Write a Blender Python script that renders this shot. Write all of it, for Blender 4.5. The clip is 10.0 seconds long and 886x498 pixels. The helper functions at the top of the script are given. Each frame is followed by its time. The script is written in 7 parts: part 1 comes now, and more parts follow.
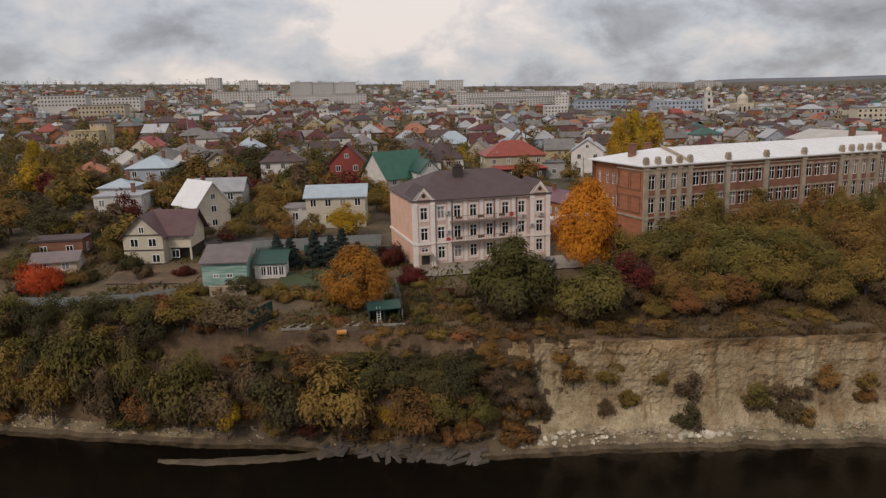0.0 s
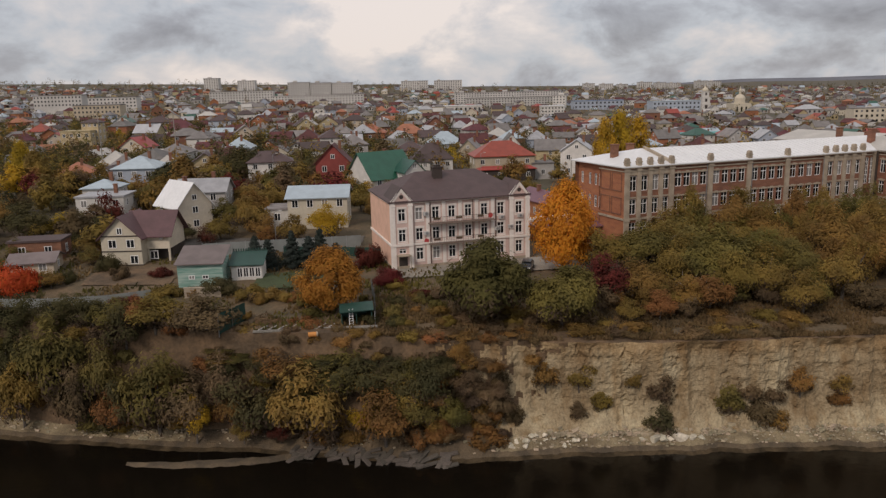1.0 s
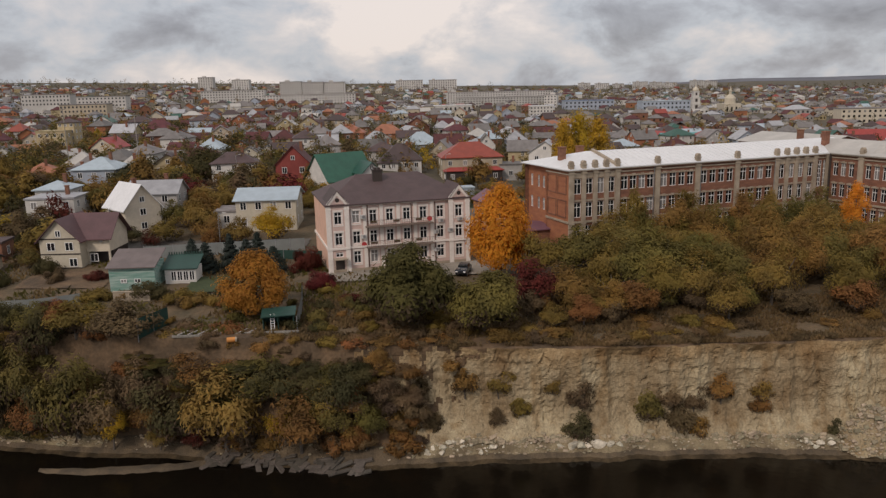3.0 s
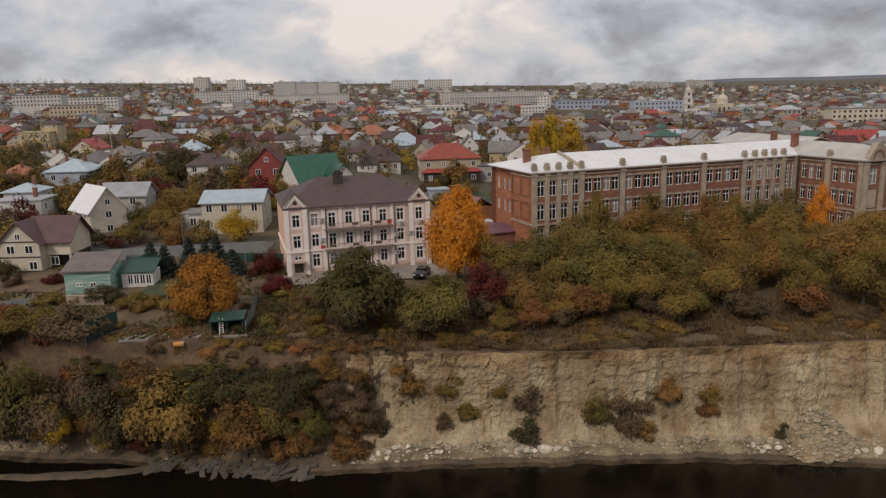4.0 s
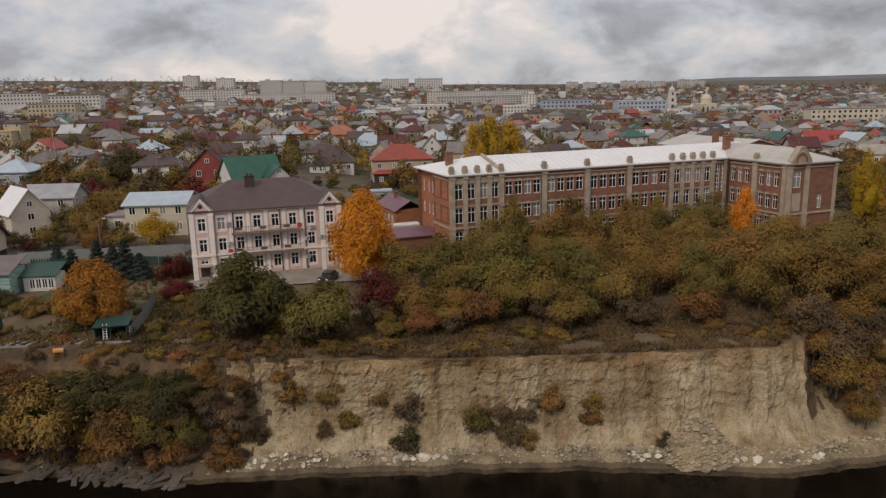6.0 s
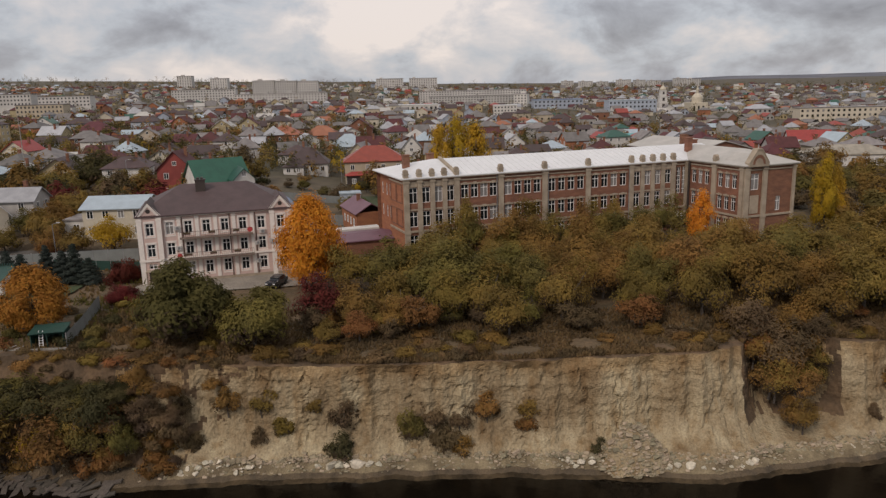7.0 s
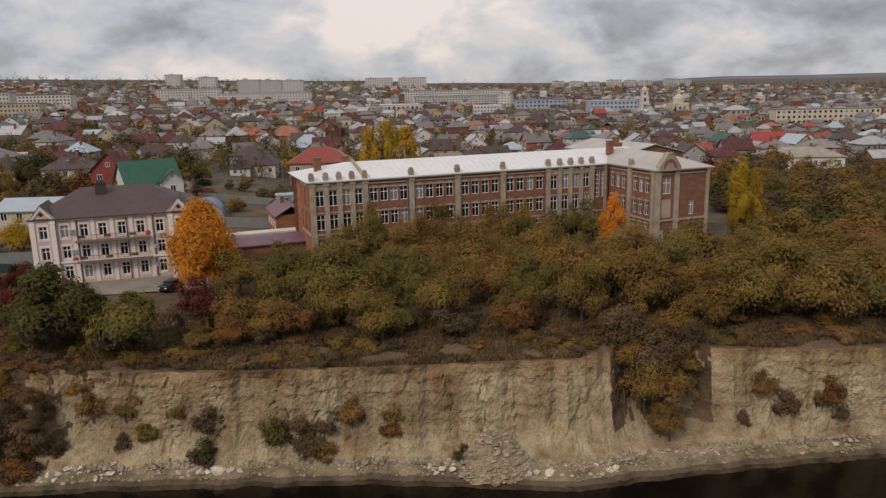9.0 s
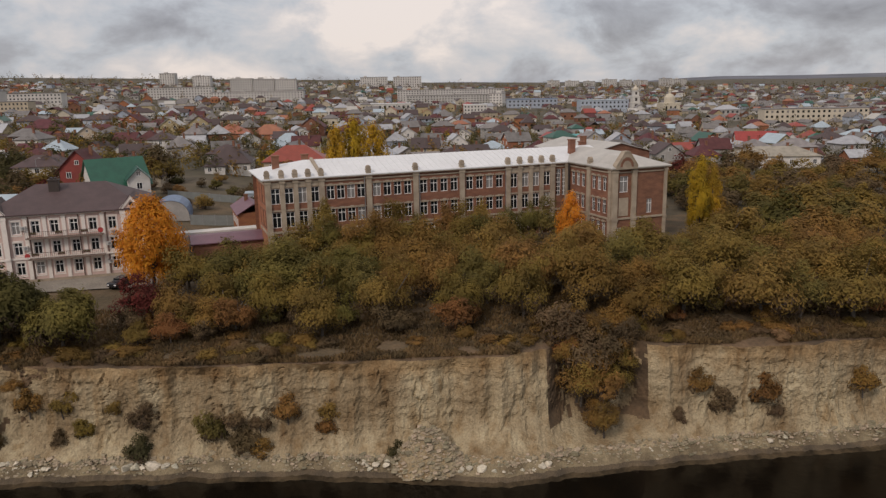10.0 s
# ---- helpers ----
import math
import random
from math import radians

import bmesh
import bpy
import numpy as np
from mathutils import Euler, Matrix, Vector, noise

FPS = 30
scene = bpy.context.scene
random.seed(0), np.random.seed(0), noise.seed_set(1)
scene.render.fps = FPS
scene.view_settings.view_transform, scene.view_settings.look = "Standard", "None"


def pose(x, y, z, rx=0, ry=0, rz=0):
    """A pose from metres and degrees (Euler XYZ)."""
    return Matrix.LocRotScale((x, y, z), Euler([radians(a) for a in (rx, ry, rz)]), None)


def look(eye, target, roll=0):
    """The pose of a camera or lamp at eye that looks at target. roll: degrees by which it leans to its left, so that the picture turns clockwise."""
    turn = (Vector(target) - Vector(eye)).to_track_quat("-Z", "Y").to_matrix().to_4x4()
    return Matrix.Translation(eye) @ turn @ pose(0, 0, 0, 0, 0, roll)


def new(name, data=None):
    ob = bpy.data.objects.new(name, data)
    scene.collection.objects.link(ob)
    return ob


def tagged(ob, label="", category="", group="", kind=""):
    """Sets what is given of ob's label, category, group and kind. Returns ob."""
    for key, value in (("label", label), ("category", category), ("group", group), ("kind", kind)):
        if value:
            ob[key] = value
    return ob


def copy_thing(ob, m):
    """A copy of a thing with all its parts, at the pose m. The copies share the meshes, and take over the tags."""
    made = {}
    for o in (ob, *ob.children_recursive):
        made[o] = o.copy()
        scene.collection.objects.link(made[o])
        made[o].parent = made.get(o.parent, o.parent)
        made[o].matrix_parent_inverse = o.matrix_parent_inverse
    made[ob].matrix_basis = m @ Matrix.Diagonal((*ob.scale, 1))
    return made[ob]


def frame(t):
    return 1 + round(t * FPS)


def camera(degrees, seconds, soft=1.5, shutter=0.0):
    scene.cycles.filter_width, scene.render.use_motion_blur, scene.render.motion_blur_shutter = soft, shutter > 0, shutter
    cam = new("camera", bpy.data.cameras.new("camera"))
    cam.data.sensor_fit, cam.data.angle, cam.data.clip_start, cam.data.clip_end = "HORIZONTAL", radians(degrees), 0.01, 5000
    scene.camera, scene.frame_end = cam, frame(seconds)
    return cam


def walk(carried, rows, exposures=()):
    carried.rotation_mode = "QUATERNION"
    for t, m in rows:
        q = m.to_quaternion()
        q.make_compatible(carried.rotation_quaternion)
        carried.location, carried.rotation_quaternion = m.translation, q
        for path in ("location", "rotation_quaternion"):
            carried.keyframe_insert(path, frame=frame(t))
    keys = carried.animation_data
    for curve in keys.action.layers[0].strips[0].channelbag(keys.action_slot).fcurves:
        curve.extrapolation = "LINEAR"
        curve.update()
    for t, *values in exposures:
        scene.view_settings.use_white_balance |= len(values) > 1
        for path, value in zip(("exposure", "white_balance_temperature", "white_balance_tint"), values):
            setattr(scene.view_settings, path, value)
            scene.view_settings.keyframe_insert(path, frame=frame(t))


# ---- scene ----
cam = camera(62.2, 10.0, soft=1.35)
METRES, EYE, TILT, LEAN, TURN = 64.0, 41.5, 0.0, 0.0, 0.0
ROWS = [
    (0.0, 0.0, 0.0, 0.0, -0.3, -12.06, 1.42),
    (0.5, 0.0259, 0.0035, 0.0001, -0.28, -12.06, 1.45),
    (1.0, 0.0549, 0.0088, 0.0, -0.26, -12.06, 1.4),
    (1.5, 0.0871, 0.0124, 0.0013, -0.24, -12.08, 1.36),
    (2.0, 0.1232, 0.0158, 0.0028, -0.23, -12.09, 1.33),
    (3.5, 0.2554, 0.0245, 0.0063, -0.26, -12.14, 1.32),
    (4.0, 0.3054, 0.0285, 0.0086, -0.32, -12.14, 1.35),
    (4.5, 0.3557, 0.0332, 0.0096, -0.36, -12.16, 1.28),
    (5.0, 0.4077, 0.0379, 0.01, -0.39, -12.17, 1.15),
    (5.5, 0.4631, 0.0412, 0.0111, -0.42, -12.21, 1.16),
    (7.0, 0.6401, 0.0526, 0.0212, -0.56, -12.33, 1.38),
    (7.5, 0.7004, 0.0552, 0.024, -0.61, -12.35, 1.34),
    (8.0, 0.7615, 0.0568, 0.0256, -0.64, -12.37, 1.28),
    (8.5, 0.8223, 0.0575, 0.0266, -0.69, -12.39, 1.22),
    (9.0, 0.8816, 0.0569, 0.0265, -0.72, -12.39, 1.19),
    (9.5, 0.9394, 0.054, 0.024, -0.75, -12.41, 1.12),
    (10.0, 0.9965, 0.0494, 0.0211, -0.8, -12.44, 1.08),
]
walk(cam, [(t, pose(0, 0, EYE, TILT, LEAN, TURN) @ pose(METRES * x, METRES * y, METRES * z, 90 + pitch, roll, yaw)) for t, x, y, z, yaw, pitch, roll in ROWS],
     exposures=((0.0, -0.12, 7050, 18), (10.0, -0.12, 7050, 18)))


# ---- world, sun, exposure ----
SUN_EL, SUN_AZ = 40.0, -148.0          # degrees; azimuth from +y towards +x
world = bpy.data.worlds.new("cloudy_sky")
scene.world = world
world.use_nodes = True
wn, wl = world.node_tree.nodes, world.node_tree.links
wn.clear()


def wmath(op, a, b=None, c=None):
    n = wn.new("ShaderNodeMath")
    n.operation = op
    for k, v in enumerate((a, b, c)):
        if v is None:
            continue
        if isinstance(v, (int, float)):
            n.inputs[k].default_value = v
        else:
            wl.new(v, n.inputs[k])
    return n.outputs[0]


wtc = wn.new("ShaderNodeTexCoord")
wsep = wn.new("ShaderNodeSeparateXYZ")
wl.new(wtc.outputs["Generated"], wsep.inputs[0])
wup = wmath("MAXIMUM", wsep.outputs[2], 0.0)
FLAT = 1.9                              # clouds lie flatter than they are wide
wmap = wn.new("ShaderNodeMapping")
wmap.inputs["Scale"].default_value = (1, 1, FLAT)
wl.new(wtc.outputs["Generated"], wmap.inputs[0])


def wtex(scale, detail, rough=0.55, distort=0.0, shift=(0, 0, 0), src=None):
    mp = wn.new("ShaderNodeMapping")
    mp.inputs["Location"].default_value = shift
    wl.new(src or wmap.outputs[0], mp.inputs[0])
    n = wn.new("ShaderNodeTexNoise")
    n.inputs["Scale"].default_value, n.inputs["Detail"].default_value = scale, detail
    n.inputs["Roughness"].default_value, n.inputs["Distortion"].default_value = rough, distort
    wl.new(mp.outputs[0], n.inputs["Vector"])
    return n


# ragged edges: the directions are stirred by a fine noise before the banks are laid
wstir = wtex(9.0, 7.0, 0.6, shift=(4.2, 0.3, 1.1))
wcen = wn.new("ShaderNodeVectorMath")
wcen.operation = "SUBTRACT"
wl.new(wstir.outputs["Color"], wcen.inputs[0])
wcen.inputs[1].default_value = (0.5, 0.5, 0.5)
wrag = wn.new("ShaderNodeVectorMath")
wrag.operation = "MULTIPLY_ADD"
wl.new(wcen.outputs[0], wrag.inputs[0])
wrag.inputs[1].default_value = (0.20, 0.20, 0.20)
wl.new(wmap.outputs[0], wrag.inputs[2])


def bank(azimuth, elevation, wide, amount, core=0.0):
    """A lighter or darker mass of cloud round one direction."""
    d = wn.new("ShaderNodeVectorMath")
    d.operation = "DISTANCE"
    wl.new(wrag.outputs[0], d.inputs[0])
    a, e2 = radians(azimuth), radians(elevation)
    d.inputs[1].default_value = (math.sin(a) * math.cos(e2), math.cos(a) * math.cos(e2), FLAT * math.sin(e2))
    r = wn.new("ShaderNodeMapRange")
    r.interpolation_type = "SMOOTHSTEP"
    wl.new(d.outputs["Value"], r.inputs[0])
    r.inputs[1].default_value, r.inputs[2].default_value, r.inputs[3].default_value, r.inputs[4].default_value = core, wide, amount, 0.0
    return r.outputs[0]


wbig, wfine = wtex(2.6, 4.0, 0.5, shift=(3.1, 1.7, 0.0)), wtex(8.5, 9.0, 0.57, 0.25, shift=(0.7, 2.2, 0.4))
wcloud = wmath("MULTIPLY_ADD", wbig.outputs[0], 0.34, wmath("MULTIPLY_ADD", wfine.outputs[0], 0.66, 0.0))
for b4 in ((-2.5, 6.5, 0.17, 0.22, 0.05), (5.0, 5.0, 0.22, 0.06, 0.0), (13.0, 5.4, 0.11, -0.12, 0.02), (27.0, 5.4, 0.21, -0.16, 0.03), (20.0, 2.4, 0.09, 0.08, 0.0), (-14.0, 2.0, 0.24, 0.03, 0.0),
           (-20.0, 6.5, 0.26, -0.05, 0.0), (-29.0, 2.6, 0.16, -0.05, 0.0), (0.0, 40.0, 1.6, 0.05, 0.4)):
    wcloud = wmath("ADD", wcloud, bank(*b4))
wramp = wn.new("ShaderNodeValToRGB")
els = wramp.color_ramp.elements
els[0].position, els[0].color = 0.30, (0.27, 0.29, 0.335, 1)
els[1].position, els[1].color = 0.66, (1.0, 0.975, 0.945, 1)
for at, col in ((0.42, (0.44, 0.49, 0.555)), (0.49, (0.585, 0.67, 0.75)), (0.57, (0.76, 0.79, 0.82))):
    e = els.new(at)
    e.color = (*col, 1)
wl.new(wcloud, wramp.inputs[0])
wsky = wn.new("ShaderNodeTexSky")
wsky.sky_type = "NISHITA"
wsky.sun_disc = False
wsky.sun_elevation, wsky.sun_rotation = radians(SUN_EL), radians(SUN_AZ)
wskys = wn.new("ShaderNodeVectorMath")
wskys.operation = "SCALE"
wskys.inputs["Scale"].default_value = 0.10
wl.new(wsky.outputs[0], wskys.inputs[0])
wmix = wn.new("ShaderNodeMix")
wmix.data_type = "RGBA"
wmix.inputs[0].default_value = 0.88
wl.new(wskys.outputs[0], wmix.inputs[6])
wl.new(wramp.outputs[0], wmix.inputs[7])
wbg = wn.new("ShaderNodeBackground")
wl.new(wmix.outputs[2], wbg.inputs["Color"])
wl.new(wmath("MULTIPLY_ADD", wup, 0.35, 0.86), wbg.inputs["Strength"])
wout = wn.new("ShaderNodeOutputWorld")
wl.new(wbg.outputs[0], wout.inputs[0])

sun = new("sun", bpy.data.lights.new("sun", "SUN"))
sun.data.energy, sun.data.angle, sun.data.color = 1.65, radians(11), (1.0, 0.94, 0.86)
az, el = radians(SUN_AZ), radians(SUN_EL)
sun.matrix_world = look((0, 0, 200), (-math.sin(az) * math.cos(el), -math.cos(az) * math.cos(el), 200 - math.sin(el)))


# ---- materials ----
def mat(name, col, rough=0.8, dark=0.75, scale=0.6, fine=7.0, bump=0.15, metal=0.0, tint=None, own=0.0, isl=0.0, stretch=(1, 1, 1), spec=0.5):
    """Paint, earth or stone: two scales of noise in the colour, relief from the finer one. own: spread of value from
    object to object; isl: from piece to piece of a mesh."""
    m = bpy.data.materials.new(name)
    m.use_nodes = True
    n, l = m.node_tree.nodes, m.node_tree.links
    b = n["Principled BSDF"]
    b.inputs["Roughness"].default_value, b.inputs["Metallic"].default_value = rough, metal
    b.inputs["Specular IOR Level"].default_value = spec
    geo = n.new("ShaderNodeNewGeometry")
    mp = n.new("ShaderNodeMapping")
    mp.inputs["Scale"].default_value = stretch
    l.new(geo.outputs["Position"], mp.inputs[0])
    big, small = n.new("ShaderNodeTexNoise"), n.new("ShaderNodeTexNoise")
    for k, (s, d) in ((big, (scale, 4)), (small, (fine, 3))):
        k.inputs["Scale"].default_value, k.inputs["Detail"].default_value = s, d
        l.new(mp.outputs[0], k.inputs["Vector"])
    ramp = n.new("ShaderNodeValToRGB")
    t2 = tint or tuple(c * dark for c in col)
    ramp.color_ramp.elements[0].position, ramp.color_ramp.elements[0].color = 0.36, (*t2, 1)
    ramp.color_ramp.elements[1].position, ramp.color_ramp.elements[1].color = 0.64, (*col, 1)
    l.new(big.outputs[0], ramp.inputs[0])
    mul = n.new("ShaderNodeMix")
    mul.data_type, mul.blend_type = "RGBA", "MULTIPLY"
    mul.inputs[0].default_value = 1.0
    r2 = n.new("ShaderNodeMapRange")
    r2.inputs[1].default_value, r2.inputs[2].default_value, r2.inputs[3].default_value, r2.inputs[4].default_value = 0.3, 0.7, (0.94 if bump <= 0.15 else 0.78), (1.05 if bump <= 0.15 else 1.18)
    l.new(small.outputs[0], r2.inputs[0])
    cc = n.new("ShaderNodeCombineColor")
    for k in range(3):
        l.new(r2.outputs[0], cc.inputs[k])
    l.new(ramp.outputs[0], mul.inputs[6])
    l.new(cc.outputs[0], mul.inputs[7])
    out = mul.outputs[2]
    for on, spread in (("own", own), ("isl", isl)):
        if not spread:
            continue
        if on == "own":
            rnd = n.new("ShaderNodeObjectInfo").outputs["Random"]
        else:
            rnd = geo.outputs["Random Per Island"]
        hs = n.new("ShaderNodeHueSaturation")
        mr = n.new("ShaderNodeMapRange")
        mr.inputs[3].default_value, mr.inputs[4].default_value = 1 - spread, 1 + spread
        l.new(rnd, mr.inputs[0])
        l.new(mr.outputs[0], hs.inputs["Value"])
        mh = n.new("ShaderNodeMapRange")
        mh.inputs[3].default_value, mh.inputs[4].default_value = 0.5 + spread * 0.06, 0.5 - spread * 0.06
        l.new(rnd, mh.inputs[0])
        l.new(mh.outputs[0], hs.inputs["Hue"])
        l.new(out, hs.inputs["Color"])
        out = hs.outputs[0]
    l.new(out, b.inputs["Base Color"])
    if bump:
        bp = n.new("ShaderNodeBump")
        bp.inputs["Strength"].default_value, bp.inputs["Distance"].default_value = bump, 0.15
        l.new(small.outputs[0], bp.inputs["Height"])
        l.new(bp.outputs[0], b.inputs["Normal"])
    return m


def leaf_mat(name, a, b2, own=0.15):
    m = mat(name, a, 0.75, scale=0.3, fine=1.3, bump=0.0, tint=b2, own=own, isl=0.10, spec=0.06)
    n, l = m.node_tree.nodes, m.node_tree.links
    p, out = n["Principled BSDF"], n["Material Output"]
    tr, mx = n.new("ShaderNodeBsdfTranslucent"), n.new("ShaderNodeMixShader")
    l.new(p.inputs["Base Color"].links[0].from_socket, tr.inputs["Color"])
    mx.inputs[0].default_value = 0.38
    l.new(p.outputs[0], mx.inputs[1])
    l.new(tr.outputs[0], mx.inputs[2])
    l.new(mx.outputs[0], out.inputs["Surface"])
    return m


L_OLIVE = leaf_mat("olive_leaves", (0.290, 0.196, 0.054), (0.165, 0.114, 0.037))
L_GREEN = leaf_mat("green_leaves", (0.180, 0.142, 0.044), (0.102, 0.088, 0.032))
L_DARK = leaf_mat("dark_leaves", (0.104, 0.088, 0.038), (0.064, 0.060, 0.029))
L_BROWN = leaf_mat("brown_leaves", (0.315, 0.180, 0.055), (0.175, 0.106, 0.039))
L_RUST = leaf_mat("rust_leaves", (0.290, 0.135, 0.050), (0.17, 0.088, 0.038))
L_YELLOW = leaf_mat("yellow_leaves", (0.50, 0.315, 0.032), (0.31, 0.205, 0.032))
L_ORANGE = leaf_mat("orange_leaves", (0.66, 0.30, 0.036), (0.48, 0.205, 0.026))
L_RED = leaf_mat("red_leaves", (0.55, 0.105, 0.034), (0.34, 0.06, 0.026))
L_WINE = leaf_mat("wine_leaves", (0.160, 0.038, 0.030), (0.095, 0.031, 0.024))
L_GREY = leaf_mat("dry_twigs", (0.190, 0.130, 0.070), (0.112, 0.080, 0.047))
L_SPRUCE = leaf_mat("spruce_needles", (0.060, 0.072, 0.062), (0.034, 0.044, 0.036))
L_GRASS = leaf_mat("dry_grass_blades", (0.25, 0.160, 0.080), (0.135, 0.090, 0.047))
L_MOSS = leaf_mat("moss_green_leaves", (0.225, 0.180, 0.052), (0.128, 0.108, 0.037))
L_AMBER = leaf_mat("amber_leaves", (0.50, 0.215, 0.045), (0.32, 0.135, 0.034))
L_DEEP = leaf_mat("deep_green_leaves", (0.142, 0.118, 0.042), (0.084, 0.074, 0.030))
# twig brown; low in the dome crowns it also carries their shade
L_TWIG_SHADE = leaf_mat("twigs_and_lower_shade", (0.120, 0.082, 0.052), (0.070, 0.050, 0.034))
BARK = mat("bark", (0.10, 0.082, 0.066), 0.9, fine=5, bump=0.5)
DEADWOOD = mat("bleached_wood", (0.34, 0.31, 0.28), 0.85, fine=6)

M_CLIFF = mat("limestone", (0.398, 0.326, 0.208), 0.95, scale=0.22, fine=4.5, bump=0.9, tint=(0.235, 0.172, 0.100), stretch=(1, 1, 0.5), spec=0.2)


def strata(m):
    """Fine broken bedding and rusty weathering streaks of a limestone face."""
    n, l = m.node_tree.nodes, m.node_tree.links
    p = n["Principled BSDF"]
    geo = n.new("ShaderNodeNewGeometry")
    beds, flakes, rust = n.new("ShaderNodeTexNoise"), n.new("ShaderNodeTexVoronoi"), n.new("ShaderNodeTexNoise")
    for k, st, sc in ((beds, (0.6, 0.6, 2.2), 1.3), (flakes, (1.0, 1.0, 1.5), 3.4), (rust, (1.0, 1.0, 0.22), 0.7)):
        mp = n.new("ShaderNodeMapping")
        mp.inputs["Scale"].default_value = st
        l.new(geo.outputs["Position"], mp.inputs[0])
        l.new(mp.outputs[0], k.inputs["Vector"])
        k.inputs["Scale"].default_value = sc
    beds.inputs["Detail"].default_value = rust.inputs["Detail"].default_value = 5.0
    nb = p.inputs["Normal"].links[0].from_node
    b2, b3 = n.new("ShaderNodeBump"), n.new("ShaderNodeBump")
    b2.inputs["Strength"].default_value, b2.inputs["Distance"].default_value = 0.5, 0.2
    b3.inputs["Strength"].default_value, b3.inputs["Distance"].default_value = 0.5, 0.14
    l.new(beds.outputs[0], b2.inputs["Height"])
    l.new(flakes.outputs["Distance"], b3.inputs["Height"])
    l.new(nb.outputs[0], b2.inputs["Normal"])
    l.new(b2.outputs[0], b3.inputs["Normal"])
    l.new(b3.outputs[0], p.inputs["Normal"])

    def tinted(src, fac, lo, hi, amount, col):
        mx, mr = n.new("ShaderNodeMix"), n.new("ShaderNodeMapRange")
        mx.data_type, mx.blend_type = "RGBA", "MULTIPLY"
        mr.inputs[1].default_value, mr.inputs[2].default_value, mr.inputs[3].default_value, mr.inputs[4].default_value = lo, hi, 0.0, amount
        l.new(fac, mr.inputs[0])
        l.new(mr.outputs[0], mx.inputs[0])
        l.new(src, mx.inputs[6])
        mx.inputs[7].default_value = (*col, 1)
        return mx.outputs[2]
    out = tinted(p.inputs["Base Color"].links[0].from_socket, rust.outputs[0], 0.48, 0.70, 0.8, (0.66, 0.54, 0.42))
    # thin darker beds, and the rusty rubble bed under the turf
    out = tinted(out, beds.outputs[0], 0.56, 0.76, 0.5, (0.66, 0.60, 0.54))
    sep, edge, add = n.new("ShaderNodeSeparateXYZ"), n.new("ShaderNodeTexNoise"), n.new("ShaderNodeMath")
    l.new(geo.outputs["Position"], sep.inputs[0])
    l.new(geo.outputs["Position"], edge.inputs["Vector"])
    edge.inputs["Scale"].default_value, edge.inputs["Detail"].default_value = 0.35, 6.0
    add.operation = "MULTIPLY_ADD"
    l.new(edge.outputs[0], add.inputs[0])
    add.inputs[1].default_value = 6.0
    l.new(sep.outputs[2], add.inputs[2])
    out = tinted(out, add.outputs[0], 12.0, 14.2, 0.6, (0.82, 0.64, 0.46))
    l.new(out, p.inputs["Base Color"])


strata(M_CLIFF)
M_EARTH = mat("bare_earth", (0.142, 0.088, 0.047), 0.95, scale=0.3, fine=2.5, bump=0.8, tint=(0.072, 0.047, 0.026))
M_SOIL = mat("dry_grass_soil", (0.125, 0.082, 0.043), 0.95, scale=0.22, fine=2.2, bump=0.8, tint=(0.072, 0.054, 0.028))
M_BEACH = mat("shingle_beach", (0.250, 0.196, 0.115), 0.92, scale=0.5, fine=5.5, bump=0.9, tint=(0.125, 0.092, 0.052))
M_BAR = mat("damp_shingle", (0.125, 0.088, 0.050), 0.9, scale=0.5, fine=5.5, bump=0.9, tint=(0.066, 0.048, 0.029))
M_WET = mat("wet_shingle", (0.085, 0.060, 0.034), 0.85, scale=0.5, fine=3.5, bump=0.6, tint=(0.03, 0.022, 0.013), spec=0.1)
M_TOWN = mat("town_ground", (0.10, 0.076, 0.046), 0.95, scale=0.03, fine=0.35, bump=0.2, tint=(0.05, 0.044, 0.024))
# distance haze is put into the pale blue-grey of the hills
M_HAZY_HILL = mat("hazy_far_hill", (0.135, 0.135, 0.155), 0.95, scale=0.006, fine=0.03, bump=0.0, tint=(0.065, 0.07, 0.085))
M_ROCK = mat("pale_rock", (0.56, 0.50, 0.385), 0.9, scale=0.8, fine=4, bump=0.5, own=0.2)
M_PEBBLE = mat("pebble_stone", (0.33, 0.27, 0.18), 0.9, scale=0.5, fine=4, bump=0.3, isl=0.35)
M_SLAB = mat("dark_wet_concrete", (0.090, 0.074, 0.058), 0.8, scale=0.7, fine=5, bump=0.4, own=0.25)
M_YARD = mat("pale_worn_asphalt", (0.27, 0.235, 0.19), 0.9, scale=0.3, fine=4, bump=0.3)
M_CONC = mat("weathered_concrete", (0.30, 0.275, 0.24), 0.85, scale=0.7, fine=5, bump=0.4, own=0.2)
M_ASPH = mat("asphalt", (0.115, 0.102, 0.088), 0.9, scale=0.3, fine=4, bump=0.3)
M_LAWN = mat("lawn", (0.045, 0.062, 0.022), 0.95, scale=0.5, fine=4, bump=0.5)

P_WHITE = mat("white_plaster", (0.73, 0.665, 0.605), 0.8, dark=0.93, fine=3, bump=0.08)
P_PINK = mat("pale_pink_plaster", (0.60, 0.435, 0.38), 0.85, dark=0.92, fine=3, bump=0.08)
P_PEACH = mat("peach_plaster", (0.70, 0.43, 0.315), 0.85, dark=0.88, fine=3, bump=0.08)
P_CREAM = mat("cream_siding", (0.54, 0.475, 0.37), 0.75, dark=0.9, fine=2, bump=0.1, own=0.08)
P_GREY = mat("grey_plaster", (0.36, 0.34, 0.315), 0.85, dark=0.8, own=0.2)
P_BEIGE = mat("beige_plaster", (0.46, 0.385, 0.285), 0.85, dark=0.85, own=0.15)
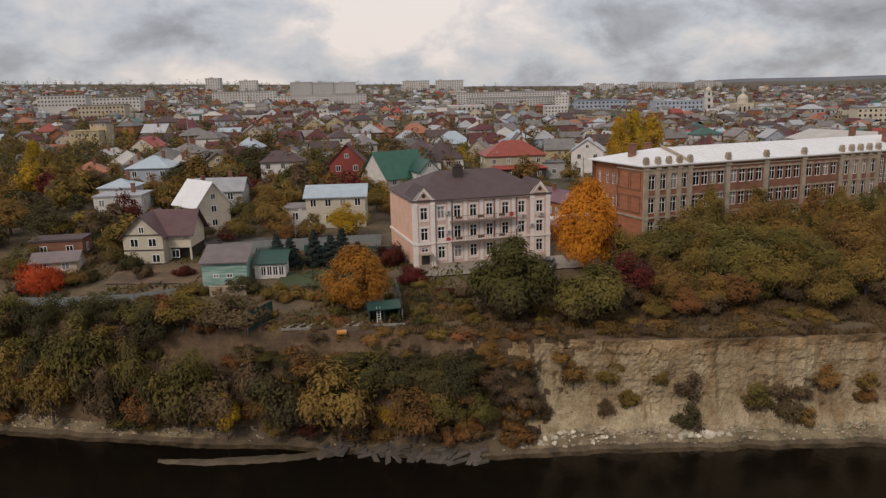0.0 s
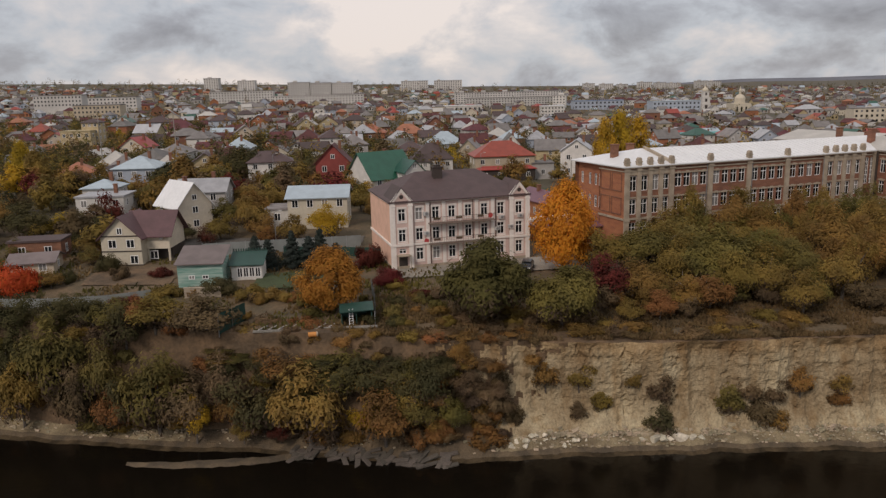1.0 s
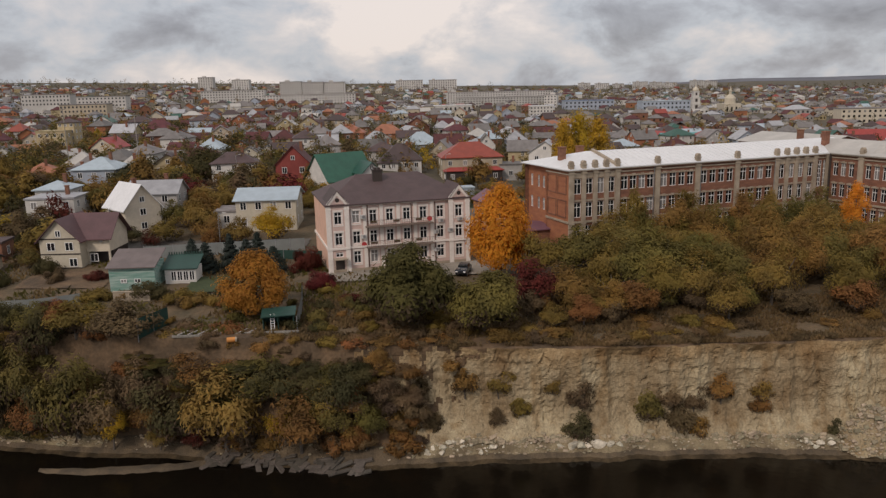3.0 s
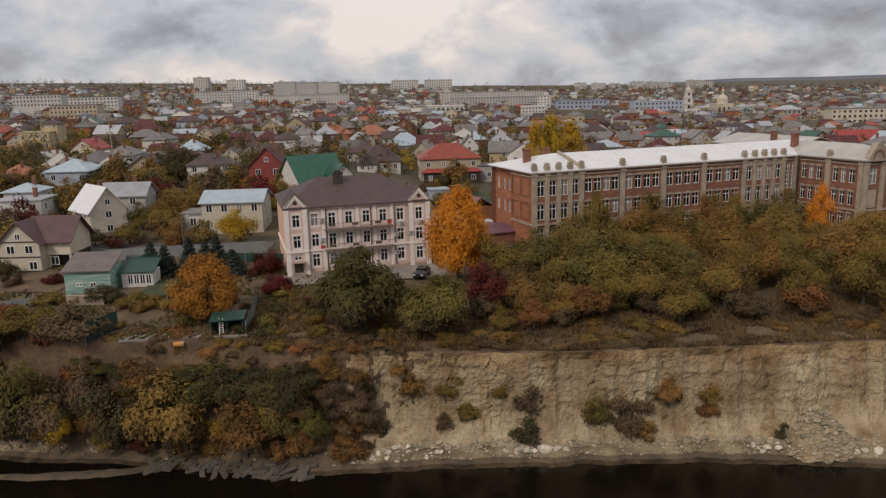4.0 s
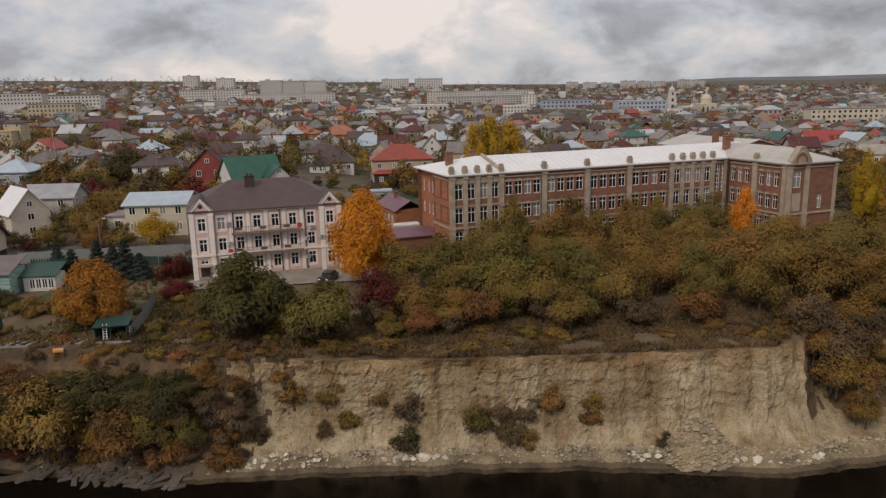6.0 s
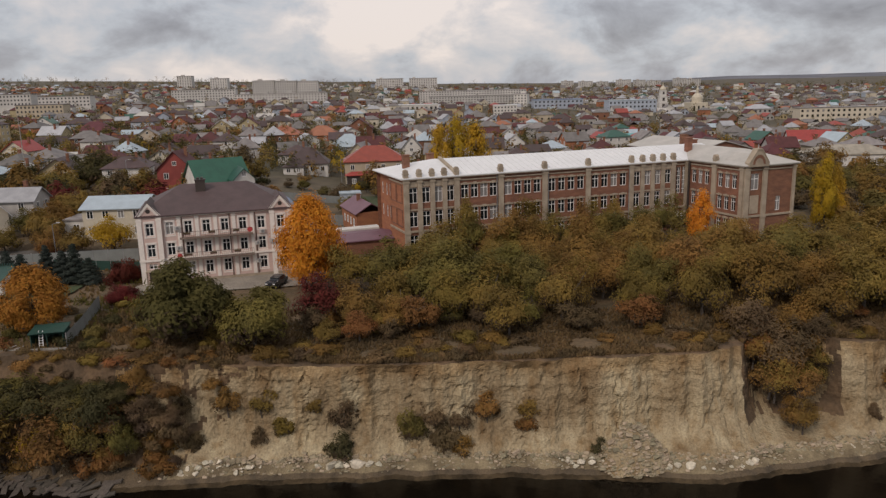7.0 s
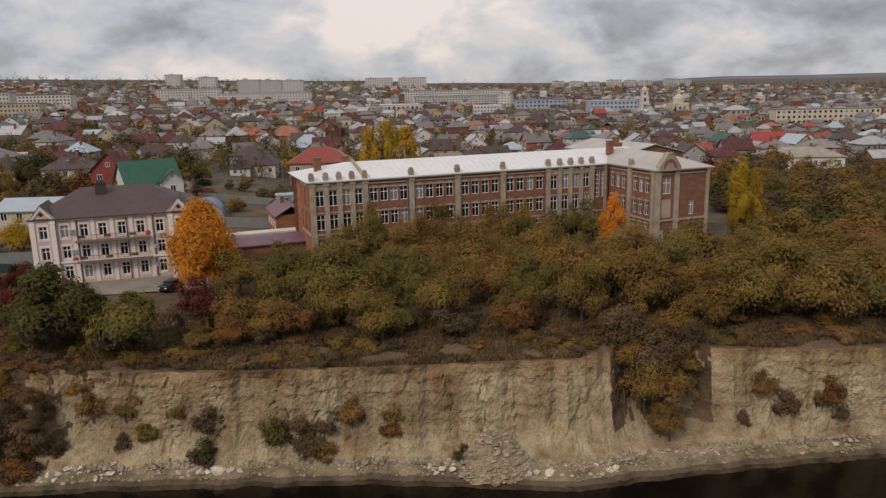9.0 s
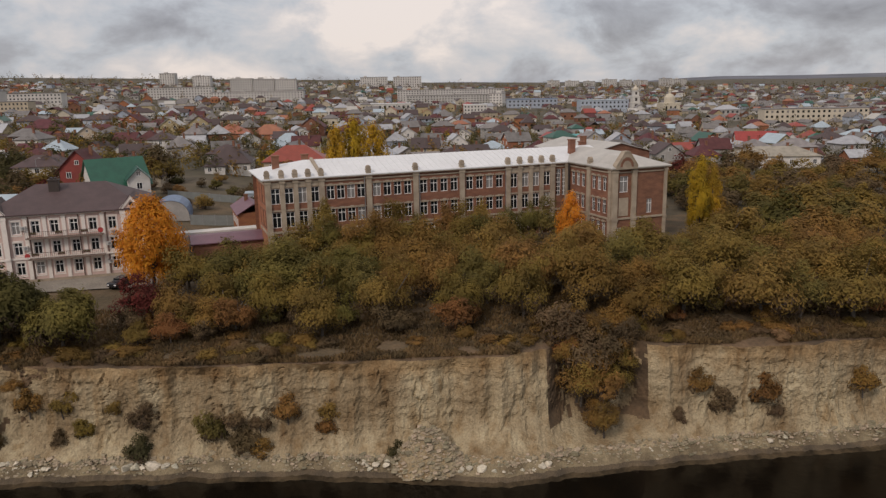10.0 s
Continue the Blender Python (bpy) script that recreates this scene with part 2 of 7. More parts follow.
P_YELL = mat("yellow_plaster", (0.43, 0.345, 0.20), 0.85, dark=0.85, own=0.1)
P_BRICK = mat("red_brick", (0.245, 0.108, 0.064), 0.9, scale=0.5, fine=6, bump=0.35, tint=(0.165, 0.074, 0.046), stretch=(1, 1, 3), own=0.06)
P_ORBRICK = mat("orange_brick", (0.36, 0.145, 0.066), 0.9, scale=0.5, fine=6, bump=0.35, tint=(0.28, 0.105, 0.055), stretch=(1, 1, 3), own=0.05)
P_STONE = mat("grey_render", (0.385, 0.315, 0.235), 0.88, scale=0.6, fine=4, bump=0.15, tint=(0.28, 0.225, 0.165))
P_RED = mat("dark_red_brick", (0.27, 0.055, 0.045), 0.85, dark=0.8)
P_BALC = mat("stained_balcony_slab", (0.20, 0.150, 0.120), 0.85, dark=0.75)
P_TEAL = mat("faded_teal_boards", (0.135, 0.285, 0.235), 0.8, scale=1.2, fine=5, tint=(0.33, 0.43, 0.38), stretch=(0.25, 1, 3))
P_LIGHT = mat("light_render", (0.62, 0.59, 0.545), 0.85, dark=0.85, own=0.12)
P_BLUE = mat("pale_blue_render", (0.36, 0.40, 0.46), 0.85, dark=0.85, own=0.1)
P_PANEL = mat("concrete_panels", (0.54, 0.515, 0.48), 0.9, dark=0.84, scale=0.05, fine=0.6, bump=0.0, own=0.1)
R_BROWN = mat("brown_metal_tile", (0.072, 0.046, 0.043), 0.7, dark=0.8, fine=3, own=0.15)
R_PLUM = mat("plum_metal_tile", (0.105, 0.050, 0.052), 0.65, dark=0.8, fine=3)
R_MAROON = mat("maroon_metal_roof", (0.105, 0.032, 0.033), 0.7, dark=0.75, fine=3, own=0.15, spec=0.3)
R_RED = mat("red_metal_roof", (0.29, 0.042, 0.027), 0.5, dark=0.82, fine=3, own=0.12)
R_GREEN = mat("green_metal_roof", (0.012, 0.080, 0.052), 0.45, dark=0.8, fine=3, own=0.15)
R_TEALR = mat("teal_metal_roof", (0.09, 0.30, 0.31), 0.5, dark=0.85, own=0.1)
R_BLUER = mat("blue_metal_roof", (0.13, 0.19, 0.29), 0.5, dark=0.8, own=0.15)
R_PALE = mat("pale_blue_metal_roof", (0.35, 0.42, 0.46), 0.45, dark=0.86, own=0.05)
R_WHITE = mat("white_metal_roof", (0.66, 0.66, 0.655), 0.45, dark=0.93, scale=0.2, fine=1.5, bump=0.05, own=0.03)
R_WORN = mat("worn_grey_sheet_roof", (0.44, 0.415, 0.375), 0.6, dark=0.86, scale=0.3, fine=1.5, bump=0.05)
R_SLATE = mat("grey_slate_roof", (0.195, 0.178, 0.168), 0.85, dark=0.75, own=0.28)
R_TAUPE = mat("taupe_sheet_roof", (0.165, 0.132, 0.125), 0.8, dark=0.8, own=0.1)
R_ZINC = mat("zinc_roof", (0.35, 0.35, 0.36), 0.5, dark=0.8, own=0.18)
R_TERRA = mat("orange_tile_roof", (0.34, 0.13, 0.072), 0.7, dark=0.8, own=0.12)
R_PURPLE = mat("purple_metal_roof", (0.155, 0.072, 0.092), 0.55, dark=0.85, own=0.05)
W_FRAME = mat("white_window_frame", (0.78, 0.77, 0.75), 0.5, dark=0.95, bump=0.0)
D_DARK = mat("dark_wood", (0.045, 0.032, 0.026), 0.6)
IRON = mat("rusty_iron", (0.14, 0.085, 0.065), 0.7, metal=0.3)
STEEL = mat("grey_steel", (0.32, 0.32, 0.32), 0.5, metal=0.6)
ACBOX = mat("aged_white_enamel", (0.55, 0.53, 0.5), 0.5, bump=0.0)
CAR_B = mat("black_car_paint", (0.02, 0.022, 0.028), 0.2, bump=0.0)
RUBBER = mat("rubber", (0.02, 0.02, 0.02), 0.8, bump=0.0)
ORANGE_P = mat("orange_paint", (0.55, 0.22, 0.05), 0.7)
RED_P = mat("red_paint", (0.5, 0.05, 0.05), 0.6)
FENCE_G = mat("grey_green_sheet", (0.20, 0.215, 0.205), 0.6, dark=0.85)
FENCE_D = mat("dark_green_sheet", (0.014, 0.055, 0.042), 0.6, dark=0.85)


def glass_mat():
    m = bpy.data.materials.new("window_glass")
    m.use_nodes = True
    n, l = m.node_tree.nodes, m.node_tree.links
    b = n["Principled BSDF"]
    oi, r = n.new("ShaderNodeObjectInfo"), n.new("ShaderNodeValToRGB")
    r.color_ramp.interpolation = "CONSTANT"
    r.color_ramp.elements[0].color = (0.014, 0.016, 0.018, 1)
    r.color_ramp.elements[1].position, r.color_ramp.elements[1].color = 0.8, (0.22, 0.21, 0.20, 1)
    l.new(oi.outputs["Random"], r.inputs[0])
    l.new(r.outputs[0], b.inputs["Base Color"])
    b.inputs["Roughness"].default_value = 0.06
    return m


GLASS = glass_mat()
D_GLASS = mat("far_window_glass", (0.03, 0.031, 0.034), 0.6, bump=0.0, isl=0.5)


def water_mat():
    m = bpy.data.materials.new("dark_river_water")
    m.use_nodes = True
    n, l = m.node_tree.nodes, m.node_tree.links
    b = n["Principled BSDF"]
    b.inputs["Base Color"].default_value = (0.006, 0.0045, 0.003, 1)
    b.inputs["Roughness"].default_value = 0.12
    b.inputs["IOR"].default_value = 1.33
    b.inputs["Specular IOR Level"].default_value = 0.3
    geo, w, bp = n.new("ShaderNodeNewGeometry"), n.new("ShaderNodeTexNoise"), n.new("ShaderNodeBump")
    w.inputs["Scale"].default_value, w.inputs["Detail"].default_value = 1.1, 5
    l.new(geo.outputs["Position"], w.inputs["Vector"])
    l.new(w.outputs[0], bp.inputs["Height"])
    bp.inputs["Strength"].default_value, bp.inputs["Distance"].default_value = 0.16, 0.2
    l.new(bp.outputs[0], b.inputs["Normal"])
    return m


WATER = water_mat()


# ---- mesh helpers ----
class MB:
    """Gathers corners and faces of one mesh."""

    def __init__(self):
        self.v, self.f, self.m = [], [], []

    def poly(self, pts, mi=0):
        k = len(self.v)
        self.v += [tuple(p) for p in pts]
        self.f.append(tuple(range(k, k + len(pts))))
        self.m.append(mi)

    def box(self, x0, y0, z0, x1, y1, z1, mi=0, top=1.0):
        """A box; top below 1 narrows its upper face."""
        cx, cy = (x0 + x1) / 2, (y0 + y1) / 2
        a = [(x0, y0, z0), (x1, y0, z0), (x1, y1, z0), (x0, y1, z0)]
        b = [(cx + (x - cx) * top, cy + (y - cy) * top, z1) for x, y, _ in a]
        k = len(self.v)
        self.v += a + b
        for q in ((3, 2, 1, 0), (4, 5, 6, 7), (0, 1, 5, 4), (1, 2, 6, 5), (2, 3, 7, 6), (3, 0, 4, 7)):
            self.f.append(tuple(k + i for i in q))
            self.m.append(mi)
        return self

    def tube(self, a, b, r0, r1, n=7, mi=0):
        a, b = Vector(a), Vector(b)
        d = (b - a).normalized()
        s = d.orthogonal().normalized()
        t = d.cross(s)
        k = len(self.v)
        for p, r in ((a, r0), (b, r1)):
            for i in range(n):
                w = 2 * math.pi * i / n
                self.v.append(tuple(p + (s * math.cos(w) + t * math.sin(w)) * r))
        for i in range(n):
            j = (i + 1) % n
            self.f.append((k + i, k + j, k + n + j, k + n + i))
            self.m.append(mi)
        self.f += [tuple(k + n + i for i in range(n)), tuple(k + n - 1 - i for i in range(n))]
        self.m += [mi, mi]
        return self

    def mesh(self, name, *mats, smooth=False):
        me = bpy.data.meshes.new(name)
        me.from_pydata(self.v, [], self.f)
        for q in mats:
            me.materials.append(q)
        me.polygons.foreach_set("material_index", self.m)
        if smooth:
            me.polygons.foreach_set("use_smooth", [True] * len(self.f))
        me.update()
        return me


def part(name, data, parent, m=None, label=""):
    ob = new(name, data)
    ob.parent = parent
    if m is not None:
        ob.matrix_basis = m
    return tagged(ob, label) if label else ob


def thing(name, m, label, category, group="", data=None, kind=""):
    ob = new(name, data)
    ob.matrix_basis = m
    if data is None:
        ob.empty_display_size = 0.5
    return tagged(ob, label, category, group, kind)


def paint(ob, m):
    """Another material on this object alone; the mesh stays shared."""
    ob.material_slots[0].link = "OBJECT"
    ob.material_slots[0].material = m


def lerp(x, pts):
    if x <= pts[0][0]:
        return pts[0][1]
    for (a, p), (b, q) in zip(pts, pts[1:]):
        if x <= b:
            return p + (q - p) * (x - a) / (b - a)
    return pts[-1][1]


def smooth(a, b, x):
    t = min(max((x - a) / (b - a), 0), 1)
    return t * t * (3 - 2 * t)


def nz(x, y, z=0.0):
    return noise.noise((x, y, z))


# ---- terrain ----
SHORE = [(-400, 130), (-120, 97), (-57, 87.6), (-45, 85.1), (-34, 83.2), (-29, 82.2), (-20, 81.6), (-13, 79.9), (4, 77.4), (14, 78.3),
         (40, 78.6), (51, 78.3), (62, 77.0), (71, 75.9), (84, 78.5), (98, 80.5), (117, 82.3), (200, 88), (500, 110)]
TOP = [(-400, 145), (-120, 108), (-60, 96), (-40, 91), (-20, 88), (-3, 86.8), (3, 85.4), (13, 85), (32, 83.3), (53, 83.8), (73, 84.6), (77, 86.5),
       (80, 91.5), (85, 92), (89, 87.6), (104, 86.2), (118, 87.6), (200, 94), (500, 120)]


def edge_z(x):
    return 11.8 + 0.9 * smooth(2, -12, x) + 0.25 * nz(x * 0.11, 3.3)


def ground(x, y):
    """Height of the plateau and the land behind it."""
    t = lerp(x, TOP)
    z = edge_z(x) + (14.4 - edge_z(x)) * smooth(t - 6, max(114, t + 26), y)
    z += 1.0 * smooth(150, 260, y) + smooth(25, -12, x) * (2.1 * smooth(117, 145, y) + 1.2 * smooth(150, 190, y))
    q = max(min(x / max(y, 60), 0.9), -0.9)
    z += lerp(q, [(-0.9, 8), (-0.5, 6.5), (-0.25, 5), (0, 2.5), (0.15, 1), (0.3, -1), (0.6, -5), (0.9, -6)]) * smooth(190, 420, y)
    far = lerp(q, [(-0.9, 75), (-0.6, 71), (-0.2, 51), (0, 41), (0.25, 30), (0.6, 28), (0.9, 29)])
    z += far * smooth(330, 2300, y)
    z += smooth(1900, 3600, y) * lerp(q, [(-0.1, 0), (0.3, 14), (0.4, 56), (0.5, 50), (0.62, 72), (0.9, 84)]) * 0.5
    if y > 300:
        z += nz(x * 0.004, y * 0.004) * 4 * smooth(300, 900, y)
    if y > 2400:
        z += nz(x * 0.0023, 7.0) * 10 * smooth(2400, 3200, y)
    return z


def build_ground():
    xs = [-5000, -3500, -2500, -1800, -1300, -1000, -800, -650, -520, -420, -340, -280, -230, -190, -160, -140, -125, -112, -100, -92, -85]
    x = -80.0
    while x < 150:
        xs.append(x)
        x += 0.27 if -8 < x < 124 else 0.8
    xs += [155, 162, 170, 180, 195, 215, 240, 270, 310, 360, 420, 500, 600, 720, 860, 1050, 1300, 1700, 2300, 3200, 5000]
    NC = 52
    back = [0.25, 0.6, 1.1, 1.8, 2.8, 4, 5.5, 7.5, 10, 13, 17, 22, 28, 36, 46, 58, 74, 95, 120, 150, 185, 225, 270, 320, 380, 450, 530, 620, 720, 840, 980,
            1150, 1350, 1600, 1850, 2100, 2400, 2750, 3100, 3500, 4000, 4700]
    vs, nr = [], 0
    for x in xs:
        sh, tp = lerp(x, SHORE) + 0.5 * nz(x * 0.3, 9.1) + 0.25 * nz(x * 1.1, 4.0), lerp(x, TOP)
        ze = edge_z(x)
        rocky = smooth(-6, 16, x)                  # bare rock towards +x, an earth bank towards -x
        col = [(x, -3000, -3.0), (x, sh - 25, -3.0), (x, sh - 5, -0.9), (x, sh - 2, -0.3), (x, sh - 0.8, -0.1), (x, sh, 0.03)]
        base = sh + 2.3 + 1.0 * nz(x * 0.16, 1.2) + 0.5
        for k in (0.2, 0.45, 0.7, 0.88, 1.0):
            col.append((x, sh + (base - sh) * k, 1.35 * k ** 1.25 + 0.14 * nz(x * 1.7, k * 4.0)))
        tp += (0.9 * nz(x * 0.21, 5.5) + 0.45 * nz(x * 0.9, 2.5)) * (0.4 + 0.6 * rocky)
        for k in range(1, NC + 1):
            w = k / NC
            z = 1.35 + (ze - 1.35) * w
            bank = w ** 0.95
            face = 0.62 * (1 - (1 - min(w / 0.34, 1)) ** 1.7) + 0.38 * w ** 1.2
            y = base + (tp - base) * (face * rocky + bank * (1 - rocky))
            env = min(1.0, 0.25 + 5 * w) * min(1.0, (1.0 - w) * 9)
            gully = nz(x * 0.13, z * 0.08, 2.0) * 1.0 + abs(nz(x * 0.62, z * 0.10, 2.5)) * 0.6
            block = nz(x * 0.4, z * 1.2, 6.0) * 0.16 + nz(x * 1.5, z * 0.6, 8.0) * 0.15 + nz(x * 3.3, z * 2.4, 9.0) * 0.13
            ledge = (abs(((z * 0.62 + 0.4 * nz(x * 0.12, 0.0)) % 1.0) - 0.5) - 0.25) * 0.14
            crack = -0.4 * max(0, 0.06 - abs(nz(x * 0.2 + 0.3 * nz(x, z * 0.7), z * 0.06, 11.0))) / 0.06
            y += env * ((gully + block * 1.15 + ledge) * (0.35 + 0.65 * rocky) - crack * rocky)
            col.append((x, y, z + 0.12 * nz(x * 1.3, z * 1.3, 3.0)))
        ytop = col[-1][1]
        for b in back:
            y = ytop + b
            z = ground(x, y) + (0.14 * nz(x * 0.6, y * 0.6) if y < 130 else 0)
            col.append((x, y, z - 0.15 * (1 - smooth(0, 2, b))))
        nr = len(col)
        vs += col
    fs, mi = [], []
    first_cliff, last_cliff = 11, 11 + NC
    for i in range(len(xs) - 1):
        for j in range(nr - 1):
            a = i * nr + j
            fs.append((a, a + nr, a + nr + 1, a + 1))
            xm, ym, zm = vs[a]
            if j < 6:
                k = 4
            elif j < 7:
                k = 7
            elif j < first_cliff - 1:
                k = 7 if -29 + 2 * nz(j, 1.0) < xm < 9 + 3 * nz(j * 0.7, 3.0) else 3
            elif j < last_cliff - 1:
                soil = nz(xm * 0.5, zm * 0.35, 5.0) + 0.55 * nz(xm * 1.6, zm * 1.1, 1.0)
                k = 1 if xm < -3 or (xm < 18 or 76.5 < xm < 89) and soil > 0.66 - 1.25 * smooth(21, -5, xm + 7 * nz(xm * 0.18, zm * 0.3, 4.0)) - 0.3 * smooth(10.6, 11.6, zm) - (0.9 if 76.5 < xm < 89 and zm > 3 else 0) else 0
            elif ym < 150:
                k = 2 if ym - lerp(xm, TOP) > 1.6 + nz(xm * 0.4, ym) else 1
            elif ym < 2300:
                k = 5
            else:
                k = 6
            mi.append(k)
    me = bpy.data.meshes.new("ground")
    me.from_pydata(vs, [], fs)
    for q in (M_CLIFF, M_EARTH, M_SOIL, M_BEACH, M_WET, M_TOWN, M_HAZY_HILL, M_BAR):
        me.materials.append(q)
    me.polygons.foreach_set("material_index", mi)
    me.update()
    return tagged(new("ground", me), "river bank with pale limestone cliff and dry plateau", "ground", kind="structure")


build_ground()
wm = MB()
wm.poly([(-5000, -3000, 0), (5000, -3000, 0), (5000, 135, 0), (-5000, 135, 0)])
tagged(new("water", wm.mesh("water", WATER)), "dark calm river water", "water", kind="structure")


def patch(name, pts, m, label, category, lift=0.06, n=10):
    """A sheet that lies on the ground between four corners."""
    a, b, c, d = [Vector(p) for p in pts]
    mb = MB()
    g = [[None] * (n + 1) for _ in range(n + 1)]
    for i in range(n + 1):
        for j in range(n + 1):
            p = a.lerp(b, i / n).lerp(d.lerp(c, i / n), j / n)
            w = 0.35 if 0 < i < n and 0 < j < n else 0.5
            px, py = p.x + w * nz(p.x * 0.7, p.y * 0.7, 1.0), p.y + w * nz(p.x * 0.7, p.y * 0.7, 5.0)
            g[i][j] = (px, py, ground(px, py) + lift + 0.1)
    for i in range(n):
        for j in range(n):
            mb.poly([g[i][j], g[i + 1][j], g[i + 1][j + 1], g[i][j + 1]])
    return tagged(new(name, mb.mesh(name, m)), label, category, kind="structure")


patch("pavement", [(-6, 107.5), (22, 110.5), (24, 120), (-5, 113)], M_YARD, "worn grey asphalt yard before the pink building", "pavement")
patch("lawn", [(-25, 104), (-14, 104.5), (-14, 113.5), (-25, 112)], M_LAWN, "small green garden lawn", "lawn")
patch("road", [(-46, 129.5), (-11, 129.5), (-11, 133.5), (-46, 134.5)], M_ASPH, "grey asphalt lane behind the fence", "road")
patch("yard", [(-52, 109), (-38, 107.5), (-38, 118), (-53, 118)], M_EARTH, "paved brown yard before the cream house", "yard")
patch("lawn", [(20, 168), (58, 181), (54, 207), (14, 197)], M_LAWN, "rough green yard behind the brick building", "lawn")
patch("lawn", [(-6, 160), (22, 161.5), (13, 196), (-18, 192)], M_SOIL, "rough grassy yard behind the pink building", "lawn", n=14)


# ---- buildings ----
CACHE = {}


def window_mesh(w, h, style="cross"):
    """A frame with its bars in one welded piece in the plane y = 0, facing -y, its lower left corner at the origin."""
    key = ("win", round(w, 2), round(h, 2), style)
    if key not in CACHE:
        t = 0.09
        xs = [0, t, w - t, w] if style == "one" else [0, t, w / 2 - t / 2, w / 2 + t / 2, w - t, w]
        zs = [0, t, h - t, h]
        if style == "cross":
            zs = [0, t, h * 0.68 - 0.05, h * 0.68 + 0.05, h - t, h]
        if style == "tall":
            zs = [0, t]
            for k in range(1, 6):
                zs += [h * k / 6 - 0.05, h * k / 6 + 0.05]
            zs += [h - t, h]
        bm = bmesh.new()
        g = [[[bm.verts.new((x, 0, z)) for z in zs] for x in xs]]
        nx, nzz = len(xs) - 1, len(zs) - 1
        for i in range(nx):
            for k in range(nzz):
                if i % 2 and k % 2:
                    continue
                bm.faces.new([g[0][i][k], g[0][i + 1][k], g[0][i + 1][k + 1], g[0][i][k + 1]])
        ext = bmesh.ops.extrude_face_region(bm, geom=bm.faces[:])
        bmesh.ops.translate(bm, verts=[q for q in ext["geom"] if isinstance(q, bmesh.types.BMVert)], vec=(0, 0.1, 0))
        loose = [q for q in bm.verts if not q.link_faces]
        bmesh.ops.delete(bm, geom=loose, context="VERTS")
        bmesh.ops.recalc_face_normals(bm, faces=bm.faces[:])
        me = bpy.data.meshes.new("window")
        bm.to_mesh(me)
        bm.free()
        me.materials.append(W_FRAME)
        p = MB()
        p.box(t, 0.04, t, w - t, 0.06, h - t)
        CACHE[key] = me, p.mesh("pane", GLASS)
    return CACHE[key]


def add_window(parent, m, w, h, style="cross"):
    f, p = window_mesh(w, h, style)
    win = part("window", f, parent, m)
    part("pane", p, win)
    return win


def facade(parent, x, y, turn, length, height, holes, m, thick=0.4, name="wall", style="cross", label=""):
    """An outer wall from (x, y), running along turn degrees, outside on its right hand, with openings through it and windows in them.
    holes: (s, z, w, h) with s the middle."""
    b = MB()
    ss = sorted({0.0, length, *[round(s - w / 2, 3) for s, z, w, h in holes], *[round(s + w / 2, 3) for s, z, w, h in holes]})
    zs = sorted({0.0, height, *[round(z, 3) for s, z, w, h in holes], *[round(z + h, 3) for s, z, w, h in holes]})
    for a, c in zip(ss, ss[1:]):
        for e0, e1 in zip(zs, zs[1:]):
            mx, mz = (a + c) / 2, (e0 + e1) / 2
            if any(abs(mx - s) < w / 2 and z < mz < z + h for s, z, w, h in holes):
                continue
            b.poly([(a, 0, e0), (c, 0, e0), (c, 0, e1), (a, 0, e1)])
            b.poly([(a, thick, e0), (a, thick, e1), (c, thick, e1), (c, thick, e0)])
    for s, z, w, h in holes:
        a, c, e1 = s - w / 2, s + w / 2, z + h
        b.poly([(a, 0, z), (a, thick, z), (c, thick, z), (c, 0, z)])
        b.poly([(a, 0, e1), (c, 0, e1), (c, thick, e1), (a, thick, e1)])
        b.poly([(a, 0, z), (a, 0, e1), (a, thick, e1), (a, thick, z)])
        b.poly([(c, 0, z), (c, thick, z), (c, thick, e1), (c, 0, e1)])
    at = pose(x, y, 0, 0, 0, turn)
    wall = part(name, b.mesh(name, m), parent, at, label)
    for s, z, w, h in holes:
        add_window(parent, at @ pose(s - w / 2, 0.14, z), w, h, style)
    return wall


def hip_roof(x0, y0, x1, y1, z, rise, over=0.5, ends=(1, 1), inset=None):
    """A hipped roof with thickness; ends: 1 hipped, 0 gabled, for the -x and +x end. The ridge runs along x."""
    b = MB()
    x0, y0, x1, y1 = x0 - over, y0 - over, x1 + over, y1 + over
    r = (y1 - y0) / 2 if inset is None else inset
    r = min(r, (x1 - x0) / 2)
    ym = (y0 + y1) / 2
    a, c = (x0 + r * ends[0], ym, z + rise), (x1 - r * ends[1], ym, z + rise)
    p = [(x0, y0, z), (x1, y0, z), (x1, y1, z), (x0, y1, z)]
    b.poly([p[0], p[1], c, a])
    b.poly([p[2], p[3], a, c])
    b.poly([p[1], p[2], c])
    b.poly([p[3], p[0], a])
    lo = [(q[0], q[1], z - 0.18) for q in p]
    for i in range(4):
        j = (i + 1) % 4
        b.poly([lo[i], lo[j], p[j], p[i]])
    b.poly(lo[::-1])
    return b


def gable_roof(x0, y0, x1, y1, z, rise, over=0.5, t=0.16):
    """Two thick slopes, the ridge along y; gables face -y and +y."""
    b = MB()
    xm, k = (x0 + x1) / 2, rise / ((x1 - x0) / 2)
    for s in (-1, 1):
        xe = x0 - over if s < 0 else x1 + over
        ze = z - over * k
        up = [(xe, y0 - over, ze), (xm, y0 - over, z + rise), (xm, y1 + over, z + rise), (xe, y1 + over, ze)]
        if s > 0:
            up = [up[1], up[0], up[3], up[2]]
        dn = [(q[0], q[1], q[2] - t) for q in up]
        b.poly(up)
        b.poly(dn[::-1])
        for i in range(4):
            j = (i + 1) % 4
            b.poly([dn[i], dn[j], up[j], up[i]])
    return b


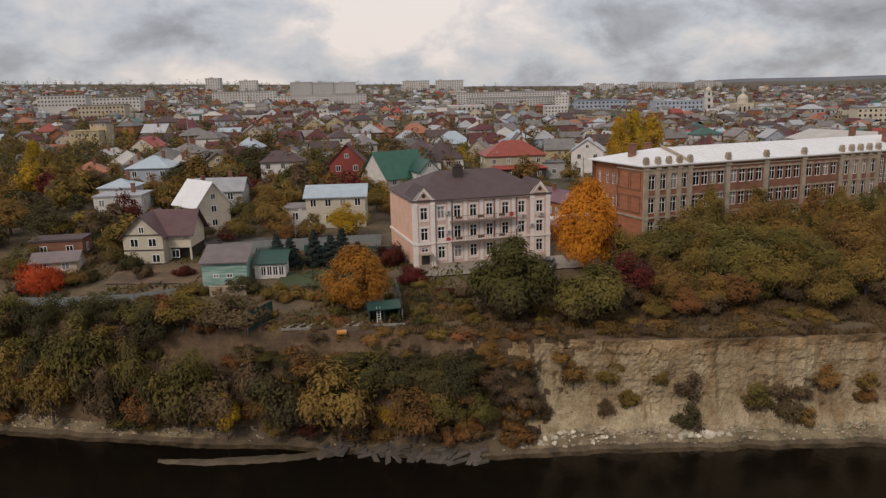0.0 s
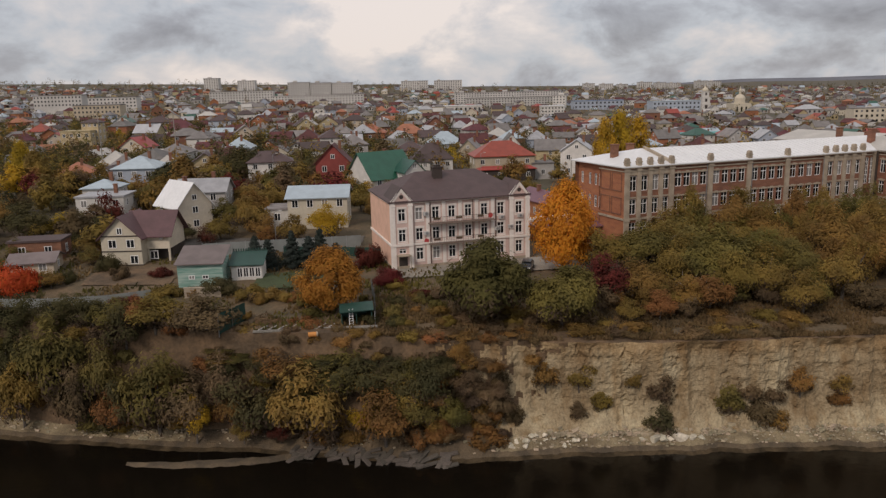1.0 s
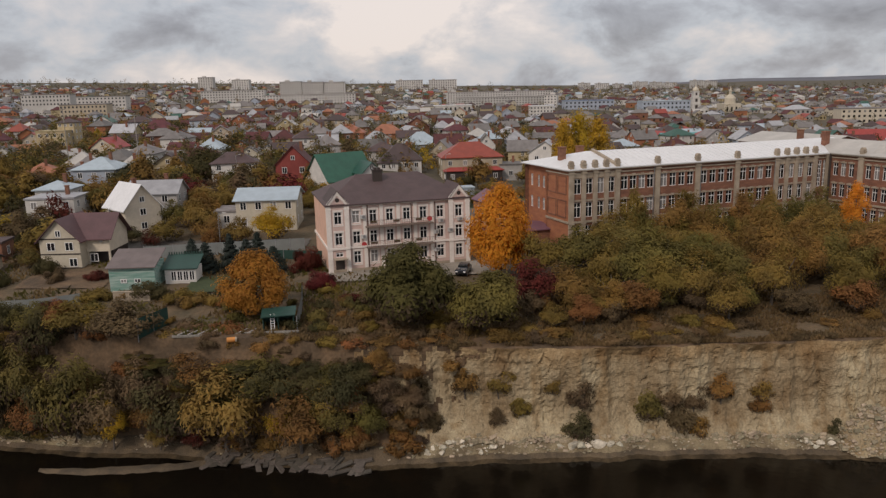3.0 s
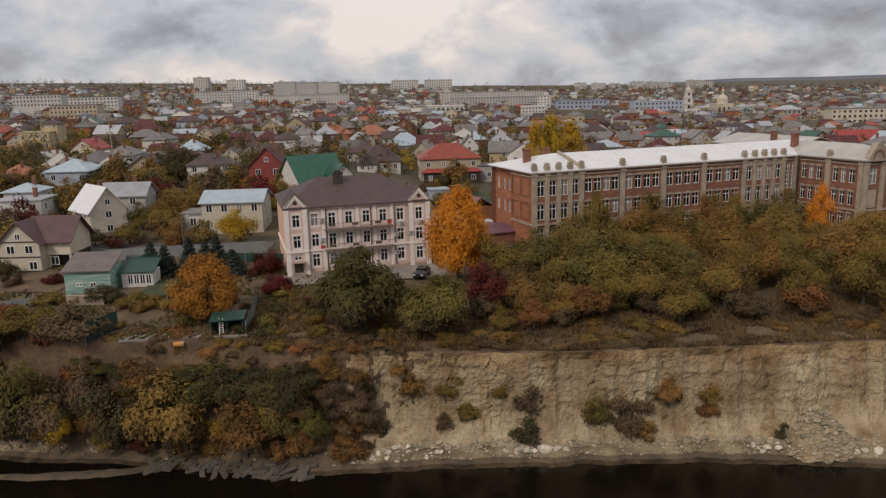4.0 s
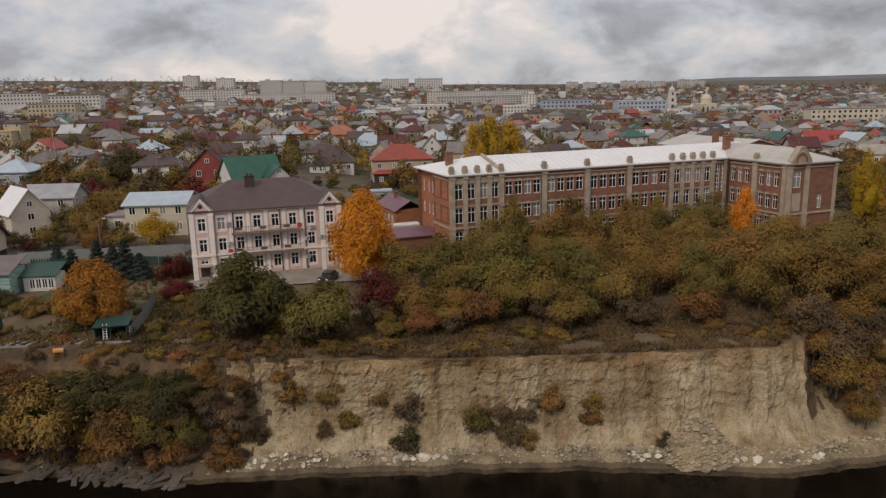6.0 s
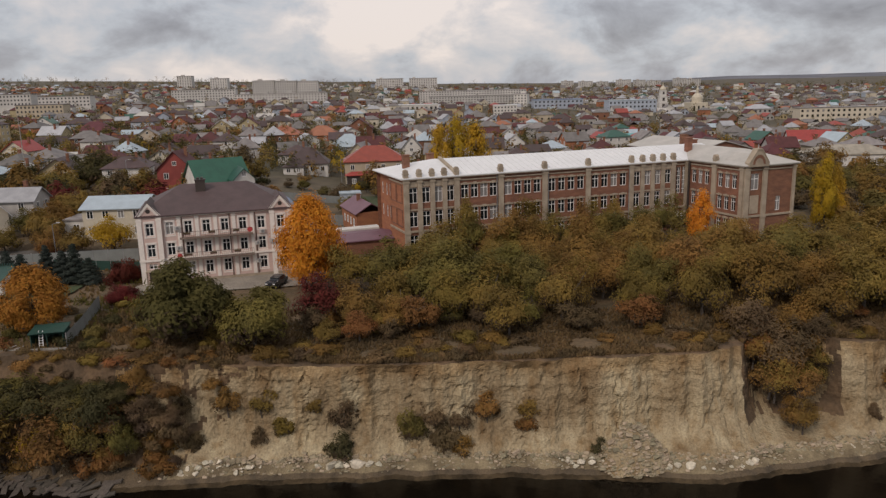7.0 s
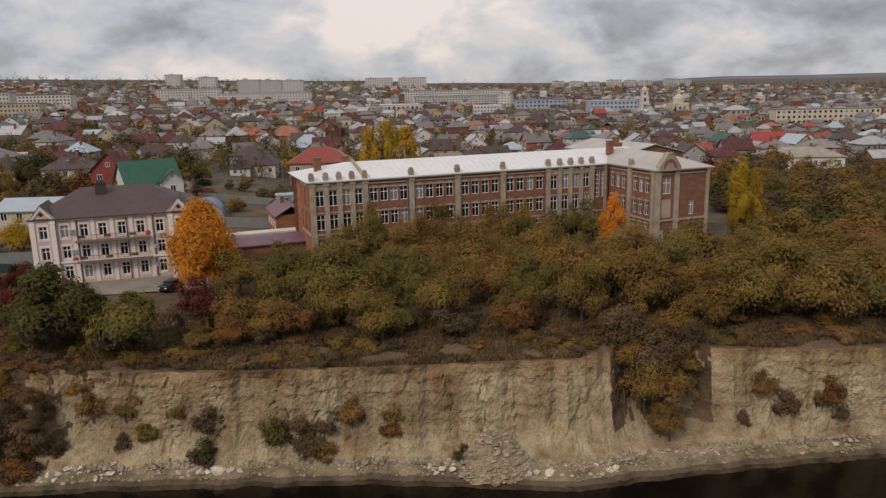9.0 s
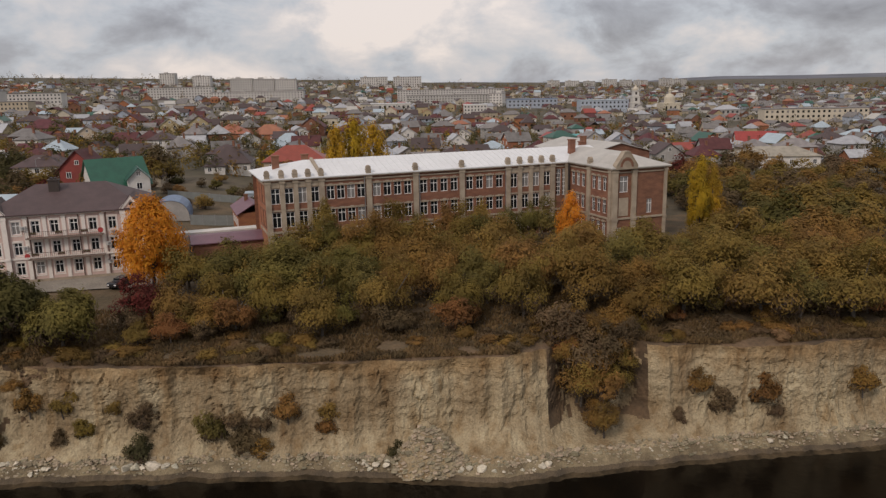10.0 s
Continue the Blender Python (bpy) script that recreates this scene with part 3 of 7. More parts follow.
def body(w, d, h, gable=0.0):
    """Walls of a house w wide, d deep, front at y = 0; gable: height of the gable ends over the eaves, ridge along y."""
    b = MB()
    x = w / 2
    b.box(-x, 0, -1.5, x, d, h)
    if gable:
        b.poly([(-x, 0, h), (x, 0, h), (0, 0, h + gable)])
        b.poly([(x, d, h), (-x, d, h), (0, d, h + gable)])
    return b


def chimney_mesh(h=1.6):
    if "chim" not in CACHE:
        b = MB()
        b.box(-0.35, -0.35, -1.2, 0.35, 0.35, h).box(-0.43, -0.43, h, 0.43, 0.43, h + 0.15)
        CACHE["chim"] = b.mesh("chimney", P_BRICK)
    return CACHE["chim"]


def house(x, y, rot, w, d, h, rise, roof, wallm, roofm, label, group="houses of the town", cols=3, storeys=1, side=2, chim=True, attic=True, over=0.5):
    """roof: 'hip', 'gable' (a gable to the front), 'side' (the eaves to the front), 'flat'. (x, y): the middle of the front; h above 12 is the
    height of the eaves over the river."""
    if h > 12:
        h = max(2.6, h - ground(x, y) + 0.1)
    root = thing("house", pose(x, y, ground(x, y) - 0.1, 0, 0, rot), label, "house", group)
    b = body(w, d, h, rise if roof == "gable" else 0)
    if roof == "side":
        for sx in (-w / 2, w / 2):
            q = [(sx, 0, h), (sx, d, h), (sx, d / 2, h + rise)]
            b.poly(q if sx > 0 else q[::-1])
    part("wall", b.mesh("wall", wallm), root)
    if roof == "hip":
        rb = hip_roof(-w / 2, 0, w / 2, d, h, rise, over) if w >= d else None
        if rb is None:
            rb = hip_roof(0, -w / 2, d, w / 2, h, rise, over)
            rb.v = [(-q[1], q[0], q[2]) for q in rb.v]
    elif roof == "gable":
        rb = gable_roof(-w / 2, 0, w / 2, d, h, rise, over)
    elif roof == "side":
        rb = gable_roof(0, -w / 2, d, w / 2, h, rise, over)
        rb.v = [(-q[1], q[0], q[2]) for q in rb.v]
    else:
        rb = MB()
        rb.box(-w / 2 - 0.2, -0.2, h, w / 2 + 0.2, d + 0.2, h + 0.35)
    part("roof", rb.mesh("roof", roofm), root)
    sh = h / storeys
    for k in range(storeys):
        wh = min(1.5, sh * 0.5)
        for i in range(cols):
            s = -w / 2 + w * (i + 0.5) / cols
            add_window(root, pose(s - 0.6, -0.07, k * sh + sh * 0.34), 1.2, wh, "two")
        for i in range(side):
            s = d * (i + 0.5) / side
            add_window(root, pose(w / 2 + 0.07, s - 0.5, k * sh + sh * 0.34, 0, 0, 90), 1.0, wh, "two")
            add_window(root, pose(-w / 2 - 0.07, s + 0.5, k * sh + sh * 0.34, 0, 0, -90), 1.0, wh, "two")
    if roof == "gable" and attic:
        add_window(root, pose(-0.5, -0.07, h + rise * 0.18), 1.0, 1.1, "two")
    if chim:
        part("chimney", chimney_mesh(), root, pose(w * 0.18, d * 0.62, h + rise * (0.75 if roof != "flat" else 0.5)))
    return root


def pink_building():
    """Three-storey pink and white house with two gabled bays, balconies and a hipped roof."""
    L, D, Hh, BW = 22.8, 17.2, 10.7, 3.3
    root = thing("pink_building", pose(-4.4, 112.4, 14.4, 0, 0, 16), "three-storey pink and white plastered building with brown roof", "building")
    cols = [1.65, 4.5, 7.2, 9.85, 12.6, 15.3, 18.1, 21.1]
    floors = [1.25, 4.4, 7.65]

    def holes(a, c):
        return [(s - a, z, 1.15, 1.95) for s in cols if a < s < c for z in floors if not (s < 2 and z < 2)]
    facade(root, 0, 0, 0, BW, Hh, holes(0, BW) + [(1.65, 2.5, 1.15, 0.8)], P_PINK)
    facade(root, BW, 0.35, 0, L - 2 * BW, Hh, holes(BW, L - BW), P_PINK)
    facade(root, L - BW, 0, 0, BW, Hh, holes(L - BW, L), P_PINK)
    facade(root, 0, D, -90, D, Hh, [], P_PEACH, label="peach plastered blank side wall")
    facade(root, L, 0, 90, D, Hh, [(4 + 4 * i, z, 1.1, 1.9) for i in range(3) for z in floors], P_PINK)
    facade(root, L, D, 180, L, Hh, [], P_PINK)
    for a in (0, L - BW):
        g = MB()
        g.poly([(a, 0, Hh), (a + BW, 0, Hh), (a + BW / 2, 0, Hh + 2.0)])
        g.poly([(a + BW, 0.35, Hh), (a, 0.35, Hh), (a + BW / 2, 0.35, Hh + 2.0)])
        part("gable", g.mesh("gable", P_PINK), root)
        c = MB()
        for s in (-1, 1):
            xe, xm = (a - 0.12 if s < 0 else a + BW + 0.12), a + BW / 2
            for y0, y1, z0, z1 in ((-0.14, 0.0, -0.55, 0.0),):
                q = [(xe, y0, Hh - 0.1 + z0), (xm, y0, Hh + 2.0 + z0), (xm, y0, Hh + 2.15 + z1), (xe, y0, Hh + 0.1 + z1)]
                w = [(p[0], y1, p[2]) for p in q]
                if s > 0:
                    q, w = q[::-1], w[::-1]
                c.poly(q)
                for i in range(4):
                    j = (i + 1) % 4
                    c.poly([q[j], q[i], w[i], w[j]])
        part("gable_trim", c.mesh("gable_trim", P_WHITE), root)
        r = gable_roof(a, -0.1, a + BW, 6.2, Hh + 0.12, 2.1, 0.12, 0.1)
        part("gable_roof", r.mesh("gable_roof", R_BROWN), root)
        o = MB()
        o.tube((a + BW / 2, -0.05, Hh + 0.75), (a + BW / 2, 0.05, Hh + 0.75), 0.33, 0.33, 12)
        part("oculus", o.mesh("oculus", D_DARK), root)
    # white corner strips and flat pilasters
    for s, y in [(0.22, 0), (BW - 0.3, 0), (L - BW + 0.3, 0), (L - 0.22, 0), (5.85, 0.35), (8.5, 0.35), (11.2, 0.35), (13.95, 0.35), (16.7, 0.35)]:
        w = 0.28 if y else 0.36
        b = MB()
        b.box(s - w, y - 0.12, 0, s + w, y - 0.003, Hh - 0.1)
        b.box(s - w - 0.08, y - 0.16, Hh - 0.75, s + w + 0.08, y - 0.003, Hh - 0.55)
        part("pilaster", b.mesh("pilaster", P_WHITE), root)
    for z in (3.7,):
        for a, c, y in ((0, BW, 0), (BW, L - BW, 0.35), (L - BW, L, 0)):
            b = MB()
            b.box(a - (0.2 if a == 0 else 0), y - 0.22, z, c + (0.2 if c == L else 0), y - 0.004, z + 0.32)
            part("belt_course", b.mesh("belt_course", P_WHITE), root)
        b = MB()
        b.box(-0.2, 0, z, -0.004, D, z + 0.35)
        part("belt_course", b.mesh("belt_course", P_WHITE), root)
    b = MB()
    b.box(BW, 0.05, Hh - 0.35, L - BW, 0.345, Hh - 0.02).box(-0.25, 0, Hh - 0.3, -0.004, D, Hh - 0.02)
    b.box(-0.12, -0.004, 0, -0.003, 0.7, Hh)
    part("cornice", b.mesh("cornice", P_WHITE), root)
    # white window surrounds
    sur = MB()
    w, h = 1.15, 1.95
    sur.box(-0.22, -0.06, h, w + 0.22, -0.004, h + 0.32).box(-0.22, -0.05, -0.3, w + 0.22, -0.004, -0.1)
    sur.box(-0.2, -0.05, -0.1, -0.02, -0.004, h).box(w + 0.02, -0.05, -0.1, w + 0.2, -0.004, h)
    sme = sur.mesh("window_surround", P_WHITE)
    for s in cols:
        for z in floors:
            if s < 2 and z < 2:
                continue
            part("window_surround", sme, root, pose(s - w / 2, 0 if (s < BW or s > L - BW) else 0.35, z))
    # roof
    part("roof", hip_roof(0, 0.1, L, D, Hh + 0.02, 3.6, 0.35, inset=6.5).mesh("roof", R_BROWN), root, label="dark brown metal hipped roof")
    b = MB()
    b.box(-0.75, -0.6, -1.5, 0.75, 0.6, 1.7).box(-0.85, -0.7, 1.7, 0.85, 0.7, 1.9).box(-0.5, -0.4, 1.9, -0.1, 0.4, 2.2).box(0.1, -0.4, 1.9, 0.5, 0.4, 2.2)
    part("chimney", b.mesh("chimney", D_DARK), root, pose(9.3, 6.6, Hh + 2.6), "broad dark chimney stack")
    # balconies
    for z, a, c in ((7.1, 5.9, 16.7), (3.85, 5.9, 16.7)):
        bal = MB()
        bal.box(a, -0.95, z - 0.16, c, 0.34, z)
        slab = part("balcony", bal.mesh("balcony", P_BALC), root)
        rail = MB()
        rail.box(a, -0.94, z + 0.95, c, -0.89, z + 1.0)
        n = int((c - a) / 0.28)
        for i in range(n + 1):
            s = a + (c - a - 0.04) * i / n
            rail.box(s, -0.93, z, s + 0.035, -0.9, z + 0.95)
        part("railing", rail.mesh("railing", IRON), slab)
        for i in range(3):
            s = a + (c - a) * (i + 0.5) / 3 - 1.2
            q = MB()
            q.box(s, -1.12, z + 0.55, s + 1.0, -0.95, z + 0.78, 0).box(s, -1.12, z + 0.78, s + 1.0, -0.95, z + 0.9, 1)
            part("flower_box", q.mesh("flower_box", IRON, L_DARK), slab)
    for s, y, z in ((5.5, 0.2, 5.2), (19.6, -0.05, 5.3), (18.1, 0.25, 6.9), (5.5, 0.2, 8.3), (17.3, 0.25, 5.1), (17.3, 0.25, 2.2), (21.2, -0.05, 7.0)):
        q = MB()
        q.box(-0.42, -0.3, 0, 0.42, 0.05, 0.6)
        q.tube((0.1, -0.3, 0.3), (0.1, -0.32, 0.3), 0.23, 0.23, 12, 1)
        part("air_conditioner", q.mesh("air_conditioner", ACBOX, STEEL), root, pose(s, y, z))
    for s, y in ((6.3, 0.25), (13.3, 0.25), (17.2, 0.2)):
        q = MB()
        q.tube((s, y, 0.2), (s, y, Hh - 0.4), 0.07, 0.07, 6)
        part("drainpipe", q.mesh("drainpipe", IRON), root)
    for s, z in ((5.6, 4.2), (16.3, 7.6)):
        q = MB()
        q.tube((s, 0.2, z), (s, 0.26, z), 0.4, 0.4, 14)
        part("red_sign", q.mesh("red_sign", RED_P), root)
    q = MB()
    q.box(0.95, -0.05, 0, 2.35, 0.1, 2.15)
    part("entrance_door", q.mesh("entrance_door", D_DARK), root)
    q = MB()
    q.box(0.6, -1.3, 2.3, 2.7, -0.004, 2.42)
    for s in (0.68, 2.62):
        q.tube((s, -1.22, 0), (s, -1.22, 2.3), 0.05, 0.05, 6)
    part("door_canopy", q.mesh("door_canopy", P_STONE), root)
    q = MB()
    q.box(0.5, -1.4, -0.8, 2.8, -0.13, 0.0)
    part("entrance_step", q.mesh("entrance_step", M_CONC), root)
    q = MB()
    q.box(-0.06, -0.09, -1.2, L + 0.06, -0.01, 0.55).box(-0.09, -0.09, -1.2, -0.01, D, 0.5)
    part("plinth", q.mesh("plinth", P_STONE), root)


pink_building()


def brick_school():
    """Long three-storey red brick block with grey pilasters, a wing towards the river and a white metal roof."""
    Hh, D = 13.75, 16.6
    WX, WY, WW = 58.9, -15.0, 11.6          # the wing's left face, front and width
    root = thing("brick_building", pose(35.1, 126.9, 14.4, 0, 0, 20.3), "long red brick building with grey pilasters and white metal roof", "building")
    fl = [1.2, 5.3, 9.4]
    s_l = [1.7, 4.0, 6.3, 8.45]
    s_r = [46.8, 49.2, 51.5, 53.9]
    bays = [(9.8, 18.1), (18.1, 26.9), (26.9, 36.0), (36.0, 45.3)]
    hol = [(s, z, 1.5, 2.65) for s in s_l + s_r for z in fl]
    for a, c in bays:
        hol += [(a + (c - a) * k, z + 0.25, 1.42, 2.4) for k in (0.17, 0.39, 0.61, 0.83) for z in fl]
    facade(root, 0, 0, 0, 55.4, Hh, hol, P_BRICK)
    facade(root, 55.4, 0, 0, WX - 55.4, Hh, [(1.1, 7.2, 0.95, 5.2), (2.4, 7.2, 0.95, 5.2), (1.1, 1.4, 0.95, 2.5), (2.4, 1.4, 0.95, 2.5)], P_BRICK, style="tall")
    facade(root, WX, 0, -90, 15.0, Hh, [(s, z, 1.15, 2.5) for s in (1.6, 3.4, 5.2, 8.9, 10.7, 12.5) for z in fl], P_BRICK)
    facade(root, WX, WY, 0, WW, Hh, [(2.4, 9.3, 1.8, 2.9), (8.0, 5.2, 1.15, 2.6), (1.5, 0.3, 1.2, 2.6)], P_BRICK)
    facade(root, WX + WW, WY, 90, D - WY, Hh, [(4 + 5 * i, z, 1.2, 2.4) for i in range(5) for z in fl], P_BRICK)
    facade(root, WX + WW, D, 180, WX + WW, Hh, [], P_BRICK)
    # end wall: a forward part with blind panels and a set-back part with windows
    facade(root, 0, 8.0, -90, 8.0, Hh, [], P_ORBRICK, label="orange-red brick end wall with blind panels")
    facade(root, 0.6, D, -90, 8.6, Hh, [(s, z + 0.1, 0.95, 2.2) for s in (1.7, 4.4, 6.4, 7.8) for z in fl[1:]], P_ORBRICK)
    q = MB()
    q.box(0.0, 7.6, 0, 0.6, 8.0, Hh)
    part("wall_return", q.mesh("wall_return", P_ORBRICK), root)
    for y0, y1 in ((0.8, 3.9), (4.3, 7.4)):
        for z0, z1 in ((5.2, 8.3), (9.3, 12.6)):
            q = MB()
            for a in ((y0, z0, y1, z0 + 0.18), (y0, z1 - 0.18, y1, z1), (y0, z0 + 0.18, y0 + 0.18, z1 - 0.18), (y1 - 0.18, z0 + 0.18, y1, z1 - 0.18)):
                q.box(-0.1, a[0], a[1], -0.004, a[2], a[3])
            part("blind_panel", q.mesh("blind_panel", P_BRICK), root)
    # pilasters
    fin = MB()
    fin.box(-0.42, -0.35, 0, 0.42, 0.35, 0.55).box(-0.5, -0.42, 0.55, 0.5, 0.42, 0.75).tube((0, -0.34, 0.98), (0, 0.34, 0.98), 0.42, 0.42, 12)
    fme = fin.mesh("finial", P_STONE)

    def pilaster(s, y, turn, w, finial=True, z1=Hh + 0.1):
        b = MB()
        b.box(-w, -0.32, 0, w, -0.004, z1 - 0.9).box(-w - 0.12, -0.42, z1 - 0.9, w + 0.12, -0.004, z1 - 0.6).box(-w, -0.34, z1 - 0.6, w, -0.004, z1)
        b.box(-w - 0.08, -0.4, 4.1, w + 0.08, -0.33, 4.6)
        p = part("pilaster", b.mesh("pilaster", P_STONE), root, pose(s, y, 0, 0, 0, turn))
        if finial:
            part("finial", fme, p, pose(0, 0.05, z1))
    for s in (0.42, 2.85, 5.15, 7.4, 9.65, 18.1, 26.9, 36.0, 45.5, 48.0, 50.35, 52.7, 55.1):
        pilaster(s, 0, 0, 0.4 if 1 < s < 9 or 46 < s < 55 else 0.48)
    pilaster(58.2, 0, 0, 0.3, False)
    pilaster(WX, -7.4, -90, 0.55)
    pilaster(WX, -14.5, -90, 0.42, False)
    pilaster(WX + 0.45, WY, 0, 0.55, False)
    pilaster(WX + 4.5, WY, 0, 0.5, False)
    pilaster(WX + WW - 0.3, WY, 0, 0.3, False)
    # stone spandrels in the end sections, grey over the windows
    for ss in (s_l, s_r):
        for s in ss:
            for z in (8.1, 12.15):
                q = MB()
                q.box(s - 0.72, -0.1, z, s + 0.72, -0.004, z + (1.0 if z > 12 else 0.3))
                part("spandrel", q.mesh("spandrel", P_STONE), root)
    lin = MB()
    lin.box(-0.9, -0.1, 0, 0.9, -0.004, 0.28).box(-0.35, -0.14, 0.0, 0.35, -0.1, 0.42)
    lme = lin.mesh("lintel", P_STONE)
    for a, c in bays:
        for k in (0.17, 0.39, 0.61, 0.83):
            for z in fl:
                part("lintel", lme, root, pose(a + (c - a) * k, 0, z + 2.62))
    for s in (1.6, 3.4, 5.2, 8.9, 10.7, 12.5):
        for z in fl:
            part("lintel", lme, root, pose(WX, -s, z + 2.52, 0, 0, -90) @ Matrix.Diagonal((0.8, 1, 1, 1)))
    # string courses and cornice
    for z, dz, o in ((4.35, 0.35, 0.2), (Hh - 0.32, 0.3, 0.5), (Hh - 0.95, 0.22, 0.16)):
        for a, b0, c, d in ((0, -o, 9.95, -0.006), (9.95, -o, 18.1, -0.006), (18.1, -o, 45.2, -0.006), (45.2, -o, WX - o, -0.006), (WX - o, WY - o, WX - 0.006, -0.005), (WX, WY - o, WX + WW + o, WY - 0.006),
                            (-o, -o, -0.006, 8.0)):
            q = MB()
            q.box(a, b0, z, c, d, z + dz)
            part("string_course", q.mesh("string_course", P_STONE), root)
    # the gable of the wing's corner bay
    g = MB()
    gx = WX + 2.45
    for y, flip in ((WY - 0.72, False), (WY + 0.25, True)):
        pts = [(gx - 2.3, y, Hh - 0.2), (gx + 2.3, y, Hh - 0.2), (gx + 2.3, y, Hh + 0.5), (gx + 0.5, y, Hh + 3.0), (gx - 0.5, y, Hh + 3.0), (gx - 2.3, y, Hh + 0.5)]
        g.poly(pts[::-1] if flip else pts)
    for (xa, za), (xb, zb) in zip([(gx - 2.3, Hh + 0.5), (gx - 0.5, Hh + 3.0), (gx + 0.5, Hh + 3.0)], [(gx - 0.5, Hh + 3.0), (gx + 0.5, Hh + 3.0), (gx + 2.3, Hh + 0.5)]):
        g.poly([(xa, WY - 0.82, za), (xb, WY - 0.82, zb), (xb, WY + 0.4, zb), (xa, WY + 0.4, za)])
        g.poly([(xa, WY - 0.82, za - 0.3), (xb, WY - 0.82, zb - 0.3), (xb, WY - 0.82, zb), (xa, WY - 0.82, za)])
    for sx, fl2 in ((-2.3, False), (2.3, True)):
        q = [(gx + sx, WY + 0.25, Hh - 0.2), (gx + sx, WY - 0.72, Hh - 0.2), (gx + sx, WY - 0.72, Hh + 0.5), (gx + sx, WY + 0.25, Hh + 0.5)]
        g.poly(q[::-1] if fl2 else q)
    g.poly([(gx - 2.3, WY + 0.25, Hh - 0.2), (gx + 2.3, WY + 0.25, Hh - 0.2), (gx + 2.3, WY - 0.72, Hh - 0.2), (gx - 2.3, WY - 0.72, Hh - 0.2)])
    part("gable", g.mesh("gable", P_STONE), root, label="grey stone gable over the corner bay")
    a = MB()
    for k in range(7):
        w0, w1 = math.pi * k / 7, math.pi * (k + 1) / 7
        q = [(gx + r * math.cos(w), WY - 0.74, Hh + 0.2 + r * 1.2 * math.sin(w)) for r, w in ((0.95, w0), (1.45, w0), (1.45, w1), (0.95, w1))]
        a.poly(q)
    part("blind_arch", a.mesh("blind_arch", P_BRICK), root)
    # blind window below, in the corner bay
    q = MB()
    q.box(WX + 1.4, WY - 0.07, 5.0, WX + 3.4, WY - 0.004, 8.3)
    part("blind_window", q.mesh("blind_window", P_STONE), root)
    r = hip_roof(0, 0.1, 68, D, Hh + 0.02, 2.2, 0.65, (1, 0))
    q = MB()
    q.poly([(0, -0.4, Hh + 0.11), (0.07, -0.4, Hh + 0.11), (0.07, D / 2, Hh + 2.27), (0, D / 2, Hh + 2.27)])
    q.poly([(0, -0.4, Hh + 0.0), (0, -0.4, Hh + 0.11), (0, D / 2, Hh + 2.27), (0, D / 2, Hh + 2.1)])
    q.poly([(0.07, -0.4, Hh + 0.11), (0.07, -0.4, Hh + 0.0), (0.07, D / 2, Hh + 2.1), (0.07, D / 2, Hh + 2.27)])
    sm = q.mesh("seam", R_WHITE)
    for k in range(38):
        part("seam", sm, root, pose(10.6 + 1.25 * k, 0, 0))
    part("roof", r.mesh("roof", R_WHITE), root, label="white sheet-metal roof with standing seams")
    r = hip_roof(0, 0, 20, WW, Hh + 0.06, 2.3, 0.65, (1, 0), inset=6.5)
    r.v = [(WX + WW - v[1], WY + v[0], v[2]) for v in r.v]
    part("roof", r.mesh("roof", R_WORN), root, label="worn grey sheet roof of the wing")
    r = gable_roof(gx - 2.3, WY, gx + 2.3, WY + 6, Hh + 0.1, 1.85, 0.05)
    part("gable_roof", r.mesh("gable_roof", R_WORN), root)
    # firewall parapets on the roof
    for s in (9.65,):
        q = MB()
        for y0, y1, z0, z1 in ((-0.4, D / 2, Hh, Hh + 2.15),):
            for x0, x1 in ((s - 0.25, s + 0.25),):
                q.poly([(x0, y0, z0 + 0.5), (x1, y0, z0 + 0.5), (x1, y1, z1 + 0.5), (x0, y1, z1 + 0.5)])
                q.poly([(x0, y0, z0 - 0.2), (x0, y0, z0 + 0.5), (x0, y1, z1 + 0.5), (x0, y1, z1 - 0.2)])
                q.poly([(x1, y0, z0 - 0.2), (x1, y1, z1 - 0.2), (x1, y1, z1 + 0.5), (x1, y0, z0 + 0.5)])
                q.poly([(x0, y0, z0 - 0.2), (x1, y0, z0 - 0.2), (x1, y0, z0 + 0.5), (x0, y0, z0 + 0.5)])
        part("firewall", q.mesh("firewall", P_STONE), root)
    for s, y, h in ((3.2, 8.2, 1.9), (9.2, 12.0, 1.6), (61.6, 3.8, 2.6), (67.5, 9.5, 1.6), (78.0, 26.0, 1.4)):
        q = MB()
        q.box(-0.6, -0.5, -1.4, 0.6, 0.5, h).box(-0.72, -0.62, h, 0.72, 0.62, h + 0.18)
        part("chimney", q.mesh("chimney", P_BRICK), root, pose(s, y, Hh + 1.2))
    # the rear range with its own white roof
    facade(root, 74.0, 42.0, -90, 42.0 - D, Hh - 0.5, [], P_BRICK, name="rear_wall")
    facade(root, 90.0, D, 90, 42.0 - D, Hh - 0.5, [], P_BRICK, name="rear_wall")
    facade(root, 74.0, D, 0, 16.0, Hh - 0.5, [], P_BRICK, name="rear_wall")
    q = MB()
    q.poly([(74.0, D, Hh - 0.5), (90.0, D, Hh - 0.5), (82.0, D, Hh + 1.5)])
    q.poly([(90.0, 42.0, Hh - 0.5), (74.0, 42.0, Hh - 0.5), (82.0, 42.0, Hh + 1.5)])
    part("rear_gable", q.mesh("rear_gable", P_BRICK), root)
    r = gable_roof(74.0, D, 90.0, 42.0, Hh - 0.4, 2.0, 0.4)
    part("roof", r.mesh("roof", R_WORN), root)
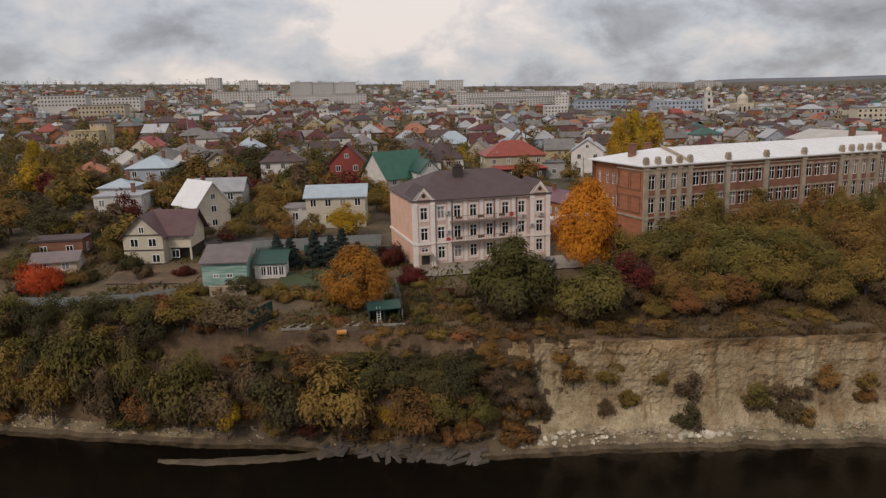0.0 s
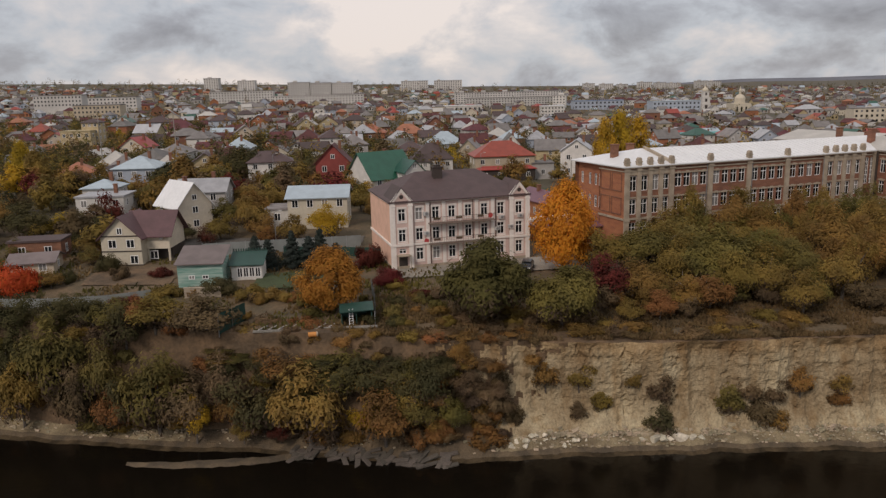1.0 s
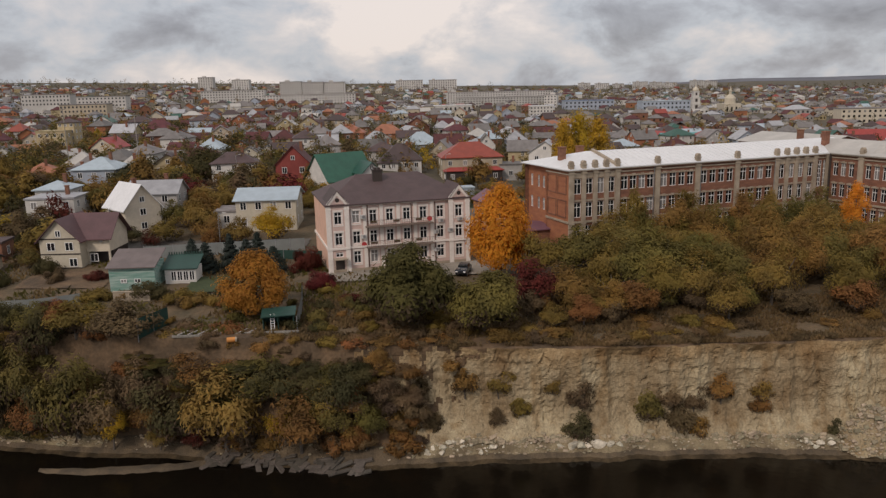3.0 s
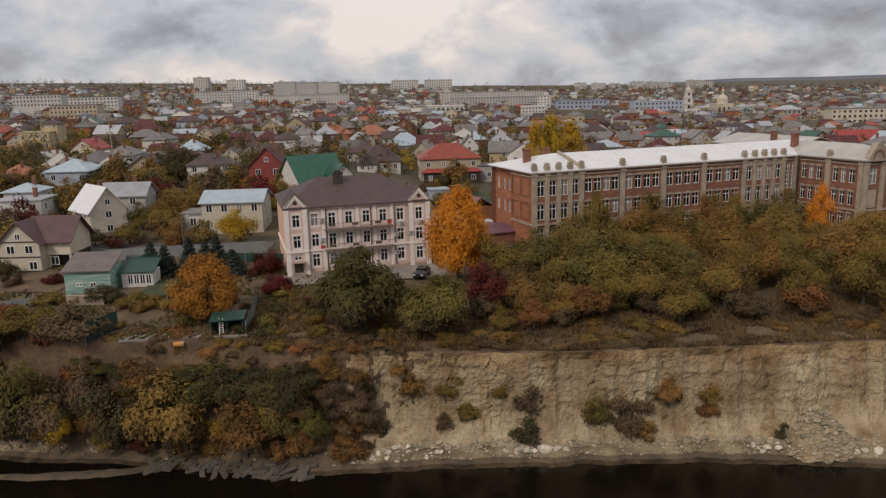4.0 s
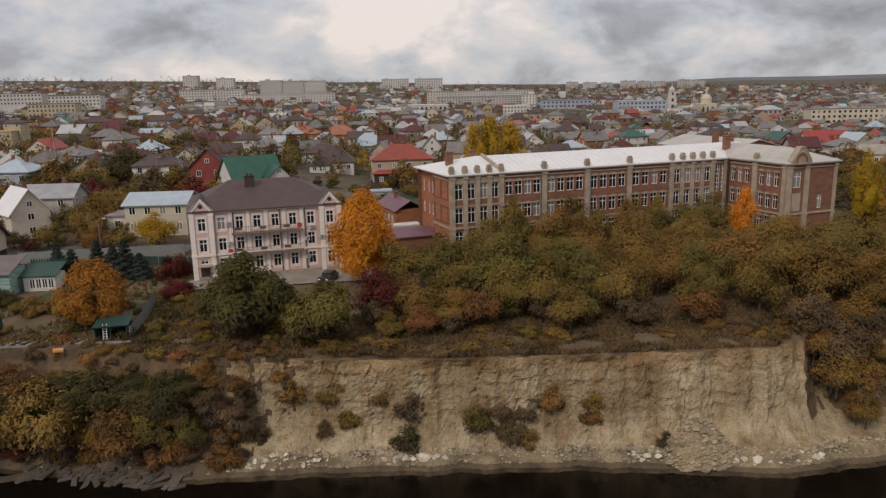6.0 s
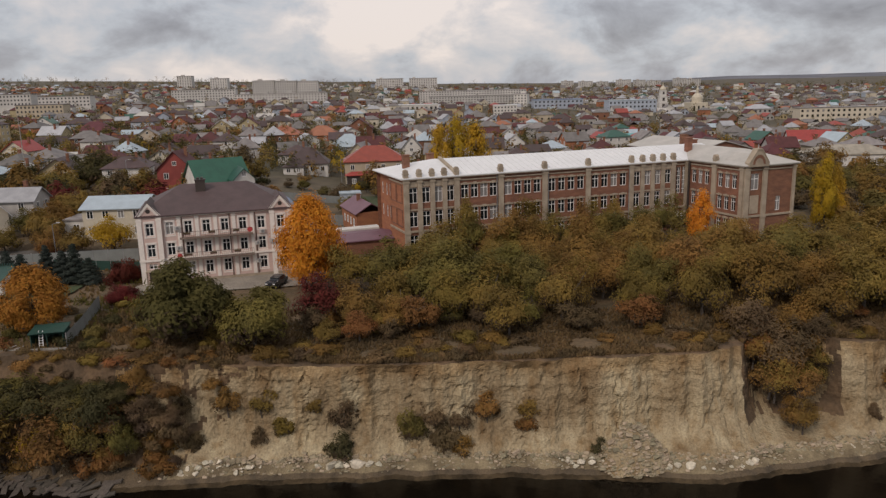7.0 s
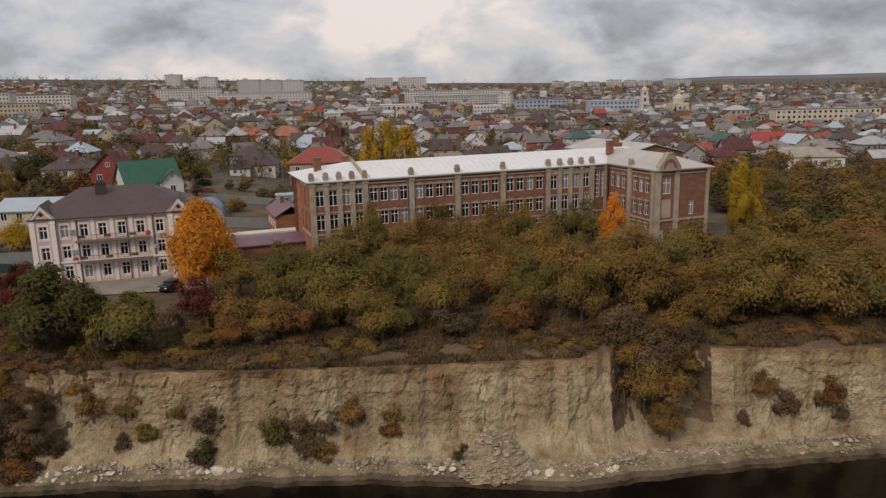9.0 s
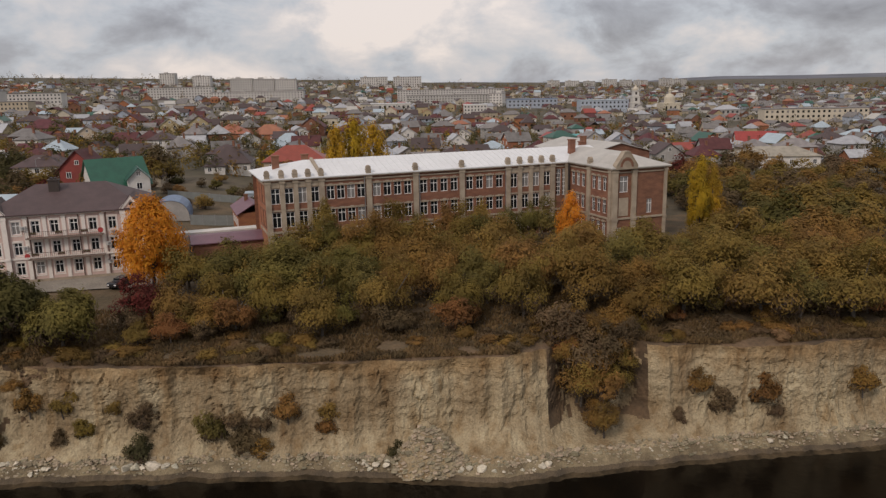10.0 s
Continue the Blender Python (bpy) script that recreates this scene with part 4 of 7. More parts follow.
    # drainpipes and railing
    for s in (17.3, 27.6, 45.0):
        q = MB()
        q.tube((s, -0.2, 0.2), (s, -0.2, Hh - 0.4), 0.08, 0.08, 6)
        part("drainpipe", q.mesh("drainpipe", STEEL), root)
    q = MB()
    q.tube((WX - 0.4, -0.6, 0), (WX - 0.4, -0.6, Hh), 0.2, 0.2, 8)
    q.tube((WX - 0.7, -0.9, 0), (WX - 0.7, -0.9, Hh * 0.4), 0.14, 0.14, 8)
    part("downpipe", q.mesh("downpipe", D_DARK), root)


brick_school()


def low_annex():
    root = thing("annex", pose(21.5, 129.0, 14.3, 0, 0, 20.3), "low annex with purple metal roof beside the brick building", "building")
    b = MB()
    b.box(0, 0, -1, 13.0, 9, 2.6)
    part("wall", b.mesh("wall", P_BRICK), root)
    part("roof", hip_roof(0, 0, 13.0, 9, 2.6, 0.6, 0.4, (0, 0)).mesh("roof", R_PURPLE), root)
    b = MB()
    b.box(-4.6, 9.6, -1, 12.4, 12.5, 2.9)
    part("parapet", b.mesh("parapet", P_LIGHT), root)
    root = thing("outbuilding", pose(24.6, 148.0, 14.4, 0, 0, 20.3), "brick outbuilding with faded purple roof", "building")
    b = MB()
    b.box(0, 0, -1, 6, 13, 4.6)
    part("wall", b.mesh("wall", P_ORBRICK), root)
    part("roof", gable_roof(0, 0, 6, 13, 4.6, 1.8, 0.4).mesh("roof", R_PURPLE), root)
    for i in range(4):
        add_window(root, pose(-0.07, 3 + 2.6 * i, 1.6, 0, 0, -90), 1.0, 1.5, "two")
    part("chimney", chimney_mesh(), root, pose(2.5, 8, 5.6))


low_annex()


# ---- the nearer houses, one by one ----
def cream_house():
    root = thing("house", pose(-47.0, 120.0, 14.3), "two-storey cream sided house with dark brown roof", "house", "houses on the bank")
    b = body(6.6, 8, 5.2, 3.3)
    b.v = [(v[0] - 2.9, v[1], v[2]) for v in b.v]
    part("wall", b.mesh("wall", P_CREAM), root)
    b = MB()
    b.box(0.4, 2.2, 2.5, 4.3, 9.5, 5.2)
    part("wall", b.mesh("wall", P_CREAM), root)
    b = MB()
    b.box(1.2, 3.6, -1, 4.2, 9.4, 2.5)
    part("porch_wall", b.mesh("porch_wall", D_DARK), root)
    for x in (0.6, 4.1):
        q = MB()
        q.box(x - 0.15, 2.3, -0.5, x + 0.15, 2.6, 2.5)
        part("porch_post", q.mesh("porch_post", P_CREAM), root)
    r = gable_roof(-6.2, 0, 0.4, 8.5, 5.2, 3.3, 0.55)
    part("roof", r.mesh("roof", R_PLUM), root)
    r = gable_roof(2.0, -4.5, 9.6, 2.9, 5.2, 3.4, 0.55)
    r.v = [(-v[1], v[0], v[2]) for v in r.v]
    part("roof", r.mesh("roof", R_PLUM), root)
    q = MB()
    q.poly([(4.3, 2.0, 5.2), (4.3, 9.6, 5.2), (4.3, 5.8, 8.5)])
    q.poly([(4.1, 9.6, 5.2), (4.1, 2.0, 5.2), (4.1, 5.8, 8.5)])
    part("gable", q.mesh("gable", P_CREAM), root)
    for x, z in ((-5.0, 3.2), (-2.0, 3.2), (-1.6, 0.5), (0.9, 0.8)):
        add_window(root, pose(x, -0.08 if x < 0.4 else 2.1, z), 1.35, 1.4, "two")
    add_window(root, pose(-3.4, -0.08, 5.5), 0.9, 1.1, "two")
    for z in (2.55, 5.1):
        q = MB()
        q.box(-6.25, -0.09, z, 0.45, -0.004, z + 0.18)
        part("trim_band", q.mesh("trim_band", D_DARK), root)
    q = MB()
    q.box(-6.3, -0.2, -1.2, 0.5, -0.004, 0.35)
    part("plinth", q.mesh("plinth", D_DARK), root)
    q = MB()
    q.tube((3.0, 2.15, 4.4), (3.0, 1.9, 4.4), 0.35, 0.35, 12)
    part("satellite_dish", q.mesh("satellite_dish", ACBOX), root)


cream_house()


def teal_shed():
    root = thing("teal_house", pose(-36.0, 106.4, 13.9, 0, 0, 3), "old timber house of faded teal boards with grey roof", "house", "houses on the bank")
    for k in range(12):
        q = MB()
        z = -0.6 + k * 0.37
        q.box(0, 0 + 0.01 * (k % 3), z, 6.6, 0.12, z + 0.35)
        part("board", q.mesh("board", P_TEAL), root)
    q = MB()
    q.box(0.05, 0.13, -1, 6.55, 5, 3.8)
    part("wall", q.mesh("wall", P_TEAL), root)
    q = MB()
    q.poly([(-0.3, -0.5, 3.7), (6.9, -0.5, 3.7), (6.9, 5.4, 5.4), (-0.3, 5.4, 5.4)])
    q.poly([(-0.3, 5.4, 5.3), (6.9, 5.4, 5.3), (6.9, -0.5, 3.55), (-0.3, -0.5, 3.55)])
    q.poly([(-0.3, -0.5, 3.55), (6.9, -0.5, 3.55), (6.9, -0.5, 3.7), (-0.3, -0.5, 3.7)])
    q.poly([(6.9, -0.5, 3.55), (6.9, 5.4, 5.3), (6.9, 5.4, 5.4), (6.9, -0.5, 3.7)])
    q.poly([(-0.3, -0.5, 3.7), (-0.3, 5.4, 5.4), (-0.3, 5.4, 5.3), (-0.3, -0.5, 3.55)])
    part("roof", q.mesh("roof", R_TAUPE), root)
    for x in (1.6, 3.6):
        add_window(root, pose(x, -0.06, 1.3), 0.9, 0.6, "two")
    ver = thing("verandah", pose(-28.8, 109.0, 14.0, 0, 0, 3), "white framed verandah with dark green roof", "verandah")
    q = MB()
    q.box(0, 0.1, -1, 4.6, 3.6, 2.5)
    part("wall", q.mesh("wall", P_LIGHT), ver)
    for i in range(4):
        add_window(ver, pose(0.9 + 0.9 * i, 0.02, 0.7), 0.8, 1.5, "two")
    q = MB()
    q.poly([(-0.4, -0.3, 2.6), (5.0, -0.3, 2.6), (5.0, 3.8, 4.0), (-0.4, 3.8, 4.0)])
    q.poly([(-0.4, 3.8, 3.9), (5.0, 3.8, 3.9), (5.0, -0.3, 2.5), (-0.4, -0.3, 2.5)])
    part("roof", q.mesh("roof", FENCE_D), ver)
    for i in range(14):
        q = MB()
        q.box(-0.3 + i * 0.38, 3.7, 3.3, -0.12 + i * 0.38, 3.8, 4.4)
        part("slat", q.mesh("slat", FENCE_D), ver)
    q = thing("garden_wall", pose(-33.5, 101.5, 13.6), "pale plastered low garden wall", "wall")
    b = MB()
    b.box(0, 0, -1, 5.2, 0.3, 1.5).box(-0.06, -0.06, 1.5, 5.26, 0.36, 1.62)
    part("wall", b.mesh("wall", P_STONE), q)


teal_shed()


def garden_shed():
    root = thing("garden_shed", pose(-9.6, 89.6, 12.3, 0, 0, 8), "small open dark green garden shed on the edge", "shed")
    q = MB()
    q.box(0, 2.2, 0, 3.9, 2.3, 2.3).box(3.8, 0, 0, 3.9, 2.3, 2.5).box(0, 0, 0, 0.1, 2.3, 2.3)
    part("wall", q.mesh("wall", FENCE_D), root)
    q = MB()
    q.poly([(-0.2, -0.3, 2.35), (4.1, -0.3, 2.5), (4.1, 2.5, 2.9), (-0.2, 2.5, 2.75)])
    q.poly([(-0.2, 2.5, 2.65), (4.1, 2.5, 2.8), (4.1, -0.3, 2.4), (-0.2, -0.3, 2.25)])
    part("roof", q.mesh("roof", FENCE_D), root)
    for x in (0.05, 1.9, 3.8):
        q = MB()
        q.tube((x, 0, -0.4), (x, 0, 2.4), 0.07, 0.07, 6)
        part("post", q.mesh("post", FENCE_D), root)
    lad = thing("ladder", pose(-8.6, 89.4, 12.3, -12, 0, 8), "pale wooden ladder leaning on the shed", "ladder")
    for x in (0, 0.45):
        q = MB()
        q.box(x, 0, 0, x + 0.06, 0.06, 2.7)
        part("rail", q.mesh("rail", W_FRAME), lad)
    for i in range(8):
        q = MB()
        q.box(0.06, 0.01, 0.25 + i * 0.3, 0.45, 0.05, 0.3 + i * 0.3)
        part("rung", q.mesh("rung", W_FRAME), lad)
    tk = thing("orange_tank", pose(-12.8, 86.9, 12.5, 0, 0, 10), "small orange painted tank with pale end", "tank")
    q = MB()
    q.tube((-0.6, 0, 0.2), (0.4, 0, 0.2), 0.32, 0.32, 14)
    part("shell", q.mesh("shell", ORANGE_P), tk)
    q = MB()
    q.tube((0.4, 0, 0.2), (0.6, 0, 0.2), 0.35, 0.28, 14)
    part("end_cap", q.mesh("end_cap", P_STONE), tk)
    dk = thing("walkway", pose(-20.5, 88.0, 13.0, 0, 0, 4), "weathered timber walkway edge with crossbeams", "walkway")
    q = MB()
    q.box(0, -0.1, -0.25, 15.5, 0.15, 0.0)
    part("beam", q.mesh("beam", M_CONC), dk)
    for i in range(8):
        q = MB()
        q.box(0.6 + i * 1.25, 0.1, -0.05, 0.8 + i * 1.25, 1.9, 0.1)
        ob = part("crossbeam", q.mesh("crossbeam", DEADWOOD), dk, pose(0, 0, 0, 0, 0, 0))
        ob.matrix_basis = pose(0.6 + i * 1.25, 0.1, 0, 0, 0, -28) @ pose(-0.6 - i * 1.25, -0.1, 0)


garden_shed()


def fence(pts, h, m, label, name="fence", post=2.5):
    x0, y0 = pts[0]
    root = thing(name, pose(x0, y0, ground(x0, y0)), label, "fence")
    post_me = MB().box(-0.05, -0.05, -0.6, 0.05, 0.05, h + 0.1).mesh("post", STEEL)
    for (xa, ya), (xb, yb) in zip(pts, pts[1:]):
        n = max(1, round(math.hypot(xb - xa, yb - ya) / post))
        for i in range(n):
            a = (xa + (xb - xa) * i / n, ya + (yb - ya) * i / n)
            b = (xa + (xb - xa) * (i + 1) / n, ya + (yb - ya) * (i + 1) / n)
            za, zb = ground(*a), ground(*b)
            q = MB()
            nx, ny = (b[1] - a[1]), -(b[0] - a[0])
            k = math.hypot(nx, ny) or 1
            nx, ny = nx / k * 0.025, ny / k * 0.025
            lo = [(a[0] - x0, a[1] - y0, za - root.location.z - 0.3), (b[0] - x0, b[1] - y0, zb - root.location.z - 0.3)]
            for s in (-1, 1):
                f = [(lo[0][0] + nx * s, lo[0][1] + ny * s, lo[0][2]), (lo[1][0] + nx * s, lo[1][1] + ny * s, lo[1][2]),
                     (lo[1][0] + nx * s, lo[1][1] + ny * s, lo[1][2] + h + 0.3), (lo[0][0] + nx * s, lo[0][1] + ny * s, lo[0][2] + h + 0.3)]
                q.poly(f if s > 0 else f[::-1])
            part("panel", q.mesh("panel", m), root)
            part("post", post_me, root, pose(lo[0][0], lo[0][1], lo[0][2] + 0.3))


fence([(-38, 124.5), (-26, 126), (-11, 127.5)], 2.2, FENCE_G, "grey-green sheet metal fence along the lane")
fence([(-24, 124), (-6, 121.5)], 1.6, FENCE_D, "dark green sheet fence behind the spruces")
fence([(-64.5, 107.5), (-61, 100.8), (-52, 99.8), (-44, 100.5), (-38.5, 102.2)], 1.3, FENCE_G, "grey weathered sheet fence along the bank")
fence([(-5.4, 90), (-5.9, 96), (-7.0, 103)], 1.8, FENCE_G, "grey sheet fence beside the garden shed")
fence([(-24.8, 88.3), (-22.5, 92.5)], 2.4, FENCE_D, "dark green sheet fence at the edge")
fence([(11.5, 158.4), (24.0, 160.0)], 2.2, FENCE_G, "grey concrete fence behind the purple-roofed annex")
fence([(-2.0, 184.0), (20.0, 186.5)], 2.0, FENCE_G, "grey sheet fence across the grassy yard")


def arched_hangar(x, y, w, d, hh, turn):
    """A low shelter of blue sheet bent over steel hoops."""
    z = ground(x, y) - 0.1
    root = thing("hangar", pose(x, y, z, 0, 0, turn), "low arched blue-grey sheet hangar in the yard", "hangar")
    n = 12
    for i in range(n):
        q = MB()
        for r0, flip in ((1.0, False), (0.985, True)):
            a0, a1 = math.pi * i / n, math.pi * (i + 1) / n
            f = [(w / 2 * r0 * math.cos(a0), 0, hh * r0 * math.sin(a0) ** 0.7), (w / 2 * r0 * math.cos(a0), d, hh * r0 * math.sin(a0) ** 0.7),
                 (w / 2 * r0 * math.cos(a1), d, hh * r0 * abs(math.sin(a1)) ** 0.7), (w / 2 * r0 * math.cos(a1), 0, hh * r0 * abs(math.sin(a1)) ** 0.7)]
            q.poly(f if not flip else f[::-1])
        part("roof_sheet", q.mesh("roof_sheet", R_BLUER), root)
    arc = [(w / 2 * 0.98 * math.cos(math.pi * i / n), hh * 0.98 * abs(math.sin(math.pi * i / n)) ** 0.7) for i in range(n + 1)]
    for yy in (0.05, d - 0.05):
        q = MB()
        q.poly([(px, yy, pz) for px, pz in arc])
        part("end_wall", q.mesh("end_wall", P_GREY), root)


arched_hangar(6.6, 160.5, 8.0, 10.0, 4.6, 14)
fence([(26, 168), (58, 180)], 2.0, FENCE_G, "grey concrete fence behind the brick building")


house(-62.7, 115.5, 14, 6.6, 6, 2.4, 1.0, "side", P_BEIGE, R_TAUPE, "low beige barn with worn taupe roof", "houses on the bank", 2, 1, 1, False)
house(-66.5, 124.0, 8, 8.5, 5, 3.4, 0.9, "flat", P_BRICK, R_BROWN, "low brick outbuilding with brown roof", "houses on the bank", 2, 1, 1, False)
house(-66.2, 149.0, 4, 9.5, 8, 22.2, 1.0, "flat", P_LIGHT, R_ZINC, "white two-storey house with flat metal roof", cols=3, storeys=2)
house(-70.0, 157.5, 4, 7.0, 7, 23.2, 1.6, "hip", P_LIGHT, R_PALE, "white house part with pale metal roof", cols=2, storeys=2)
house(-74.0, 186.0, 0, 10.6, 10, 24.6, 2.8, "hip", P_BLUE, R_PALE, "blue-grey two-storey house with pale blue hipped roof", cols=3, storeys=2)
house(-44.2, 141.0, 46, 7.0, 9, 21.6, 4.2, "gable", P_CREAM, R_WHITE, "cream gabled house with pale sheet-metal roof", cols=1, storeys=2)
house(-46.5, 152.0, 2, 10.0, 7, 22.8, 2.2, "side", P_GREY, R_ZINC, "grey house with zinc roof behind the cream one", cols=2, storeys=2)
house(-20.6, 141.0, 3, 11.4, 10, 22.4, 1.7, "side", P_CREAM, R_PALE, "cream two-storey house with pale blue metal roof", cols=4, storeys=2, chim=False)
house(-29.0, 143.5, 3, 4.6, 7, 19.6, 0.6, "flat", P_LIGHT, R_SLATE, "white annex with flat roof", cols=1, chim=False)
house(-7.6, 171.7, 38, 12.2, 11, 22.6, 5.6, "side", P_LIGHT, R_GREEN, "large white house with steep dark green roof", cols=3, storeys=2)
house(-2.6, 168.6, 24, 4.6, 7, 24.2, 2.3, "gable", P_LIGHT, R_GREEN, "white gabled house wing with green roof", cols=1, storeys=2, chim=False)
house(-23.5, 184.0, 4, 8.6, 9, 25.2, 4.3, "gable", P_RED, R_MAROON, "red brick house with maroon mansard roof", cols=2, storeys=2)
house(22.6, 221.0, 6, 18.0, 12, 22.4, 4.2, "hip", P_BEIGE, R_RED, "beige two-storey house with bright red hipped roof", cols=4, storeys=2)
house(22.9, 217.8, 6, 17.0, 3, 18.8, 0.9, "hip", D_DARK, R_RED, "red-roofed porch before the beige house", cols=4, chim=False)
house(0.8, 230.0, 5, 12.6, 10, 21.2, 4.8, "hip", P_LIGHT, R_BROWN, "white house with tall dark brown roof", cols=4, storeys=1)
house(-3.0, 227.6, 5, 6.0, 3, 19.8, 1.1, "hip", P_LIGHT, R_BROWN, "white columned porch with dark roof", cols=2, chim=False)
house(-49.5, 217.0, 0, 15.6, 12, 21.2, 4.3, "hip", P_YELL, R_BROWN, "low yellow house with dark brown hipped roof", cols=3)
house(44.5, 224.0, -14, 9.6, 11, 23.2, 3.3, "gable", P_LIGHT, R_ZINC, "white two-storey house with grey-green gable roof", cols=2, storeys=2)
house(34.0, 221.0, 0, 6.5, 8, 19.8, 1.2, "flat", P_GREY, R_SLATE, "grey garage house with flat roof", cols=1)
house(13.0, 262.0, -10, 8.0, 12, 21.0, 4.0, "gable", P_BEIGE, R_SLATE, "beige gabled house with slate roof", cols=2)
house(5.0, 300.0, 0, 15.0, 12, 21.0, 4.8, "hip", P_BLUE, R_PALE, "pale blue roofed large house", cols=3, storeys=2)
house(31.0, 290.0, 0, 7.0, 9, 21.0, 4.2, "gable", P_LIGHT, R_SLATE, "small white gabled house with slate roof", cols=1, storeys=2)
house(19.0, 186.0, 10, 5.0, 4, 17.6, 0.6, "flat", P_BLUE, R_PALE, "small shed with pale blue roof", cols=1, side=1, chim=False)
house(-148.0, 309.0, 0, 12.6, 10, 29.2, 1.0, "flat", P_YELL, P_YELL, "yellow plastered three-storey house with terraces", cols=4, storeys=2, chim=False)
house(-144.0, 314.0, 0, 7.0, 7, 32.6, 1.6, "hip", P_YELL, R_BROWN, "yellow tower part with brown roof", cols=3, storeys=4, chim=False)
house(178.6, 246.0, -6, 26.0, 12, 18.4, 2.8, "hip", P_LIGHT, mat("beige_slate_roof", (0.33, 0.295, 0.235), 0.85), "long low pale house with beige hipped roof", cols=7)
house(216.0, 348.0, -12, 19.0, 13, 14.6, 5.0, "side", P_LIGHT, R_RED, "white house with bright red roof", cols=3, storeys=2)
house(229.0, 342.5, -12, 8.6, 9, 15.0, 4.0, "gable", P_LIGHT, R_RED, "white gabled wing with red roof edge", cols=2, storeys=2, chim=False)
house(245.0, 346.0, -4, 12.0, 9, 15.2, 3.2, "hip", P_GREY, R_GREEN, "grey house with dark green hipped roof", cols=2, storeys=2)
house(192.0, 357.0, -4, 12.0, 10, 17.0, 2.8, "hip", P_BEIGE, R_SLATE, "beige stone house with hipped slate roof", cols=2, storeys=2)
house(166.0, 300.0, -4, 14.0, 9, 16.6, 2.4, "side", P_BEIGE, R_RED, "low house with bright red roof", cols=2)
house(149.0, 290.0, 4, 11.0, 9, 18.2, 3.4, "gable", P_LIGHT, R_BROWN, "white gabled house with brown roof", cols=1, storeys=2)
house(128.0, 350.0, 0, 20.0, 9, 17.6, 2.4, "side", P_YELL, R_TEALR, "low house with bright teal roof", cols=3)
house(74.0, 318.0, 10, 9.0, 10, 19.6, 3.6, "gable", P_LIGHT, R_ZINC, "white gabled house with grey roof", cols=2, storeys=2)
house(-30.0, 345.0, 0, 15.0, 12, 22.8, 4.0, "hip", P_ORBRICK, R_TERRA, "orange brick house with terracotta roof", cols=3, storeys=2)
house(-12.0, 342.0, 0, 16.0, 12, 22.0, 4.2, "hip", P_ORBRICK, R_TERRA, "large orange brick house with terracotta roof", cols=4, storeys=2)
house(1.0, 386.0, 0, 13.0, 12, 24.2, 4.8, "gable", P_BRICK, R_MAROON, "tall red brick house with maroon gable roof", cols=2, storeys=2)
house(-95.0, 356.0, 0, 17.0, 11, 24.2, 3.2, "hip", P_ORBRICK, R_MAROON, "red brick house with brown hipped roof", cols=3, storeys=2)
house(-106.0, 316.0, 0, 15.0, 10, 24.0, 3.2, "side", P_BEIGE, R_MAROON, "long low house with maroon roof", cols=3)
house(-105.0, 406.0, 0, 14.0, 10, 26.0, 2.8, "gable", P_LIGHT, R_RED, "white house with bright pinkish red roof", cols=2)
house(-124.0, 360.0, 0, 15.0, 10, 27.2, 4.2, "hip", P_BEIGE, R_MAROON, "house with broad maroon roof", cols=3)
house(-127.0, 338.0, 0, 15.0, 9, 26.2, 0.6, "flat", P_LIGHT, R_WHITE, "low house with flat white roof", cols=3)


def parked_car(x, y, rot):
    root = thing("car", pose(x, y, ground(x, y) + 0.17, 0, 0, rot), "black parked hatchback on the asphalt yard", "car")
    secs = [(-2.1, 0.45, 0.85), (-1.95, 0.35, 0.95), (-0.9, 0.32, 1.0), (-0.2, 0.3, 1.42), (1.0, 0.3, 1.45), (1.75, 0.32, 1.05), (2.05, 0.4, 0.95)]
    b = MB()
    for (x0, a0, t0), (x1, a1, t1) in zip(secs, secs[1:]):
        def ring(xx, a, t):
            w = 0.84
            return [(xx, -w, a), (xx, -w, min(t, 0.95)), (xx, -w + 0.16, t), (xx, w - 0.16, t), (xx, w, min(t, 0.95)), (xx, w, a)]
        p, q = ring(x0, a0, t0), ring(x1, a1, t1)
        for i in range(5):
            b.poly([p[i], q[i], q[i + 1], p[i + 1]])
        b.poly([p[5], q[5], q[0], p[0]])
    p = secs[0]
    b.poly([(p[0], -0.84, p[1]), (p[0], 0.84, p[1]), (p[0], 0.84, p[2]), (p[0], -0.84, p[2])])
    p = secs[-1]
    b.poly([(p[0], 0.84, p[1]), (p[0], -0.84, p[1]), (p[0], -0.84, p[2]), (p[0], 0.84, p[2])])
    part("body", b.mesh("body", CAR_B), root)
    q = MB()
    q.box(-0.75, -0.7, 1.02, 1.4, 0.7, 1.38, top=0.96)
    part("window_band", q.mesh("window_band", GLASS), root)
    for sx in (-1.3, 1.3):
        for sy in (-0.78, 0.78):
            q = MB()
            q.tube((sx, sy - 0.1, 0.17), (sx, sy + 0.1, 0.17), 0.33, 0.33, 14)
            wh = part("wheel", q.mesh("wheel", RUBBER), root)
            q = MB()
            q.tube((sx, sy - 0.11, 0.17), (sx, sy + 0.11, 0.17), 0.19, 0.19, 10)
            part("rim", q.mesh("rim", STEEL), wh)
    for sy in (-0.6, 0.6):
        q = MB()
        q.box(-2.13, sy - 0.18, 0.62, -2.09, sy + 0.18, 0.76)
        part("headlight", q.mesh("headlight", W_FRAME), root)


parked_car(16.3, 110.6, 75)


